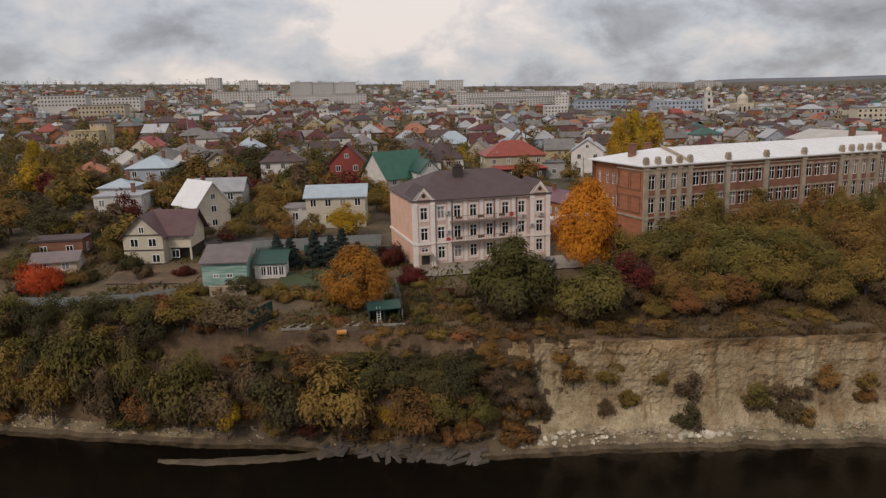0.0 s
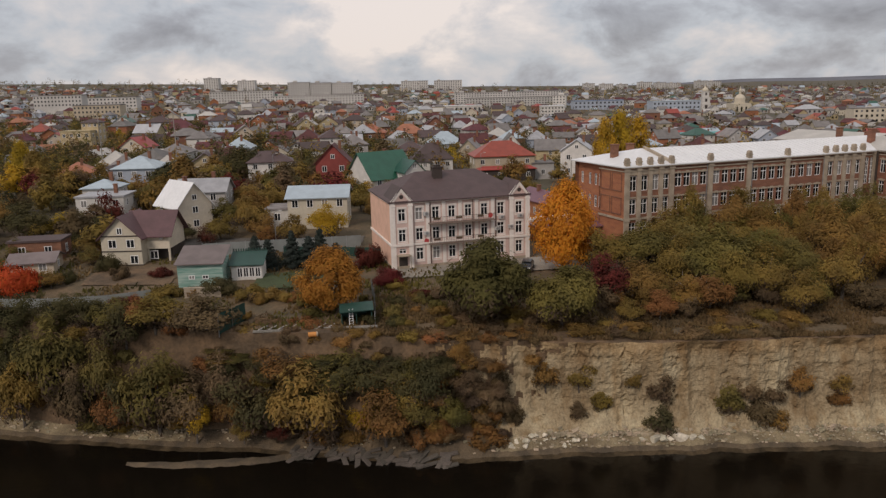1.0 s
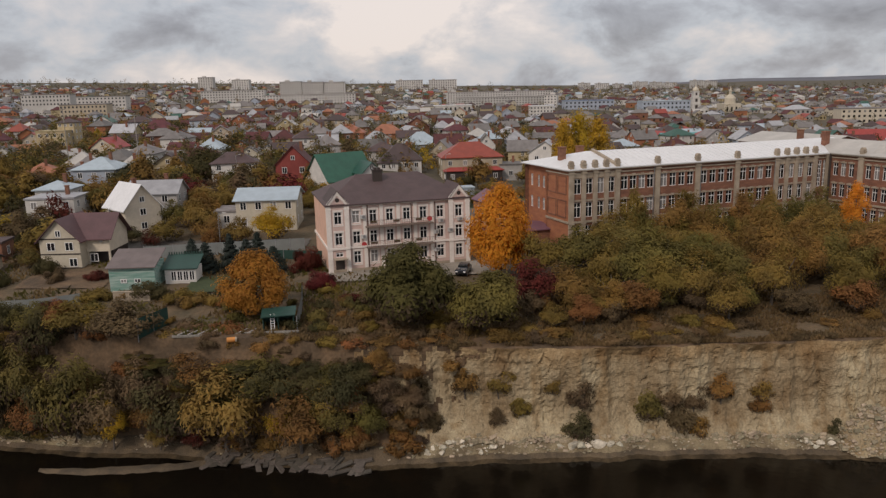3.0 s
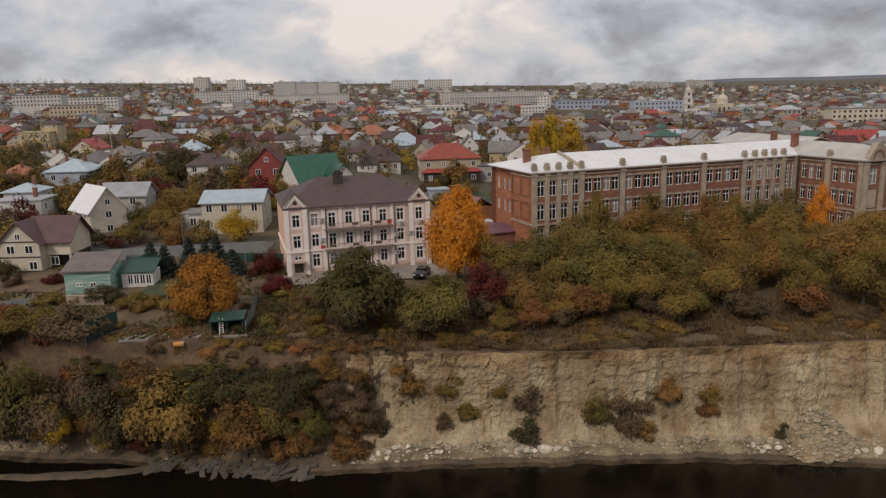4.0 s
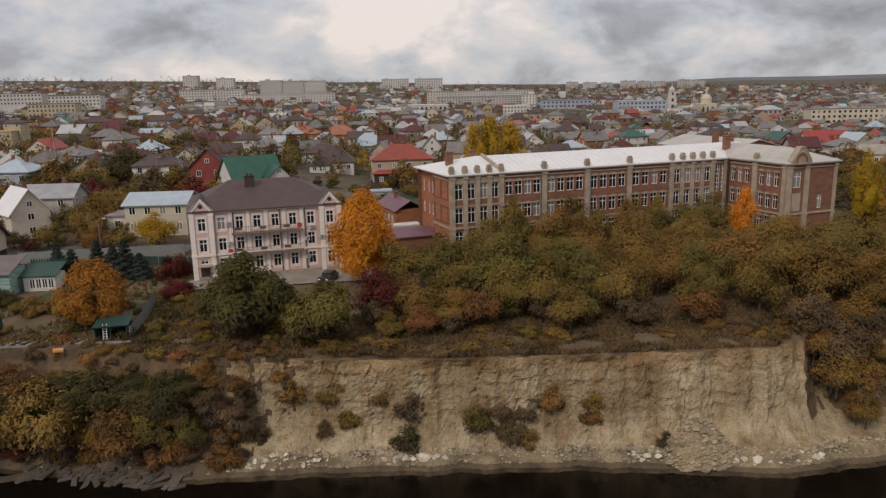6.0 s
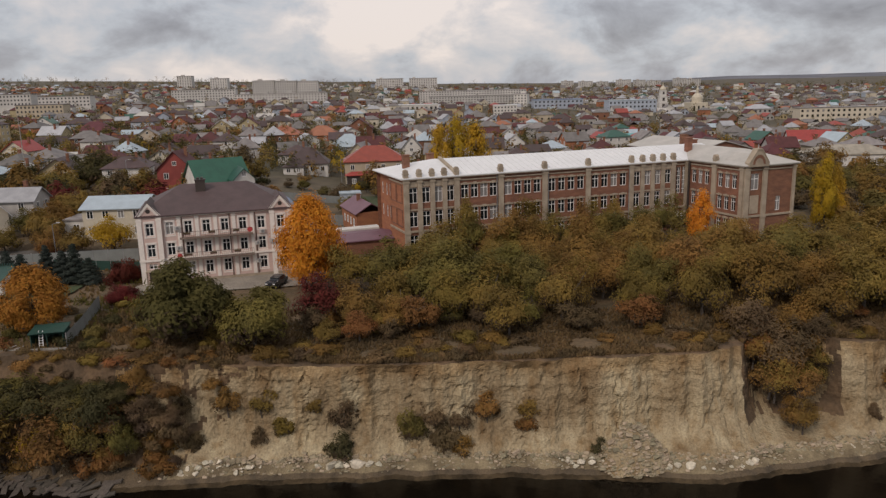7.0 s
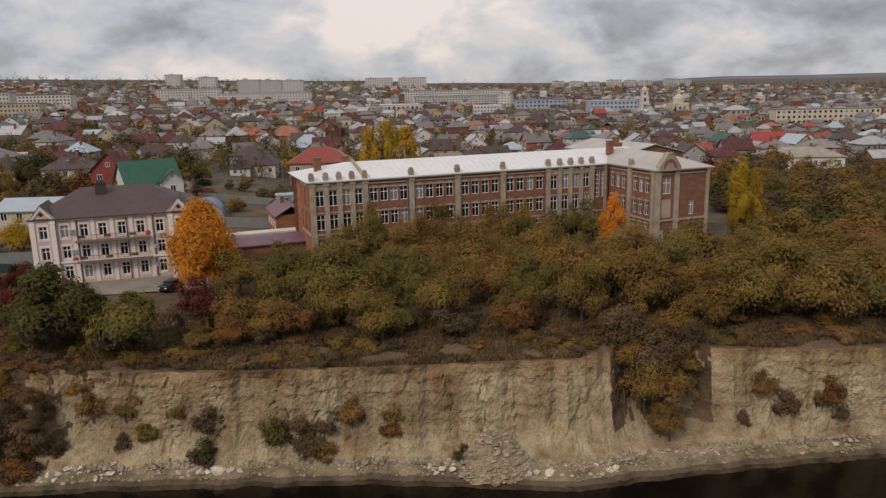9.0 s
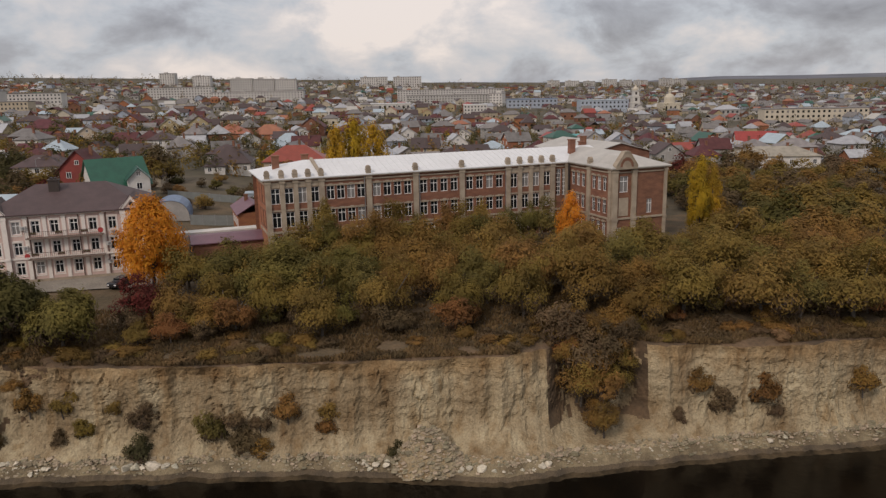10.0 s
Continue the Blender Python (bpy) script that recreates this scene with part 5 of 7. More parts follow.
# ---- large blocks of the town ----
def block(x, y, rot, w, d, h, floors, cols, wallm, label, roofm=R_SLATE, name="apartment_building", hip=0.0, top=None, single=False):
    """A slab of flats with its windows set in rows; top: the height of its eaves over the river."""
    z = top - h if top else min(ground(x - w / 2, y), ground(x + w / 2, y)) - 1
    root = thing(name, pose(x, y, z, 0, 0, rot), label, "building", "large blocks of the town")
    b = MB()
    b.box(-w / 2, 0, -8, w / 2, d, h)
    part("wall", b.mesh("wall", wallm), root)
    b = MB()
    if hip:
        b = hip_roof(-w / 2, 0, w / 2, d, h, hip, 0.6)
    else:
        b.box(-w / 2 - 0.3, -0.3, h, w / 2 + 0.3, d + 0.3, h + 0.6)
    part("roof", b.mesh("roof", roofm), root)
    if not hip and floors > 4:
        for k in range(max(1, int(w / 28))):
            q = MB()
            q.box(-w / 2 + 6 + 26 * k, d * 0.3, h + 0.6, -w / 2 + 11 + 26 * k, d * 0.7, h + 2.6)
            part("lift_house", q.mesh("lift_house", wallm), root)
    sx, sz = w / cols, (h - 0.6) / floors
    ww, wh = sx * 0.42, sz * 0.46
    if single:
        me = MB().box(0, -0.05, 0, ww, 0.06, wh).mesh("window", GLASS)
        for i in range(cols):
            for k in range(floors):
                part("window", me, root, pose(-w / 2 + sx * (i + 0.25), -0.03, 0.6 + sz * k + sz * 0.25))
    else:
        b = MB()
        for i in range(cols):
            for k in range(floors):
                b.box(-w / 2 + sx * (i + 0.25), -0.08, 0.6 + sz * k + sz * 0.25, -w / 2 + sx * (i + 0.25) + ww, 0.03, 0.6 + sz * k + sz * 0.25 + wh)
        tagged(part("glazing", b.mesh("glazing", D_GLASS), root), kind="stuff")
    return root


FLATS = "pale panel block of flats, nine storeys"
for x, w, tp in ((-169.5, 27, 57.0), (-142.5, 26, 56.0), (-116, 26, 55.4)):
    block(x, 925, 3, w - 0.6, 13, 25, 9, 9, P_PANEL, FLATS, top=tp)
block(-136, 860, 2, 104, 13, 14.5, 5, 30, P_PANEL, "long five-storey panel block of flats", top=41.5)
block(-224, 862, 2, 72, 13, 15, 5, 22, P_PANEL, "long five-storey panel block of flats", top=47.8)
block(-390, 1300, 0, 25, 16, 24, 9, 6, P_PANEL, "grey tower block of flats", top=74)
block(-317, 1250, 0, 28, 16, 24, 9, 7, P_PANEL, "grey tower block of flats", top=67.5)
block(-322, 640, 4, 40, 13, 10, 3, 14, P_PANEL, "pale long school building", R_SLATE, "school_building", top=46.5)
block(-253, 560, 4, 34, 13, 10, 3, 12, P_BEIGE, "pale building with rows of columns", R_SLATE, "public_building", top=38)
block(-310, 700, 4, 60, 13, 10, 3, 18, P_PANEL, "long low pale building", R_SLATE, "public_building", top=44)
block(86, 900, 4, 128, 13, 13, 5, 40, P_PANEL, "long pale row of five-storey flats", top=39.8)
block(84, 860, 4, 100, 13, 11, 4, 30, P_PANEL, "long grey row of flats", top=33.5)
block(131, 800, -12, 13.5, 30, 15, 5, 4, P_LIGHT, "white five-storey block end", top=35)
block(4, 700, 4, 78, 16, 6.5, 1, 18, P_LIGHT, "long low white hall with pale roof", R_WHITE, "hall", top=28.4)
block(100, 640, 0, 19.5, 12, 9, 3, 7, P_LIGHT, "white three-storey public building", R_WHITE, "public_building", top=27.4)
block(342, 541, -5, 73, 14, 11, 3, 20, P_CREAM, "long cream three-storey school building", R_SLATE, "school_building", top=22.4, single=True)
block(222, 690, 0, 44, 20, 8, 2, 12, P_BLUE, "blue market hall with pale roof", R_PALE, "market_hall", top=28)
block(165, 760, 0, 50, 20, 8, 2, 12, P_BLUE, "blue and white market hall", R_BLUER, "market_hall", top=29)
block(301, 600, -5, 18, 13, 8, 2, 5, P_GREY, "grey building with zinc mansard roof", R_ZINC, "public_building", 3.5, top=21)
block(-41, 1350, 0, 48, 15, 18, 6, 12, P_PANEL, "far slab of flats on the ridge", top=62)
block(19, 1350, 0, 50, 15, 18, 6, 12, P_PANEL, "far slab of flats on the ridge", top=61.5)
for i in range(8):
    block(322 + i * 40 + 13 * (i % 3), 1600 + 70 * (i % 3), 0, 24 + 5 * (i % 2), 16, 20, 7, 7, P_PANEL, "far pale block of flats", top=51.5 - 1.2 * (i % 3))


def church():
    bx, by = 257, 716
    root = thing("bell_tower", pose(bx, by, 15.8), "white tiered bell tower with gilded spire", "church tower")
    for a, z0, z1 in ((4.2, 0, 9), (3.6, 9, 15), (2.8, 15, 20.5)):
        q = MB()
        q.box(-a, -a, z0 - (3 if z0 == 0 else 0), a, a, z1 - 0.5).box(-a - 0.4, -a - 0.4, z1 - 0.5, a + 0.4, a + 0.4, z1)
        tier = part("tier", q.mesh("tier", P_LIGHT), root)
        o = MB()
        o.box(-a * 0.3, -a - 0.08, z0 + 1.6, a * 0.3, -a - 0.01, z1 - 1.4)
        part("arched_opening", o.mesh("arched_opening", D_DARK), tier)
    q = MB()
    for (r0, z0), (r1, z1) in zip([(2.6, 20.5), (2.9, 21.6), (2.2, 23), (0.9, 24.2), (0.35, 25.2)], [(2.9, 21.6), (2.2, 23), (0.9, 24.2), (0.35, 25.2), (0.05, 29)]):
        q.tube((0, 0, z0), (0, 0, z1), r0, r1, 12)
    part("spire", q.mesh("spire", P_CREAM), root)
    cx, cy = 288, 710
    root = thing("church", pose(cx, cy, 14.2), "pale yellow church with rounded dome", "church")
    q = MB()
    q.box(-8, -7, -3, 8, 12, 10)
    q.tube((0, 0, 10), (0, 0, 13.5), 5.0, 4.9, 16)
    part("nave", q.mesh("nave", P_CREAM), root)
    for i in range(3):
        o = MB()
        o.box(-5.5 + i * 4.2, -7.08, 2.5, -4.0 + i * 4.2, -7.01, 7)
        part("window", o.mesh("window", GLASS), root)
    q = MB()
    for (r0, z0), (r1, z1) in zip([(5.1, 13.5), (4.8, 15.3), (3.4, 17.2), (1.2, 18.6), (1.1, 21), (1.6, 21.8), (0.8, 23)], [(4.8, 15.3), (3.4, 17.2), (1.2, 18.6), (1.1, 21), (1.6, 21.8), (0.8, 23), (0.06, 26)]):
        q.tube((0, 0, z0), (0, 0, z1), r0, r1, 16)
    part("dome", q.mesh("dome", P_CREAM), root)


church()


# ---- trees ----
def leaf_cloud(mb, rng, centre, rad, n, size, squash=0.85, shell=0.35, heart=None, rise=0.7):
    """n slender sprays of leaf round one bough. heart: the crown's middle, away from which the sprays also face; rise: how far they point up."""
    d = rng.normal(size=(n, 3))
    d /= np.linalg.norm(d, axis=1)[:, None]
    r = rad * (shell + (1.0 - shell) * rng.random(n) ** 0.8 + 0.45 * rng.random(n) ** 4)
    p = np.asarray(centre) + d * r[:, None] * np.array([1, 1, squash])
    nr = d + rng.normal(size=(n, 3)) * 0.34 + np.array([0, 0, 0.25])
    if heart is not None:
        away = p - np.asarray(heart)
        nr += 1.3 * away / (np.linalg.norm(away, axis=1)[:, None] + 1e-6)
    nr /= np.linalg.norm(nr, axis=1)[:, None]
    a = rng.normal(size=(n, 3)) * 0.6 + np.array([0, 0, rise])
    a -= nr * np.sum(a * nr, axis=1)[:, None]
    a /= np.linalg.norm(a, axis=1)[:, None] + 1e-9
    b = np.cross(nr, a)
    s = size * (0.55 + 0.9 * rng.random(n))[:, None]
    k = len(mb.v)
    q = np.stack([p - a * s * 0.9 - b * s * 0.42, p - a * s * 0.6 + b * s * 0.46, p + a * s * 1.25], axis=1).reshape(-1, 3)
    mb.v += q.tolist()
    mb.f += [(k + 3 * i, k + 3 * i + 1, k + 3 * i + 2) for i in range(n)]
    mb.m += [0] * n


def tree_mesh(kind, seed, leaves, size):
    """Crown and trunk for a tree of radius 1 and height 2 (kind by kind), to be scaled."""
    key = (kind, seed, leaves)
    if key in CACHE:
        return CACHE[key]
    rng = np.random.default_rng(seed * 7 + 3)
    c, t = MB(), MB()
    boughs = []
    if kind == "dome":
        # a broad mound of lobes, full almost to the ground
        lobes = [(0.0, 0.0, 0.95, 0.62)]
        k = 5 + int(rng.integers(0, 3))
        for i in range(k):
            w = 2 * math.pi * (i + 0.7 * rng.random()) / k
            rr = 0.42 + 0.22 * rng.random()
            lobes.append((rr * math.cos(w), rr * math.sin(w), 0.42 + 0.62 * rng.random(), 0.36 + 0.16 * rng.random()))
        lobes.append((0.25 * rng.normal(), 0.25 * rng.normal(), 1.42, 0.42 + 0.1 * rng.random()))
        for lx, ly, lz, lr in lobes:
            for q in range(8):
                d = rng.normal(size=3)
                d /= np.linalg.norm(d)
                d[2] = d[2] * 0.9 + 0.15
                boughs.append(((lx + d[0] * lr * 0.72, ly + d[1] * lr * 0.72, max(0.2, 0.22 + 0.88 * (lz + d[2] * lr * 0.8))), 0.13 + 0.17 * rng.random()))
            boughs.append(((lx, ly, 0.22 + 0.88 * lz), lr * 0.9))
    elif kind == "egg":
        n = 120
        for i in range(n):
            u, w = (i + rng.random()) / n, rng.random() * 2 * math.pi
            rr = 0.92 * math.sin(math.pi * (0.13 + 0.84 * u) ** 0.85) ** 0.75 * math.sqrt(0.35 + 0.65 * rng.random()) * 0.92
            boughs.append(((rr * math.cos(w), rr * math.sin(w), 0.34 + 1.58 * u), 0.13 + 0.15 * rng.random()))
        boughs.append(((0, 0, 1.05), 0.55))
    elif kind == "tall":
        n = 46
        for i in range(n):
            u, w = (i + rng.random()) / n, rng.random() * 2 * math.pi
            zz = 0.32 + 1.6 * u
            rr = (0.85 * math.sin(math.pi * min(0.18 + 0.82 * u, 1) ** 0.9) + 0.05) * (0.4 + 0.62 * rng.random())
            boughs.append(((rr * math.cos(w), rr * math.sin(w), zz), 0.15 + 0.16 * rng.random()))
        boughs.append(((0, 0, 1.0), 0.5))
    elif kind == "bush":
        for i in range(14):
            w, u = rng.random() * 2 * math.pi, rng.random()
            rr = 0.75 * math.sqrt(rng.random())
            boughs.append(((rr * math.cos(w), rr * math.sin(w), 0.2 + (1.2 - rr) * u), 0.25 + 0.2 * rng.random()))
    elif kind == "conifer":
        for i in range(34):
            u, w = (i + 0.5) / 34, i * 2.4
            rr = (1 - u) * 0.82 + 0.03
            boughs.append(((rr * 0.7 * math.cos(w), rr * 0.7 * math.sin(w), 0.12 + 1.8 * u), 0.12 + rr * 0.3))
    share = [r ** 1.4 * (1.0 if p[2] > 0.55 or kind != "dome" else 0.55) for p, r in boughs]
    size *= 1.28
    for (p, r), q in zip(boughs, share):
        m = max(3, int(leaves * 0.9 * q / sum(share)))
        if kind == "conifer":
            leaf_cloud(c, rng, p, r, m, size, 0.35, 0.4, (0, 0, p[2] - 0.2), -0.2)
        else:
            k0 = len(c.m)
            leaf_cloud(c, rng, p, r, m, size * 1.12, 0.95, 0.4, (0, 0, 0.6))
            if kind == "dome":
                # lower sprays darken at random: bare twigs, and undercrown shade put into the colour
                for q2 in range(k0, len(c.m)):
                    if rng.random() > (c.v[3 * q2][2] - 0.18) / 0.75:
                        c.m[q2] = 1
    # trunk with limbs
    th = 0.55 if kind in ("dome", "tall", "egg") else 0.3
    lean = rng.normal(size=2) * 0.05
    t.tube((0, 0, -0.25), (lean[0], lean[1], th), 0.06, 0.04, 7)
    for p, r in boughs[::max(3, len(boughs) // 6)] if kind != "conifer" else []:
        mid = (p[0] * 0.45 + lean[0], p[1] * 0.45, th + (p[2] - th) * 0.35)
        t.tube((lean[0], lean[1], th * 0.9), mid, 0.04, 0.026, 4)
        t.tube(mid, p, 0.026, 0.008, 3)
    if kind == "conifer":
        t.tube((0, 0, 0), (0, 0, 1.9), 0.04, 0.01, 5)
    CACHE[key] = c.mesh("crown", L_OLIVE, L_TWIG_SHADE), t.mesh("trunk", BARK)
    return CACHE[key]


TREE_RNG = random.Random(11)
NAMES = {"dome": "tree", "egg": "tree", "tall": "tree", "bush": "bush", "conifer": "spruce"}


def tree(kind, x, y, r, h, leafm, label, leaves=7000, size=0.034, group="", z=None, variants=6, name=""):
    """A tree of radius r and height h whose foot is at (x, y)."""
    crown, trunk = tree_mesh(kind, TREE_RNG.randrange(variants), leaves, size)
    zz = ground(x, y) if z is None else z
    m = pose(x, y, zz - 0.1, 0, 0, TREE_RNG.uniform(0, 360))
    nm = name or NAMES[kind]
    root = thing(nm, m, label, nm, group)
    sc = Matrix.Diagonal((r * TREE_RNG.uniform(0.9, 1.15), r * TREE_RNG.uniform(0.9, 1.15), h / 2, 1))
    part("trunk", trunk, root, sc)
    c = part("crown", crown, root, sc)
    paint(c, leafm)
    return root


rng0 = random.Random(17)
G1, G2, G3, G4 = "trees before the brick building", "trees on the river bank", "trees of the town", "bushes on the cliff"
tree("egg", 21.8, 109.2, 5.0, 13.8, L_ORANGE, "tall orange autumn tree beside the pink building", 20000, 0.026)
tree("dome", 8.6, 91.8, 6.2, 11.4, L_DEEP, "large olive green tree before the pink building", 22000, 0.036)
tree("dome", 18.2, 88.6, 4.5, 8.4, L_MOSS, "rounded green tree on the cliff top", 16000, 0.036)
tree("egg", -11.4, 94.6, 4.5, 8.6, L_AMBER, "orange-brown garden tree beside the green shed", 18000, 0.028)
tree("bush", -60.4, 107.0, 3.5, 8.2, L_RED, "bright red autumn shrub", 6240, 0.037)
tree("bush", -8.6, 115.2, 2.9, 6.4, L_WINE, "dark red leaved shrub", 6240, 0.037)
tree("bush", -4.6, 105.2, 2.9, 4.4, L_WINE, "dark red leaved shrub", 6240, 0.037)
for x, h in ((-26.6, 5.2), (-24.6, 4.6), (-20.8, 5.8), (-18.0, 5.0), (-16.2, 6.0), (-13.6, 4.0)):
    tree("conifer", x, 114.8 + (x % 1.7), 2.7, h * 1.1, L_SPRUCE, "blue-grey garden spruce beside the lawn", 4200, 0.05, "garden spruces")
for x, y, r, h, m in ((-29, 103, 2.8, 4.2, L_DARK), (-24, 101, 2.4, 3.0, L_OLIVE), (-20.5, 100, 2.2, 2.8, L_OLIVE), (-17, 99.5, 1.8, 2.4, L_RUST), (-57.5, 110, 1.6, 3.0, L_DARK),
                      (-54.8, 111, 1.6, 3.2, L_DARK), (-47, 112, 1.8, 4.0, L_GREY), (-41, 112.5, 1.8, 2.8, L_WINE), (-51.2, 117.0, 2.4, 5.0, L_DARK), (-36.5, 102.8, 2.4, 2.6, L_OLIVE),
                      (-42, 100.6, 2.6, 2.2, L_WINE), (-3.2, 103.5, 1.8, 2.6, L_OLIVE)):
    tree("bush", x, y, r, h, m, "garden shrub in autumn leaf", 3360, 0.050, "garden shrubs")
for k in range(46):
    x, y = rng0.uniform(-36, 4), rng0.uniform(90, 106)
    if -26 < x < -13 and y > 103 or (x > -12 and y > 104):
        continue
    rr = rng0.uniform(0.7, 1.7)
    tree("bush", x, y, rr, rr * rng0.uniform(1.2, 1.9), rng0.choice([L_OLIVE, L_GREEN, L_DARK, L_BROWN, L_GREY, L_GREEN, L_WINE]), "garden shrub in autumn leaf", 1400, 0.075, "garden shrubs")
for x, y, r, h, m in ((25.5, 96.5, 4.0, 7.6, L_WINE), (29.8, 94.8, 3.4, 7.0, L_BROWN), (30.8, 89.8, 2.4, 4.6, L_RUST), (26.8, 89.6, 2.0, 3.4, L_OLIVE), (38.0, 92.5, 3.4, 5.4, L_RUST), (42.5, 95.5, 3.8, 7.8, L_OLIVE), (34.8, 92.4, 3.0, 5.6, L_BROWN), (40.5, 100.0, 4.2, 8.4, L_MOSS),
                      (34.5, 98.5, 3.6, 7.0, L_OLIVE), (27.5, 107.0, 4.2, 8.0, L_OLIVE), (33.0, 108.0, 4.6, 8.2, L_GREEN), (38.0, 104.5, 3.6, 7.4, L_OLIVE)):
    tree("dome", x, y, r, h, m, "autumn tree on the cliff top", 6000, 0.034, G1)

# the dense wood before the brick building
rng = random.Random(5)
placed = []
for k in range(900):
    x, y = rng.uniform(36, 132), rng.uniform(90, 121)
    if k < 130:
        y = rng.uniform(90, 96)
    if y > 122 + (x - 35) * 0.36 - (16 if x > 84 else 3):
        continue
    if y < 91.5 + 1.5 * math.sin(x * 0.21) or y < lerp(x, TOP) + 5.0 or (x < 46 and y < 98 + 0.6 * (46 - x)):
        continue
    r = rng.uniform(3.2, 5.6)
    if any((x - a) ** 2 + (y - b) ** 2 < (0.6 * (r + c)) ** 2 for a, b, c in placed):
        continue
    placed.append((x, y, r))
    if x < 62:
        m = rng.choice([L_OLIVE, L_OLIVE, L_MOSS, L_BROWN, L_OLIVE, L_MOSS])
    else:
        m = rng.choice([L_OLIVE, L_BROWN, L_BROWN, L_BROWN, L_MOSS, L_OLIVE, L_OLIVE])
    h = min(r * rng.uniform(2.0, 2.5), 11.8) * lerp(x, [(44, 0.82), (50, 1.0), (80, 1.0), (92, 0.86)]) * (1.0 - 0.12 * smooth(97, 112, y))
    tree("dome", x, y, r, h, m, "olive and brown autumn tree in a dense wood", 7200, 0.031, G1)
for k in range(84):
    x = rng.choice((rng.uniform(2, 42), rng.uniform(2, 128)))
    y = lerp(x, TOP) + 1.2 + rng.random() ** 1.3 * (8 if x < 42 else 5)
    tree("bush", x, y, rng.uniform(1.0, 2.3), rng.uniform(0.9, 2.5), rng.choice([L_BROWN, L_GREY, L_OLIVE, L_BROWN, L_GREY, L_BROWN, L_GRASS, L_GRASS]), "low brown shrub at the wood's edge", 1500, 0.066, G1)
for k in range(26):
    x = rng.uniform(22, 126)
    if 75 < x < 90:
        continue
    y, rr = lerp(x, TOP) + rng.uniform(6.5, 12.5), rng.uniform(1.5, 2.9)
    tree("dome", x, y, rr, rr * rng.uniform(1.5, 2.0), rng.choice([L_MOSS, L_BROWN, L_OLIVE, L_BROWN, L_GREY, L_RUST, L_MOSS]), "small autumn tree before the wood", 4200, 0.044, G1)
for x, y, h, m in ((45.5, 123.5, 10.5, L_OLIVE), (53.5, 124.5, 8.4, L_BROWN), (65.5, 128.5, 8.8, L_BROWN), (72.0, 131.5, 8.6, L_OLIVE), (88.0, 132.5, 9.6, L_ORANGE)):
    tree("tall", x, y, 3.2, h, m, "slender autumn tree before the brick facade", 7200, 0.031, G1)
for k in range(11):
    x = 42.0 + 4.3 * k + rng.uniform(-1.2, 1.2)
    r = rng.uniform(3.0, 4.4)
    tree("dome", x, 119.5 + 0.36 * (x - 35) + rng.uniform(-2.5, 0.5), r, rng.uniform(7.6, 10.4), rng.choice([L_OLIVE, L_BROWN, L_OLIVE, L_MOSS, L_GREEN]), "olive and brown autumn tree before the brick facade", 5200, 0.034, G1)
tree("tall", 113.8, 140, 3.2, 14.4, L_YELLOW, "tall yellow poplar beyond the brick building", 9600, 0.03)
tree("tall", 117.0, 142, 2.4, 12.4, L_YELLOW, "tall yellow poplar beyond the brick building", 7200, 0.03)
for x, y, r, h in ((41.8, 172.0, 5.0, 20.0), (45.5, 173.5, 5.4, 21.6), (49.5, 174.0, 5.0, 20.4)):
    tree("tall", x, y, r, h, L_YELLOW, "tall broad yellow poplar behind the brick building", 8000, 0.030, "poplars behind the brick building")

# wood beyond the brick building
placed = []
for k in range(700):
    y = rng.uniform(118, 228)
    x = rng.uniform(108, 150 + (y - 118) * 0.95)
    if x < 112 + (y - 130) * 0.1 and y > 128:
        continue
    r = rng.uniform(3.6, 6.0)
    if any((x - a) ** 2 + (y - b) ** 2 < (0.85 * (r + c)) ** 2 for a, b, c in placed):
        continue
    if abs(x - 177) < 16 and y > 212:
        continue
    placed.append((x, y, r))
    tree("dome", x, y, r, r * rng.uniform(1.3, 1.8), rng.choice([L_OLIVE, L_BROWN, L_OLIVE, L_GREEN, L_BROWN, L_GREY]), "olive and brown autumn tree", 2600, 0.056, "wood beyond the brick building")


# the bank below, towards -x
def bank_z(x, y):
    sh, tp = lerp(x, SHORE) + 2.8, lerp(x, TOP)
    w = min(max((y - sh) / max(tp - sh, 0.1), 0), 1)
    return 1.2 + (edge_z(x) - 1.2) * w


placed = []
for k in range(1500):
    x = rng.uniform(-92, 2)
    sh, tp = lerp(x, SHORE) + 1.5, lerp(x, TOP)
    y = rng.uniform(sh, tp + 1.5)
    w = (y - sh) / (tp - sh)
    if x > -26 and w > (0.66 if x < -4 else 0.45):
        continue
    r = rng.uniform(3.1, 5.0)
    if any((x - a) ** 2 + (y - b) ** 2 < (0.44 * (r + c)) ** 2 for a, b, c in placed):
        continue
    placed.append((x, y, r))
    h = r * (rng.uniform(1.8, 2.5) + 0.6 * smooth(-22, -34, x))
    h = min(h, 11.8 - bank_z(x, y)) if x > -26 else min(h, 17.5 - bank_z(x, y))
    m = rng.choice([L_GREEN, L_DARK, L_GREEN, L_DARK, L_OLIVE, L_GREEN, L_DARK, L_GREY, L_RUST])
    tree("dome", x, y, r, max(h, 4.4), m, "dense bank tree in olive and brown leaf", 4000, 0.040, G2, z=bank_z(x, y))
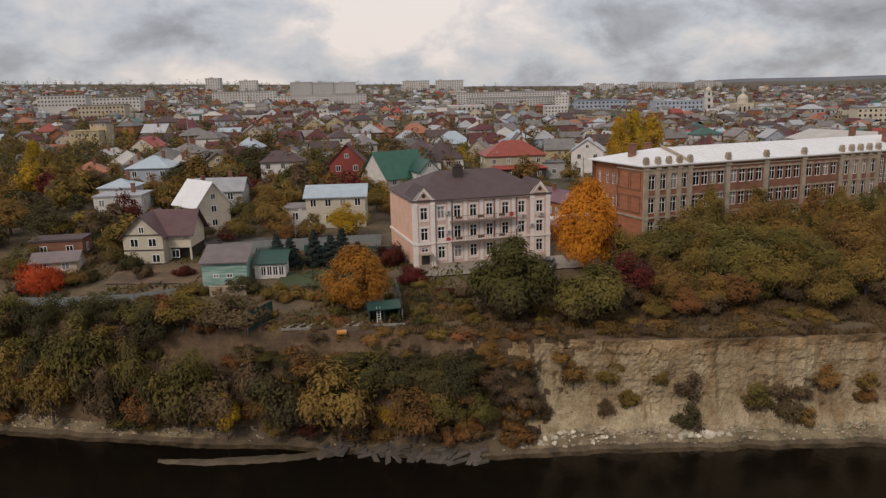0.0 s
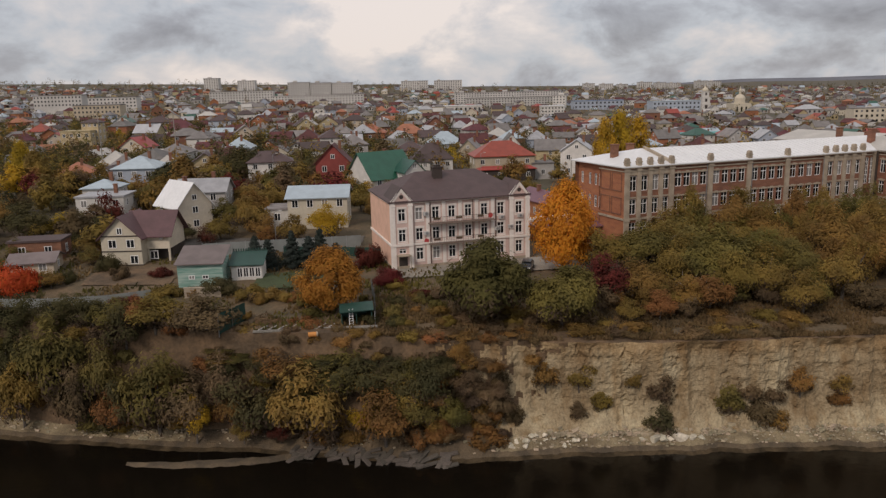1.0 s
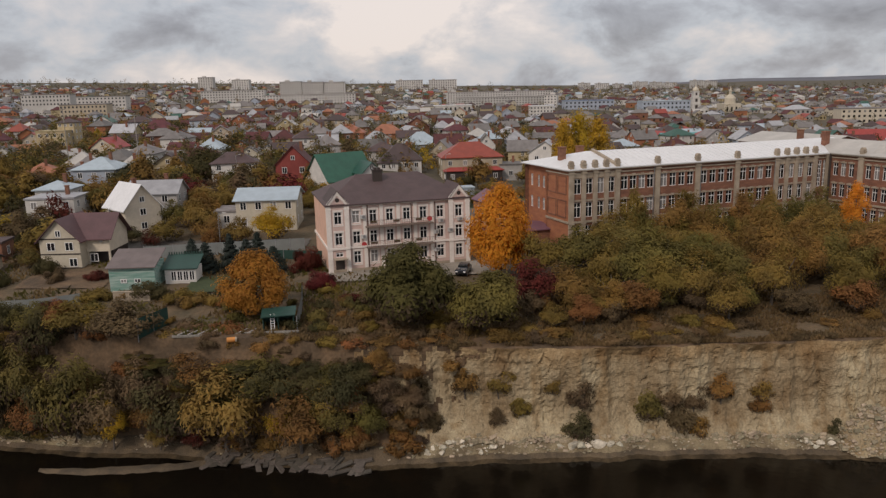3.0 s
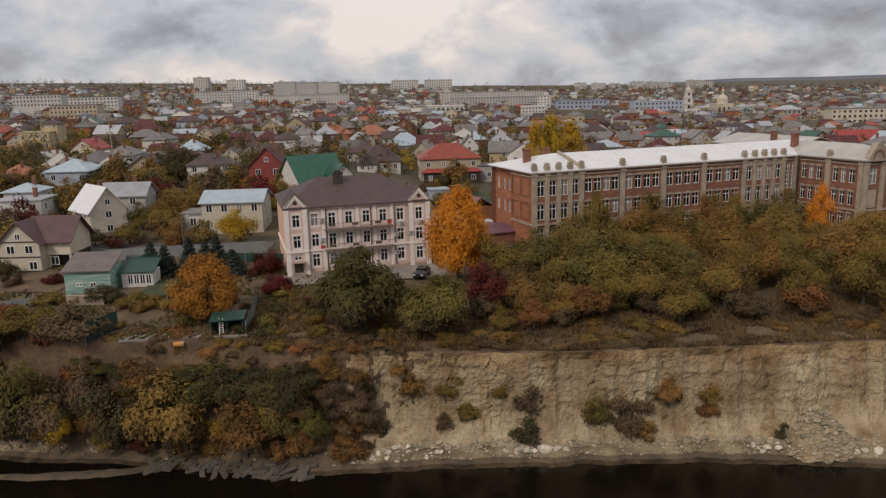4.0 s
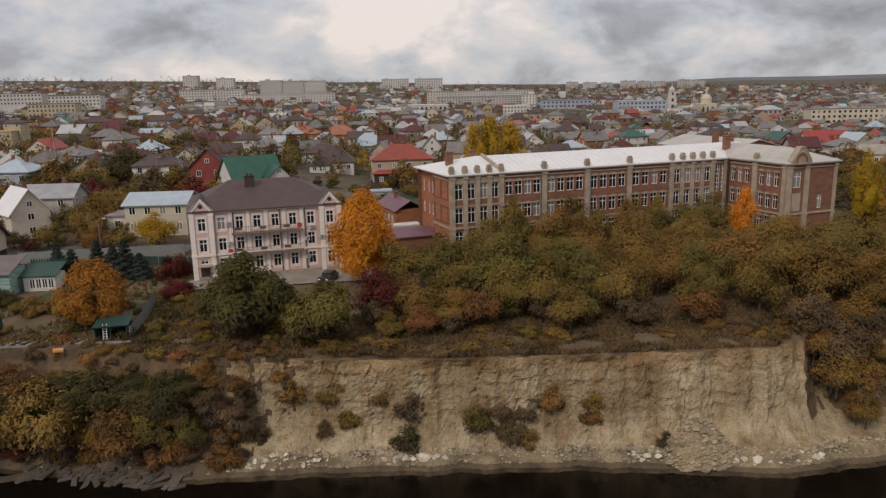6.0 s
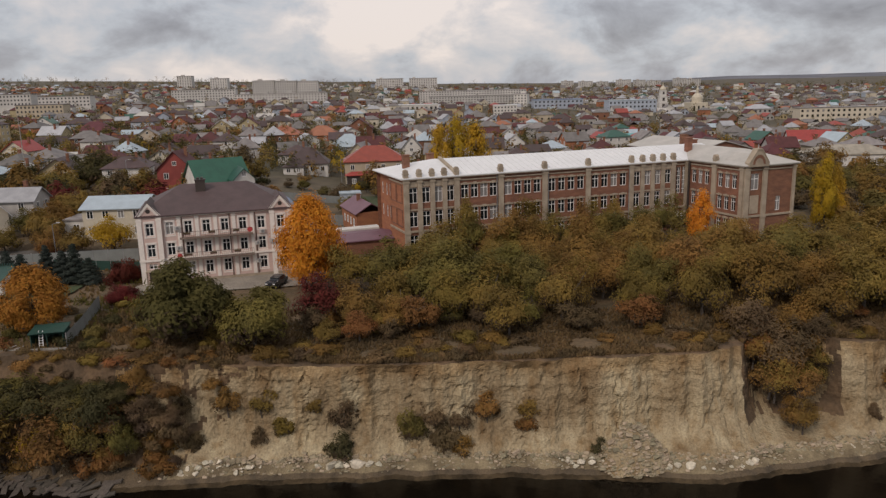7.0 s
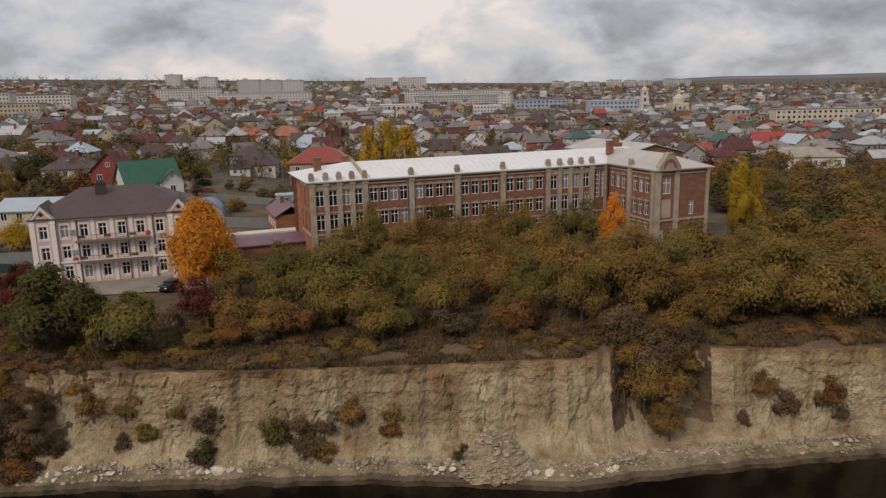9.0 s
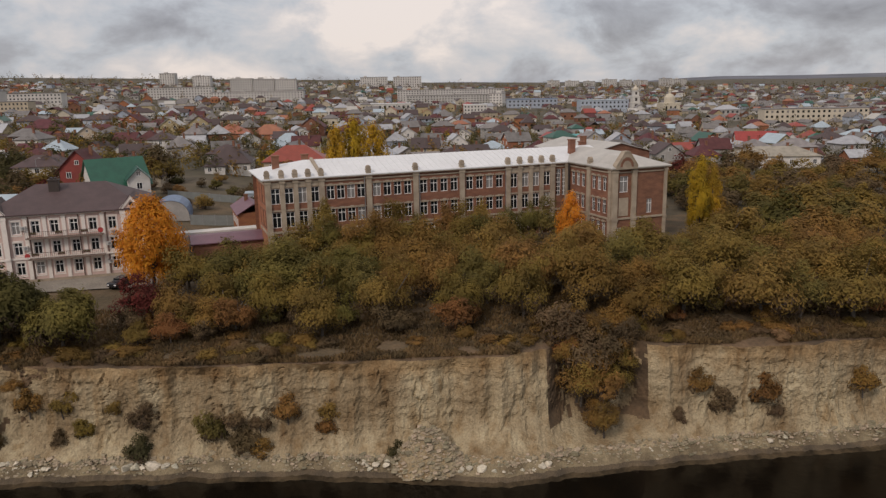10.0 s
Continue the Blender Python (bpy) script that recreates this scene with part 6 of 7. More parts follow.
for x, y, r, h, m in ((-37.5, 85.5, 3.2, 6.4, L_RUST), (-27, 83.2, 2.2, 5.6, L_YELLOW), (-6.0, 81.8, 2.4, 4.8, L_YELLOW), (-36, 90.5, 2.4, 5, L_RUST), (-16.5, 82.0, 1.6, 2.6, L_WINE), (-21, 82.2, 1.6, 3.2, L_OLIVE),
                      (-70, 92, 4, 7, L_OLIVE), (-1.2, 82.0, 2.8, 6.2, L_OLIVE), (2.4, 82.0, 2.0, 4.0, L_GREY), (6.2, 82.6, 2.2, 3.8, L_GREY), (9.4, 82.4, 1.8, 2.8, L_GREY), (5.0, 84.2, 1.7, 3.2, L_BROWN)):
    tree("dome", x, y, r, h, m, "bank tree in autumn leaf", 5200, 0.034, G2, z=bank_z(x, y))
# undergrowth between the bank trees
for k in range(95):
    x, w = rng.uniform(-74, -2), rng.random()
    if x > -26 and w > 0.6:
        continue
    sh, tp = lerp(x, SHORE) + 2.4, lerp(x, TOP) + 1.0
    y, rr = sh + (tp - sh) * w, rng.uniform(1.6, 3.0)
    tree("bush", x, y, rr, rr * rng.uniform(1.3, 1.9), rng.choice([L_GREEN, L_DARK, L_BROWN, L_TWIG_SHADE, L_OLIVE, L_RUST, L_TWIG_SHADE]), "low undergrowth on the wooded bank", 1500, 0.06, "undergrowth on the bank", z=bank_z(x, y) - 0.3, name="shrub")
# the gully in the cliff
for k in range(34):
    x, y = rng.uniform(76.5, 89.5), rng.uniform(81.5, 95)
    if y > 92 and rng.random() < 0.4:
        continue
    if y < 87.5 and not 79.8 < x < 85.6 or y < 83 and not 81 < x < 84:
        continue
    w = min(max((y - 81) / max(lerp(x, TOP) - 81, 1), 0), 1)
    rr = rng.uniform(1.5, 2.9)
    tree("dome", x, y, rr, rr * rng.uniform(1.6, 2.2), rng.choice([L_GREY, L_BROWN, L_OLIVE, L_BROWN, L_RUST, L_OLIVE]), "brown brush filling the gully", 3000, 0.04, "brush in the gully", z=1.4 + (edge_z(x) - 1.9) * w ** 1.15, name="bush")
for x, y, rr in ((79.0, 90.0, 3.2), (82.0, 88.5, 3.4), (85.0, 89.5, 3.0), (80.5, 86.5, 2.8), (83.5, 85.8, 2.8), (82.2, 83.3, 1.8), (83.8, 84.0, 1.6), (79.2, 88.4, 2.2), (86.2, 88.6, 2.2)):
    w = min(max((y - 81) / max(lerp(x, TOP) - 81, 1), 0), 1)
    tree("dome", x, y, rr, rr * 2.1, L_GREY if rr > 2.9 else L_BROWN, "brown brush filling the gully", 3600, 0.042, "brush in the gully", z=1.2 + (edge_z(x) - 2.2) * w ** 1.15, name="bush")
# tufts that cling to the cliff
for x, z, r, m in ((15.5, 7.5, 1.9, L_BROWN), (19.5, 7.3, 1.7, L_OLIVE), (25.9, 7.0, 1.3, L_OLIVE), (29.2, 6.0, 2.1, L_GREY), (22.1, 4.4, 1.7, L_OLIVE), (37.4, 4.6, 2.5, L_GREEN), (39.9, 5.6, 1.7, L_GREY), (42.8, 5.1, 1.7, L_GREY),
                   (46.0, 6.4, 2.1, L_BROWN), (50.7, 4.4, 1.7, L_RUST), (50.9, 6.0, 1.6, L_OLIVE), (28.8, 2.4, 2.2, L_DARK), (40.9, 3.0, 2.4, L_GREY), (19.4, 3.4, 1.5, L_GREY), (6.0, 9.6, 2.0, L_BROWN), (10.0, 7.0, 1.5, L_GREY), (59.0, 1.8, 1.6, L_DARK),
                   (95.4, 7.3, 2.0, L_BROWN), (102.9, 6.4, 2.6, L_RUST), (98.2, 5.0, 2.3, L_GREY), (104.6, 4.0, 1.5, L_GREY), (116, 6.8, 2.2, L_BROWN), (92.6, 3.5, 1.4, L_GREY), (3.4, 5.6, 2.4, L_GREY), (7.7, 3.0, 2.6, L_BROWN), (6.0, 5.0, 2.2, L_GREY), (11.5, 3.0, 1.6, L_GREY), (43, 2.2, 1.7, L_BROWN)):
    sh, tp = lerp(x, SHORE) + 2.8, lerp(x, TOP)
    w = (z - 1.35) / 10.4
    fy = 0.62 * (1 - (1 - min(w / 0.34, 1)) ** 1.7) + 0.38 * max(w, 0) ** 1.2
    tree("dome", x, sh + (tp - sh) * fy + 0.1, r * 0.9, r * 1.9, m, "small dry bush clinging to the cliff", 2160, 0.062, G4, z=z - r * 0.8, name="bush")


for k in range(34):
    x, w = rng.uniform(-1, 11.5), rng.random()
    y = lerp(x, SHORE) + 2.6 + (lerp(x, TOP) - lerp(x, SHORE) - 3.0) * w
    rr = rng.uniform(1.0, 2.1)
    if x > 9 and w > 0.45:
        continue
    tree("bush", x, y - 0.5, rr, rr * rng.uniform(1.2, 1.9), rng.choice([L_GREY, L_GREY, L_BROWN, L_TWIG_SHADE, L_RUST, L_GRASS]), "dry brown brush on the slope", 1500, 0.06, "dry brush on the slope", z=bank_z(x, y) - 0.4, name="shrub")


def dry_tree(x, y, s):
    b = MB()
    r = random.Random(3)
    for k in range(26):
        w, e = r.uniform(0, 6.28), r.uniform(0.1, 0.9)
        p = Vector((0, 0, 0.6))
        d = Vector((math.cos(w) * math.cos(e), math.sin(w) * math.cos(e), math.sin(e)))
        q = p + d * r.uniform(1.0, 2.4)
        b.tube(p, q, 0.06, 0.03, 5)
        b.tube(q, q + (d + Vector((r.uniform(-0.6, 0.6), r.uniform(-0.6, 0.6), r.uniform(-0.2, 0.5)))) * 0.9, 0.03, 0.01, 5)
    b.tube((0, 0, -0.3), (0, 0, 0.7), 0.12, 0.08, 7)
    ob = thing("dead_tree", pose(x, y, ground(x, y)), "bleached leafless fallen tree", "tree", data=b.mesh("dead_tree", DEADWOOD))
    ob.scale = (s, s, s)


dry_tree(37.2, 97.4, 1.3)


# ---- the rest of the town ----
def town():
    rng = random.Random(21)
    walls = [P_LIGHT, P_GREY, P_BEIGE, P_LIGHT, P_CREAM, P_ORBRICK, P_GREY, P_BRICK, P_BLUE, P_YELL]
    roofs = [R_SLATE, R_SLATE, R_SLATE, R_ZINC, R_BROWN, R_MAROON, R_SLATE, R_ZINC, R_TERRA, R_MAROON, R_GREEN, R_PALE, R_BROWN, R_SLATE, R_BROWN, R_SLATE, R_MAROON, R_BROWN, R_BROWN, R_SLATE, R_ZINC, R_SLATE, R_BROWN, R_RED, R_MAROON, R_SLATE, R_WORN]
    words = {"brown_metal_tile": "brown", "maroon_metal_roof": "maroon", "red_metal_roof": "red", "green_metal_roof": "green", "blue_metal_roof": "blue", "grey_slate_roof": "grey slate",
             "zinc_roof": "zinc", "worn_grey_sheet_roof": "worn grey", "orange_tile_roof": "terracotta", "pale_blue_metal_roof": "pale metal"}
    taken = [(o.location.x, o.location.y + 5, 10.0) for o in scene.objects if o.parent is None and o.get("category") == "house"]
    taken += [(o.location.x + dx, o.location.y + 6, 16.0) for o in scene.objects if o.get("group") == "large blocks of the town" for dx in (-50, -25, 0, 25, 50) if o.location.y < 1000]
    taken += [(256, 716, 14), (288, 712, 16), (84, 326, 9), (94, 330, 9)]
    kinds = []
    for k, (w, d, h, rise, roof, cols, st) in enumerate([(8, 9, 3.2, 2.6, "gable", 2, 1), (10, 8, 3.2, 2.6, "side", 3, 1), (11, 10, 3.4, 2.8, "hip", 3, 1), (9, 10, 5.8, 3.2, "gable", 2, 2), (12, 9, 5.8, 2.8, "hip", 3, 2),
                                                         (7, 8, 2.8, 2.2, "gable", 2, 1), (13, 8, 3.0, 2.2, "side", 3, 1), (9, 9, 4.0, 3.8, "hip", 2, 1)]):
        pr = house(0, 150 + 0.01 * k, 0, w, d, h, rise, roof, P_LIGHT, R_SLATE, "town house", cols=cols, storeys=st, side=1, attic=st < 3)
        pr.location.z = 0
        kinds.append((pr, w, d, h, rise, roof))
    far, n_near, near, spots = MB(), 0, [], []
    for k in range(26000):
        y = 182 + (1500 - 182) * rng.random() ** 0.8
        q = rng.uniform(-0.72, 0.80)
        x = q * y + 32
        gap = 6.6 if y < 420 else 7.6
        if y > 900 and rng.random() < 0.55:
            continue
        if -16 < x < 62 and y < 250 or x > 30 and y < 206:
            continue
        if x > 95 and y < 238 + 0.1 * (x - 95):
            continue
        if -140 < x < -92 and y < 300 and rng.random() < 0.8:
            continue
        if any(abs(x - a) < gap + r * 0.75 and (x - a) ** 2 + (y - b) ** 2 < (gap * 0.75 + r) ** 2 for a, b, r in spots + taken if abs(y - b) < 60):
            continue
        spots.append((x, y, 5.0))
        if len(spots) > 1900:
            break
    spots.sort(key=lambda s: s[1])
    pal = walls + roofs
    for x, y, _ in spots:
        kd = rng.choice(kinds)
        rm, wm2 = rng.choice(roofs), rng.choice(walls)
        rot = rng.choice((0, 90, 0, -90)) + rng.uniform(-14, 14) + 8
        if n_near < 190:
            n_near += 1
            ob = copy_thing(kd[0], pose(x, y, ground(x, y) - 0.1, 0, 0, rot))
            for c in ob.children:
                if c.name.startswith("roof"):
                    paint(c, rm)
                elif c.name.startswith("wall"):
                    paint(c, wm2)
            tagged(ob, "%s house with %s roof among gardens" % ("two-storey" if kd[3] > 5 else "low", words[rm.name]), "house", "houses of the town")
        else:
            pr, w, d, h, rise, roof = kd
            k = rng.uniform(0.68, 0.98)
            w, d, h, rise = w * k, d * k, h * (k + 1) / 2, rise * k
            m = pose(x, y, ground(x, y) - 0.1, 0, 0, rot)
            piece = []
            wi, ri = walls.index(wm2), len(walls) + roofs.index(rm)
            b = body(w, d, h, rise if roof == "gable" else 0)
            piece.append((b, wi))
            if roof == "gable":
                r = gable_roof(-w / 2, 0, w / 2, d, h, rise, 0.4)
            elif roof == "side":
                r = gable_roof(0, -w / 2, d, w / 2, h, rise, 0.4)
                r.v = [(-v[1], v[0], v[2]) for v in r.v]
            else:
                r = hip_roof(-w / 2, 0, w / 2, d, h, rise, 0.4, inset=min(w, d) / 2)
            piece.append((r, ri))
            g = MB()
            for s in (-0.3, 0.15):
                g.box(w * s, -0.06, h * 0.35, w * s + 1.3, -0.005, h * 0.35 + 1.4)
            piece.append((g, len(pal)))
            for b, mi in piece:
                o = len(far.v)
                far.v += [tuple(m @ Vector(v)) for v in b.v]
                far.f += [tuple(o + i for i in f) for f in b.f]
                far.m += [mi] * len(b.f)
    tagged(new("distant_houses", far.mesh("distant_houses", *pal, GLASS)), "small houses of the far town, many roof colours", "houses", kind="stuff")
    for pr, *_ in kinds:
        for o in list(pr.children_recursive):
            bpy.data.objects.remove(o)
        bpy.data.objects.remove(pr)
    # trees between the houses
    near_m = [L_OLIVE, L_GREEN, L_BROWN, L_GREY, L_DARK, L_OLIVE, L_BROWN, L_OLIVE, L_GREY, L_YELLOW, L_BROWN, L_GREY, L_BROWN, L_OLIVE, L_WINE]
    count = 0
    for k in range(3500):
        y = rng.uniform(128, 215) if k < 1600 else rng.uniform(138, 330)
        x = rng.uniform(-0.7, 0.78) * y + 25
        if count < 85:
            x = rng.uniform(-150, -62)
        elif count < 135:
            x, y = rng.uniform(-64, -10), rng.uniform(140, 215)
        if y < 140 and x > -47:
            continue
        if y < 200 and -12 < x < 112:
            continue
        if y < 160 and x > -12:
            continue
        if any((x - a) ** 2 + (y - b) ** 2 < (r + 1.5) ** 2 for a, b, r in spots[:420]) or any((x - a) ** 2 + (y - b) ** 2 < (r - 1.5) ** 2 for a, b, r in taken):
            continue
        r = rng.uniform(2.2, 4.8)
        tree(rng.choice(["dome", "dome", "bush", "tall"]), x, y, r, r * rng.uniform(1.5, 2.3), rng.choice(near_m), "garden tree between the houses in autumn leaf", 1100, 0.075, G3, variants=5, name="garden_tree")
        count += 1
        if count > 205:
            break
    # farther woods
    nrng = np.random.default_rng(4)
    mats = [L_OLIVE, L_GREEN, L_BROWN, L_GREY, L_DARK, L_YELLOW, L_RUST]
    clouds = MB()
    tops = 0
    for k in range(6800):
        y = 215 + 1500 * rng.random() ** 1.7
        x = rng.uniform(-0.72, 0.8) * y + 30
        if k < 800:
            y = 200 + 230 * rng.random()
            x = rng.uniform(-0.66, -0.16) * y
        if -16 < x < 62 and y < 225 or x > 95 and y < 250:
            continue
        r = rng.uniform(1.6, 3.6) * (1 + 0.9 * smooth(500, 1500, y))
        z = ground(x, y)
        k0 = len(clouds.m)
        n = 18 if y < 500 else 6
        h = r * (1.2 if rng.random() < 0.85 else 2.2)
        for j in range(3):
            leaf_cloud(clouds, nrng, (x + rng.uniform(-0.6, 0.6) * r, y + rng.uniform(-0.5, 0.5) * r, z + h * (0.4 + 0.3 * j)), r * (0.8 - 0.12 * j), n // 3 * 4, r * 0.2, 0.9, 0.4, (x, y, z))
        mi = rng.choices(range(len(mats)), [5, 8, 3, 5, 9, 0.6, 0.3])[0]
        clouds.m[k0:] = [mi] * (len(clouds.m) - k0)
    tagged(new("distant_trees", clouds.mesh("distant_trees", *mats)), "autumn trees of the far town", "trees", kind="stuff")


town()


# ---- shore stones, slabs, grass ----
def stone_mesh(seed):
    """An angular broken block."""
    r = random.Random(seed)
    bm = bmesh.new()
    for k in range(15):
        d = Vector((r.gauss(0, 1), r.gauss(0, 1), r.gauss(0, 1))).normalized() * r.uniform(0.75, 1.1)
        bm.verts.new((d.x, d.y * 0.78, d.z * 0.66))
    hull = bmesh.ops.convex_hull(bm, input=bm.verts[:])
    bmesh.ops.delete(bm, geom=[q for q in hull["geom_interior"] if isinstance(q, bmesh.types.BMVert)], context="VERTS")
    bmesh.ops.bevel(bm, geom=bm.edges[:], offset=0.07, segments=1, affect="EDGES")
    me = bpy.data.meshes.new("boulder")
    bm.to_mesh(me)
    bm.free()
    me.materials.append(M_ROCK)
    return me


STONES = [stone_mesh(s) for s in range(9)]
rng = random.Random(9)


def boulder(x, y, z, r):
    ob = thing("boulder", pose(x, y, z, rng.uniform(-20, 20), rng.uniform(-20, 20), rng.uniform(0, 360)), "pale limestone boulder on the shingle", "boulder", "boulders on the shore", data=rng.choice(STONES))
    ob.scale = (r, r, r)


def beach_z(x, y):
    sh = lerp(x, SHORE)
    return max(0.05, 1.35 * min((y - sh) / 2.8, 1) ** 1.25)


for x, r in ((27.9, 0.95), (28.9, 0.7), (30.9, 1.2), (29.7, 0.6), (32.2, 0.7), (26.4, 0.55), (33.3, 0.55), (56.5, 0.7), (57.6, 0.6), (67.0, 0.6), (68.4, 0.75), (55.4, 0.45)):
    boulder(x, lerp(x, SHORE) + 1.9, beach_z(x, lerp(x, SHORE) + 1.9) + r * 0.25, r)
for k in range(190):
    x = rng.choice((rng.uniform(12, 118), rng.uniform(60, 76), rng.uniform(54, 66), rng.uniform(10, 20)))
    y = lerp(x, SHORE) + 1.5 + rng.uniform(0.0, 2.2)
    boulder(x, y, beach_z(x, y) + 0.05, 0.14 + 0.5 * rng.random() ** 3)


def pebbles():
    mb = MB()
    r = random.Random(2)
    for k in range(4000):
        x = r.uniform(-60, 122)
        if -28 < x < 8 and r.random() < 0.85:
            continue
        y = lerp(x, SHORE) + 3.4 - 2.2 * r.random() ** 2 + 0.5 * nz(x * 0.4, 2.0)
        s = r.uniform(0.04, 0.2) * (0.6 + r.random())
        z = beach_z(x, max(y, lerp(x, SHORE) + 0.05)) - 0.02
        mb.tube((x - s * r.uniform(0.3, 1), y, z + s * 0.3), (x + s, y + r.uniform(-s, s), z + s * 0.35), s * 0.7, s * 0.5, 5)
    tagged(new("pebbles", mb.mesh("pebbles", M_PEBBLE)), "pale limestone pebbles and rubble on the beach", "pebbles", kind="stuff")


pebbles()


def fallen_rubble():
    """Broken stones banked up along the foot of the cliff."""
    mb = MB()
    r = random.Random(8)
    for k in range(2600):
        x = r.uniform(14, 122)
        u = r.random() ** 1.6
        if nz(x * 0.22, 4.0) < -0.1 and r.random() < 0.6:
            continue
        y = lerp(x, SHORE) + 2.5 + 1.3 * u + 0.9 * nz(x * 0.16, 1.2)
        s = r.uniform(0.07, 0.2) + 0.3 * r.random() ** 6
        z = beach_z(x, y) + 0.55 * u * r.random()
        mb.tube((x - s * r.uniform(0.5, 1), y, z), (x + s * r.uniform(0.4, 1), y + r.uniform(-s, s), z + s * r.uniform(0.1, 0.8)), s * r.uniform(0.6, 0.9), s * r.uniform(0.3, 0.7), r.choice((4, 5)))
    tagged(new("fallen_rubble", mb.mesh("fallen_rubble", M_PEBBLE)), "broken limestone rubble along the foot of the cliff", "rubble", kind="stuff")


fallen_rubble()


def rubble_heap():
    """The fan of fallen rubble at the foot of the cliff: a cone strewn with broken stones."""
    mb = MB()
    n, r = 44, random.Random(12)
    g = {}

    def at(w, k):
        rad = 4.6 * (1 - k) ** 0.85 + 0.1
        x, y = 62.4 + rad * math.cos(w), 80.7 - rad * math.sin(w) * 0.75
        return (x + 0.35 * nz(x, y, 1.0), y + 0.35 * nz(x, y, 8.0), 0.35 + 5.4 * k + 0.4 * nz(x * 1.1, y * 1.1, k * 3) * (1 - k * 0.5))
    for i in range(n + 1):
        for j in range(17):
            g[i, j] = at(math.pi * i / n, j / 16)
    for i in range(n):
        for j in range(16):
            mb.poly([g[i + 1, j], g[i, j], g[i, j + 1], g[i + 1, j + 1]])
    for k in range(700):
        x, y, z = at(math.pi * r.random(), r.random() ** 1.5 * 0.92)
        q = 0.06 + 0.11 * r.random() + 0.25 * r.random() ** 6
        mb.tube((x - q, y - q * 0.4, z), (x + q * 0.8, y - q * r.random(), z + q * r.uniform(-0.3, 0.8)), q * r.uniform(0.6, 0.9), q * r.uniform(0.3, 0.7), 5, 1)
    tagged(new("rubble_heap", mb.mesh("rubble_heap", M_CLIFF, M_PEBBLE)), "fan of fallen limestone rubble against the cliff", "rubble", kind="stuff")


rubble_heap()

slab_me = []
for w, d in ((0.9, 0.36), (1.2, 0.30), (0.7, 0.42), (1.4, 0.32)):
    b = MB()
    b.box(-w, -d, -0.08, w * 0.94, d * 0.92, 0.08, top=0.98)
    slab_me.append(b.mesh("concrete_slab", M_SLAB))
for k in range(58):
    x = -14.5 + 18.5 * rng.random()
    off = rng.uniform(-0.9, 1.4)
    y = lerp(x, SHORE) + off
    # they slide into the river side by side, some lie along the shore
    turn = rng.uniform(50, 130) if rng.random() < 0.5 else rng.uniform(-25, 25)
    thing("concrete_slab", pose(x, y, 0.06 + 0.22 * max(off + 0.9, 0), rng.uniform(-6, 16), rng.uniform(-16, 2), turn),
          "broken grey concrete slab at the water's edge", "slab", "broken slabs on the shore", data=rng.choice(slab_me))


def gravel_spit():
    """A low bar of shingle off the shore, with a shallow inlet behind it."""
    mb = MB()
    xs = [-34 + 0.45 * i for i in range(50)]
    g = []
    for x in xs:
        u = (x + 34) / 22.0
        mid = 79.2 + 1.5 * u ** 2 - 0.7 * math.sin(math.pi * u) + 0.35 * nz(x * 0.3, 2.0)
        half = 1.45 * math.sin(math.pi * min(0.08 + 0.8 * u, 1)) ** 0.6 + 0.3 * nz(x * 0.9, 7.0) + 0.12 * nz(x * 2.4, 3.0)
        g.append([(x, mid + half * v, -0.25 + (0.44 + 0.10 * nz(x * 1.2, v * 2.0)) * (1 - v * v)) for v in (-1.6, -1.2, -0.9, -0.6, -0.2, 0.2, 0.6, 0.9, 1.2, 1.6)])
    for a, b in zip(g, g[1:]):
        for i in range(9):
            mb.poly([a[i], b[i], b[i + 1], a[i + 1]])
    tagged(new("gravel_spit", mb.mesh("gravel_spit", M_BAR)), "low bar of brown shingle off the shore", "gravel bar", kind="structure")


gravel_spit()


def dry_grass():
    r = np.random.default_rng(8)
    n = 46000
    mb = MB()
    x = r.uniform(-6, 128, n)
    k = r.random(n) ** 1.4
    for i in range(n):
        xi = float(x[i])
        t = lerp(xi, TOP)
        yi = t + 0.2 + float(k[i]) * 16
        if nz(xi * 0.18, yi * 0.25, 3.0) < -0.3:
            continue
        z = ground(xi, yi) - 0.05
        h = 0.18 + 0.4 * float(r.random())
        a = float(r.random()) * 6.28
        dx, dy = math.cos(a) * 0.12, math.sin(a) * 0.12
        lx, ly = float(r.normal()) * 0.14, float(r.normal()) * 0.14
        mb.poly([(xi - dx, yi - dy, z), (xi + dx, yi + dy, z), (xi + dx * 0.6 + lx, yi + dy * 0.6 + ly, z + h), (xi - dx * 0.7 + lx, yi - dy * 0.7 + ly, z + h * 0.85)], 1 if nz(xi * 0.3, yi * 0.5, 8.0) > 0.15 else 0)
    tagged(new("dry_grass", mb.mesh("dry_grass", L_GRASS, L_GREY)), "dry brown grass along the cliff top", "grass", kind="stuff")


dry_grass()


def lamp_post(x, y, h):
    root = thing("street_lamp", pose(x, y, ground(x, y)), "grey steel street lamp with one arm", "street lamp", "street lamps")
    q = MB()
    q.tube((0, 0, -0.3), (0, 0, h), 0.09, 0.06, 8)
    q.tube((0, 0, h), (0.9, 0, h + 0.3), 0.05, 0.04, 6)
    part("pole", q.mesh("pole", STEEL), root)
    q = MB()
    q.box(0.8, -0.12, h + 0.22, 1.4, 0.12, h + 0.36)
    part("lamp_head", q.mesh("lamp_head", ACBOX), root)


lamp_post(-26.5, 130, 6)
lamp_post(14.5, 205, 9)
lamp_post(-42.0, 200, 8)


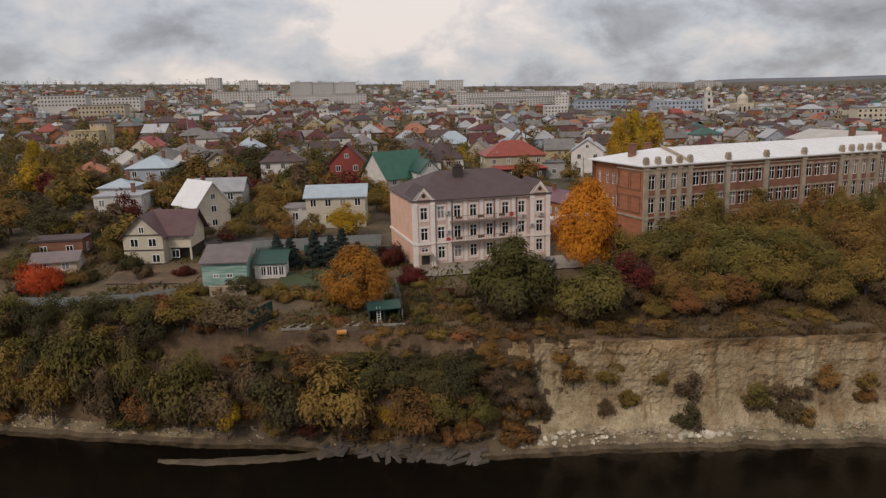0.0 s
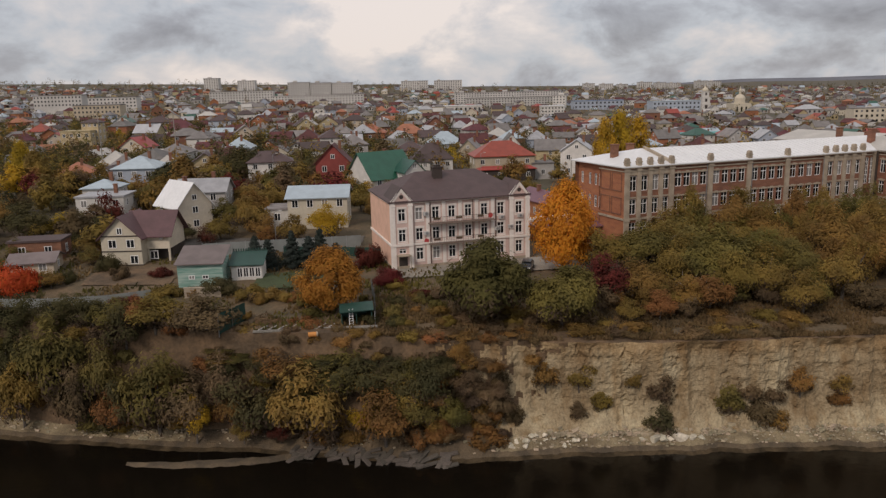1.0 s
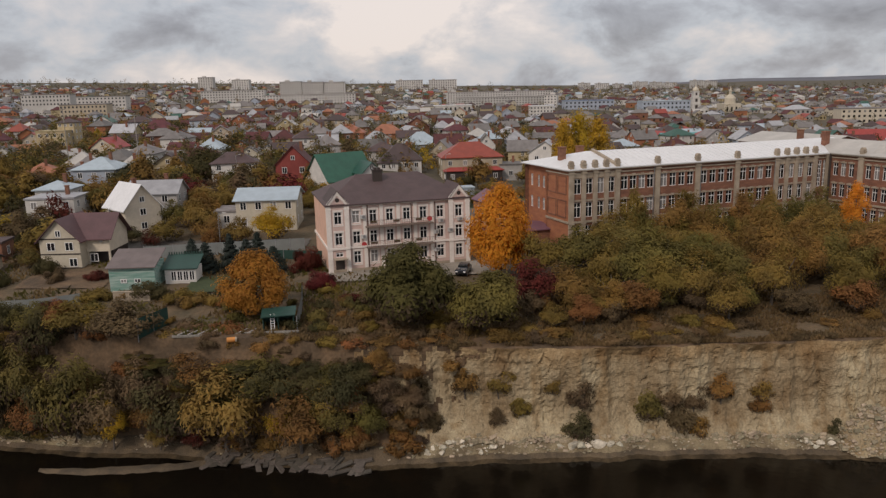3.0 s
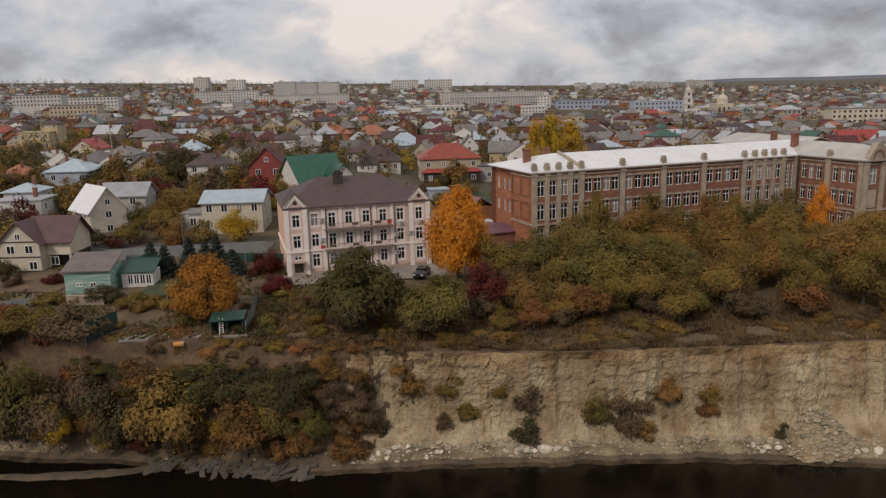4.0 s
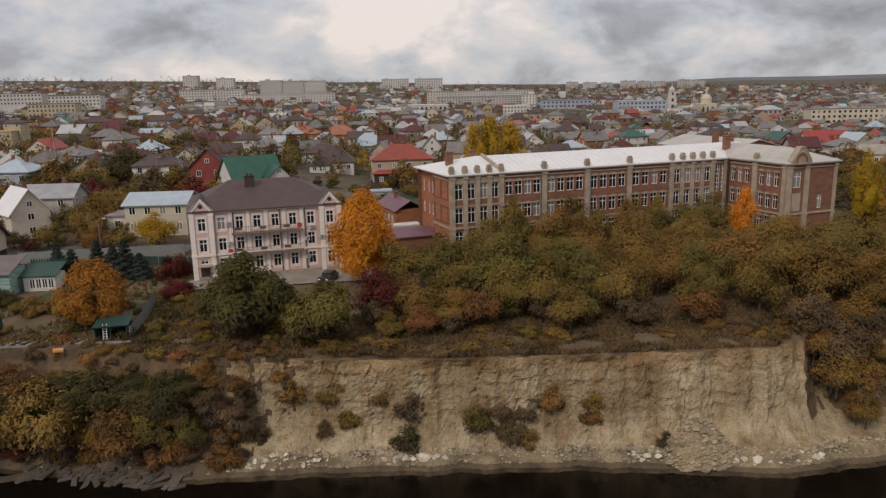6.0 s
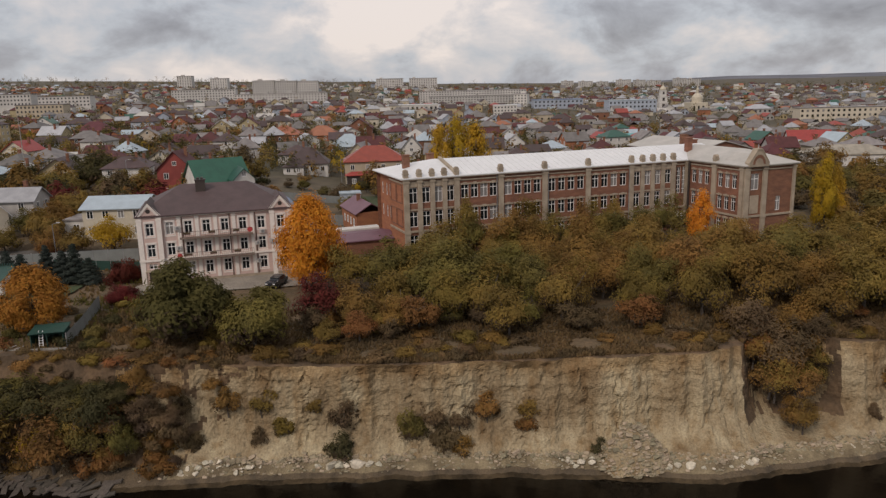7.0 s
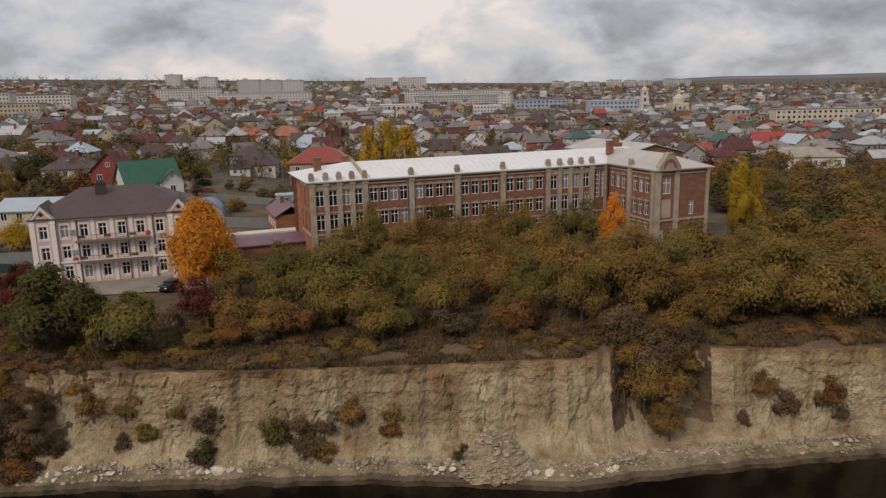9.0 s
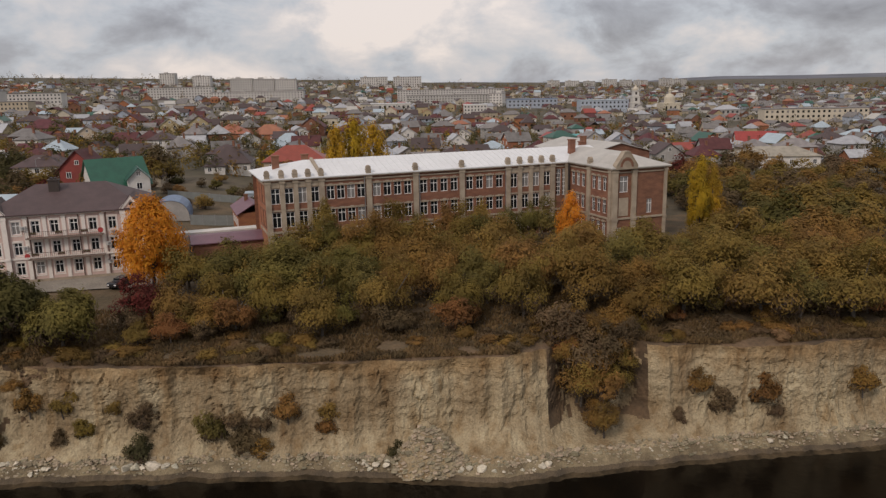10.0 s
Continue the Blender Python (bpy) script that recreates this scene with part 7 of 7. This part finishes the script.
def pole(x, y, h):
    q = MB()
    q.tube((0, 0, -0.5), (0, 0, h), 0.16, 0.1, 8).box(-0.8, -0.05, h - 0.7, 0.8, 0.05, h - 0.58)
    thing("utility_pole", pose(x, y, ground(x, y), 0, 0, 25), "tall grey concrete utility pole", "pole", "utility poles", data=q.mesh("utility_pole", M_CONC))


pole(-98, 222, 21)
pole(-66, 195, 20)
pole(38, 196, 9)


def garden_grass():
    """Low herbs and grass of the gardens on the bank."""
    r = np.random.default_rng(18)
    mb = MB()
    for i in range(15000):
        x, y = float(r.uniform(-78, 3)), float(r.uniform(88, 137))
        if y < lerp(x, TOP) + 0.5 or nz(x * 0.16, y * 0.16, 6.0) < -0.06:
            continue
        if -53 < x < -38 and 108 < y < 120 or (y > 127 and x > -47 and y < 139) or (x > -36 and x < -24 and 106 < y < 113):
            continue
        z = ground(x, y) - 0.05
        h, a, w = 0.2 + 0.5 * float(r.random()), float(r.random()) * 6.28, 0.12 + 0.16 * float(r.random())
        dx, dy = math.cos(a) * w, math.sin(a) * w
        lx, ly = float(r.normal()) * 0.2, float(r.normal()) * 0.2
        mb.poly([(x - dx, y - dy, z), (x + dx, y + dy, z), (x + lx + dx * 0.5, y + ly + dy * 0.5, z + h), (x + lx - dx * 0.5, y + ly - dy * 0.5, z + h * 0.9)], int(3 * (0.5 + nz(x * 0.08, y * 0.08, 2.0))) % 3)
    tagged(new("garden_grass", mb.mesh("garden_grass", L_GREEN, L_GRASS, L_DARK)), "rough grass and herbs of the bank gardens", "grass", kind="stuff")


garden_grass()
for k in range(26):
    x, y = rng0.uniform(-80, -54), rng0.uniform(106, 136)
    if -68 < x < -58 and y < 131:
        continue
    rr = rng0.uniform(1.2, 3.0)
    tree("dome", x, y, rr, rr * rng0.uniform(1.5, 2.1), rng0.choice([L_OLIVE, L_GREEN, L_BROWN, L_GREY, L_DARK, L_BROWN]), "garden tree on the bank in autumn leaf", 3000, 0.05, "garden trees on the bank", name="garden_tree")

for kind, x, y, rr, h, m, k in (("dome", -17.4, 132.5, 4.2, 7.2, L_YELLOW, 6000), ("dome", -24.0, 132.0, 3.2, 5.4, L_OLIVE, 5000), ("dome", -33.0, 139.5, 3.6, 7.4, L_OLIVE, 5000), ("dome", -35.0, 147.5, 3.6, 7.2, L_BROWN, 5000),
                                ("dome", -33.5, 156.0, 4.2, 7.6, L_OLIVE, 5000), ("dome", -27.0, 164.0, 4.2, 7.2, L_BROWN, 5000), ("dome", -52.5, 206.0, 7.0, 11.0, L_DARK, 6000), ("dome", -60.0, 160.0, 4.0, 7.0, L_GREEN, 5000), ("dome", -73.0, 166.0, 4.6, 8.0, L_DARK, 5000),
                                ("dome", -57.0, 134.5, 3.2, 5.6, L_DARK, 4000), ("dome", -39.0, 130.2, 2.2, 4.2, L_WINE, 3000), ("dome", -28.2, 129.8, 2.0, 4.0, L_RUST, 3000), ("dome", -9.8, 146.0, 3.0, 6.0, L_BROWN, 4000), ("dome", -14.0, 158.0, 3.6, 6.6, L_OLIVE, 4000), ("dome", -37.5, 134.0, 3.2, 5.4, L_OLIVE, 4000), ("dome", -30.5, 134.5, 2.8, 5.0, L_BROWN, 4000), ("bush", -27.2, 131.5, 1.8, 3.4, L_WINE, 2600),
                                ("dome", -58.5, 127.0, 3.2, 5.0, L_OLIVE, 4000), ("dome", -74.0, 136.0, 5.2, 8.5, L_DARK, 6000), ("dome", -84.0, 141.0, 5.4, 8.0, L_BROWN, 6000), ("dome", -66.0, 137.0, 4.0, 6.5, L_GREY, 5000),
                                ("dome", -66.0, 190.0, 7.0, 9.5, L_DARK, 8000), ("dome", -52.0, 186.0, 6.0, 8.0, L_OLIVE, 6000), ("dome", -38.0, 160.0, 4.4, 7.0, L_OLIVE, 5000), ("dome", -36.0, 176.0, 5.2, 7.5, L_GREEN, 5000),
                                ("dome", -40.0, 146.0, 3.6, 6.0, L_GREEN, 4000), ("dome", -7.5, 157.0, 4.4, 7.2, L_GREEN, 5000), ("dome", -57.0, 163.0, 4.0, 6.2, L_BROWN, 5000), ("dome", -96.0, 160.0, 6.4, 8.6, L_BROWN, 6000),
                                ("dome", -90.0, 178.0, 6.0, 8.0, L_GREY, 6000), ("tall", -104.0, 196.0, 4.2, 11.0, L_OLIVE, 5000), ("tall", -112.0, 204.0, 4.2, 12.5, L_YELLOW, 5000), ("dome", -108.0, 172.0, 6.4, 8.0, L_GREY, 6000), ("dome", -44.0, 134.0, 2.4, 3.8, L_DARK, 4000)):
    tree(kind, x, y, rr, h, m, "garden tree in autumn leaf beside the near houses", k, 0.045, "garden trees among the near houses", name="garden_tree")

for k in range(26):
    x = rng0.uniform(-25, 4.5)
    y = lerp(x, SHORE) + 3.0 + rng0.random() * 4.0
    rr = rng0.uniform(2.0, 3.4)
    z = bank_z(x, y)
    tree("dome", x, y, rr, min(rr * rng0.uniform(1.9, 2.4), 10.6 - z), rng0.choice([L_DARK, L_GREEN, L_MOSS, L_DARK, L_BROWN, L_GREEN]), "dense bank tree in dark autumn leaf", 5200, 0.038, G2, z=z)
for k in range(30):
    x = rng0.uniform(-26, 8)
    y = lerp(x, TOP) - rng0.uniform(0.2, 3.4)
    rr = rng0.uniform(0.7, 1.5)
    tree("bush", x, y, rr, rr * 1.5, rng0.choice([L_BROWN, L_GREY, L_GREY, L_OLIVE, L_GRASS]), "dry scrub on the earth bank", 1600, 0.07, "scrub on the bank", z=bank_z(x, y) - 0.3)
for k in range(14):
    x, y = rng0.uniform(16, 58), rng0.uniform(178, 214)
    rr = rng0.uniform(1.4, 3.2)
    tree("dome", x, y, rr, rr * 1.8, rng0.choice([L_OLIVE, L_GREEN, L_BROWN, L_DARK]), "garden tree behind the brick building", 3000, 0.05, "trees behind the brick building", name="garden_tree")

for k in range(26):
    x, y = rng0.uniform(-14, 22), rng0.uniform(162, 206)
    if y < 174 and x > -1:
        continue
    rr = rng0.uniform(1.2, 2.8)
    tree("dome", x, y, rr, rr * 1.6, rng0.choice([L_OLIVE, L_GREEN, L_BROWN, L_DARK, L_GREY]), "low garden tree in the grassy yard", 2400, 0.055, "trees in the grassy yard", name="garden_tree")
for k in range(60):
    x = rng0.uniform(-27, 16)
    y = lerp(x, TOP) + rng0.uniform(-1.0, 8.0)
    rr = rng0.uniform(0.8, 1.9)
    tree("bush", x, y, rr, rr * rng0.uniform(0.9, 1.5), rng0.choice([L_BROWN, L_GREY, L_GRASS, L_OLIVE, L_GRASS, L_RUST]), "low dry scrub along the edge of the bank", 1500, 0.072, "scrub on the bank", z=min(bank_z(x, y), ground(x, y)) - 0.2)
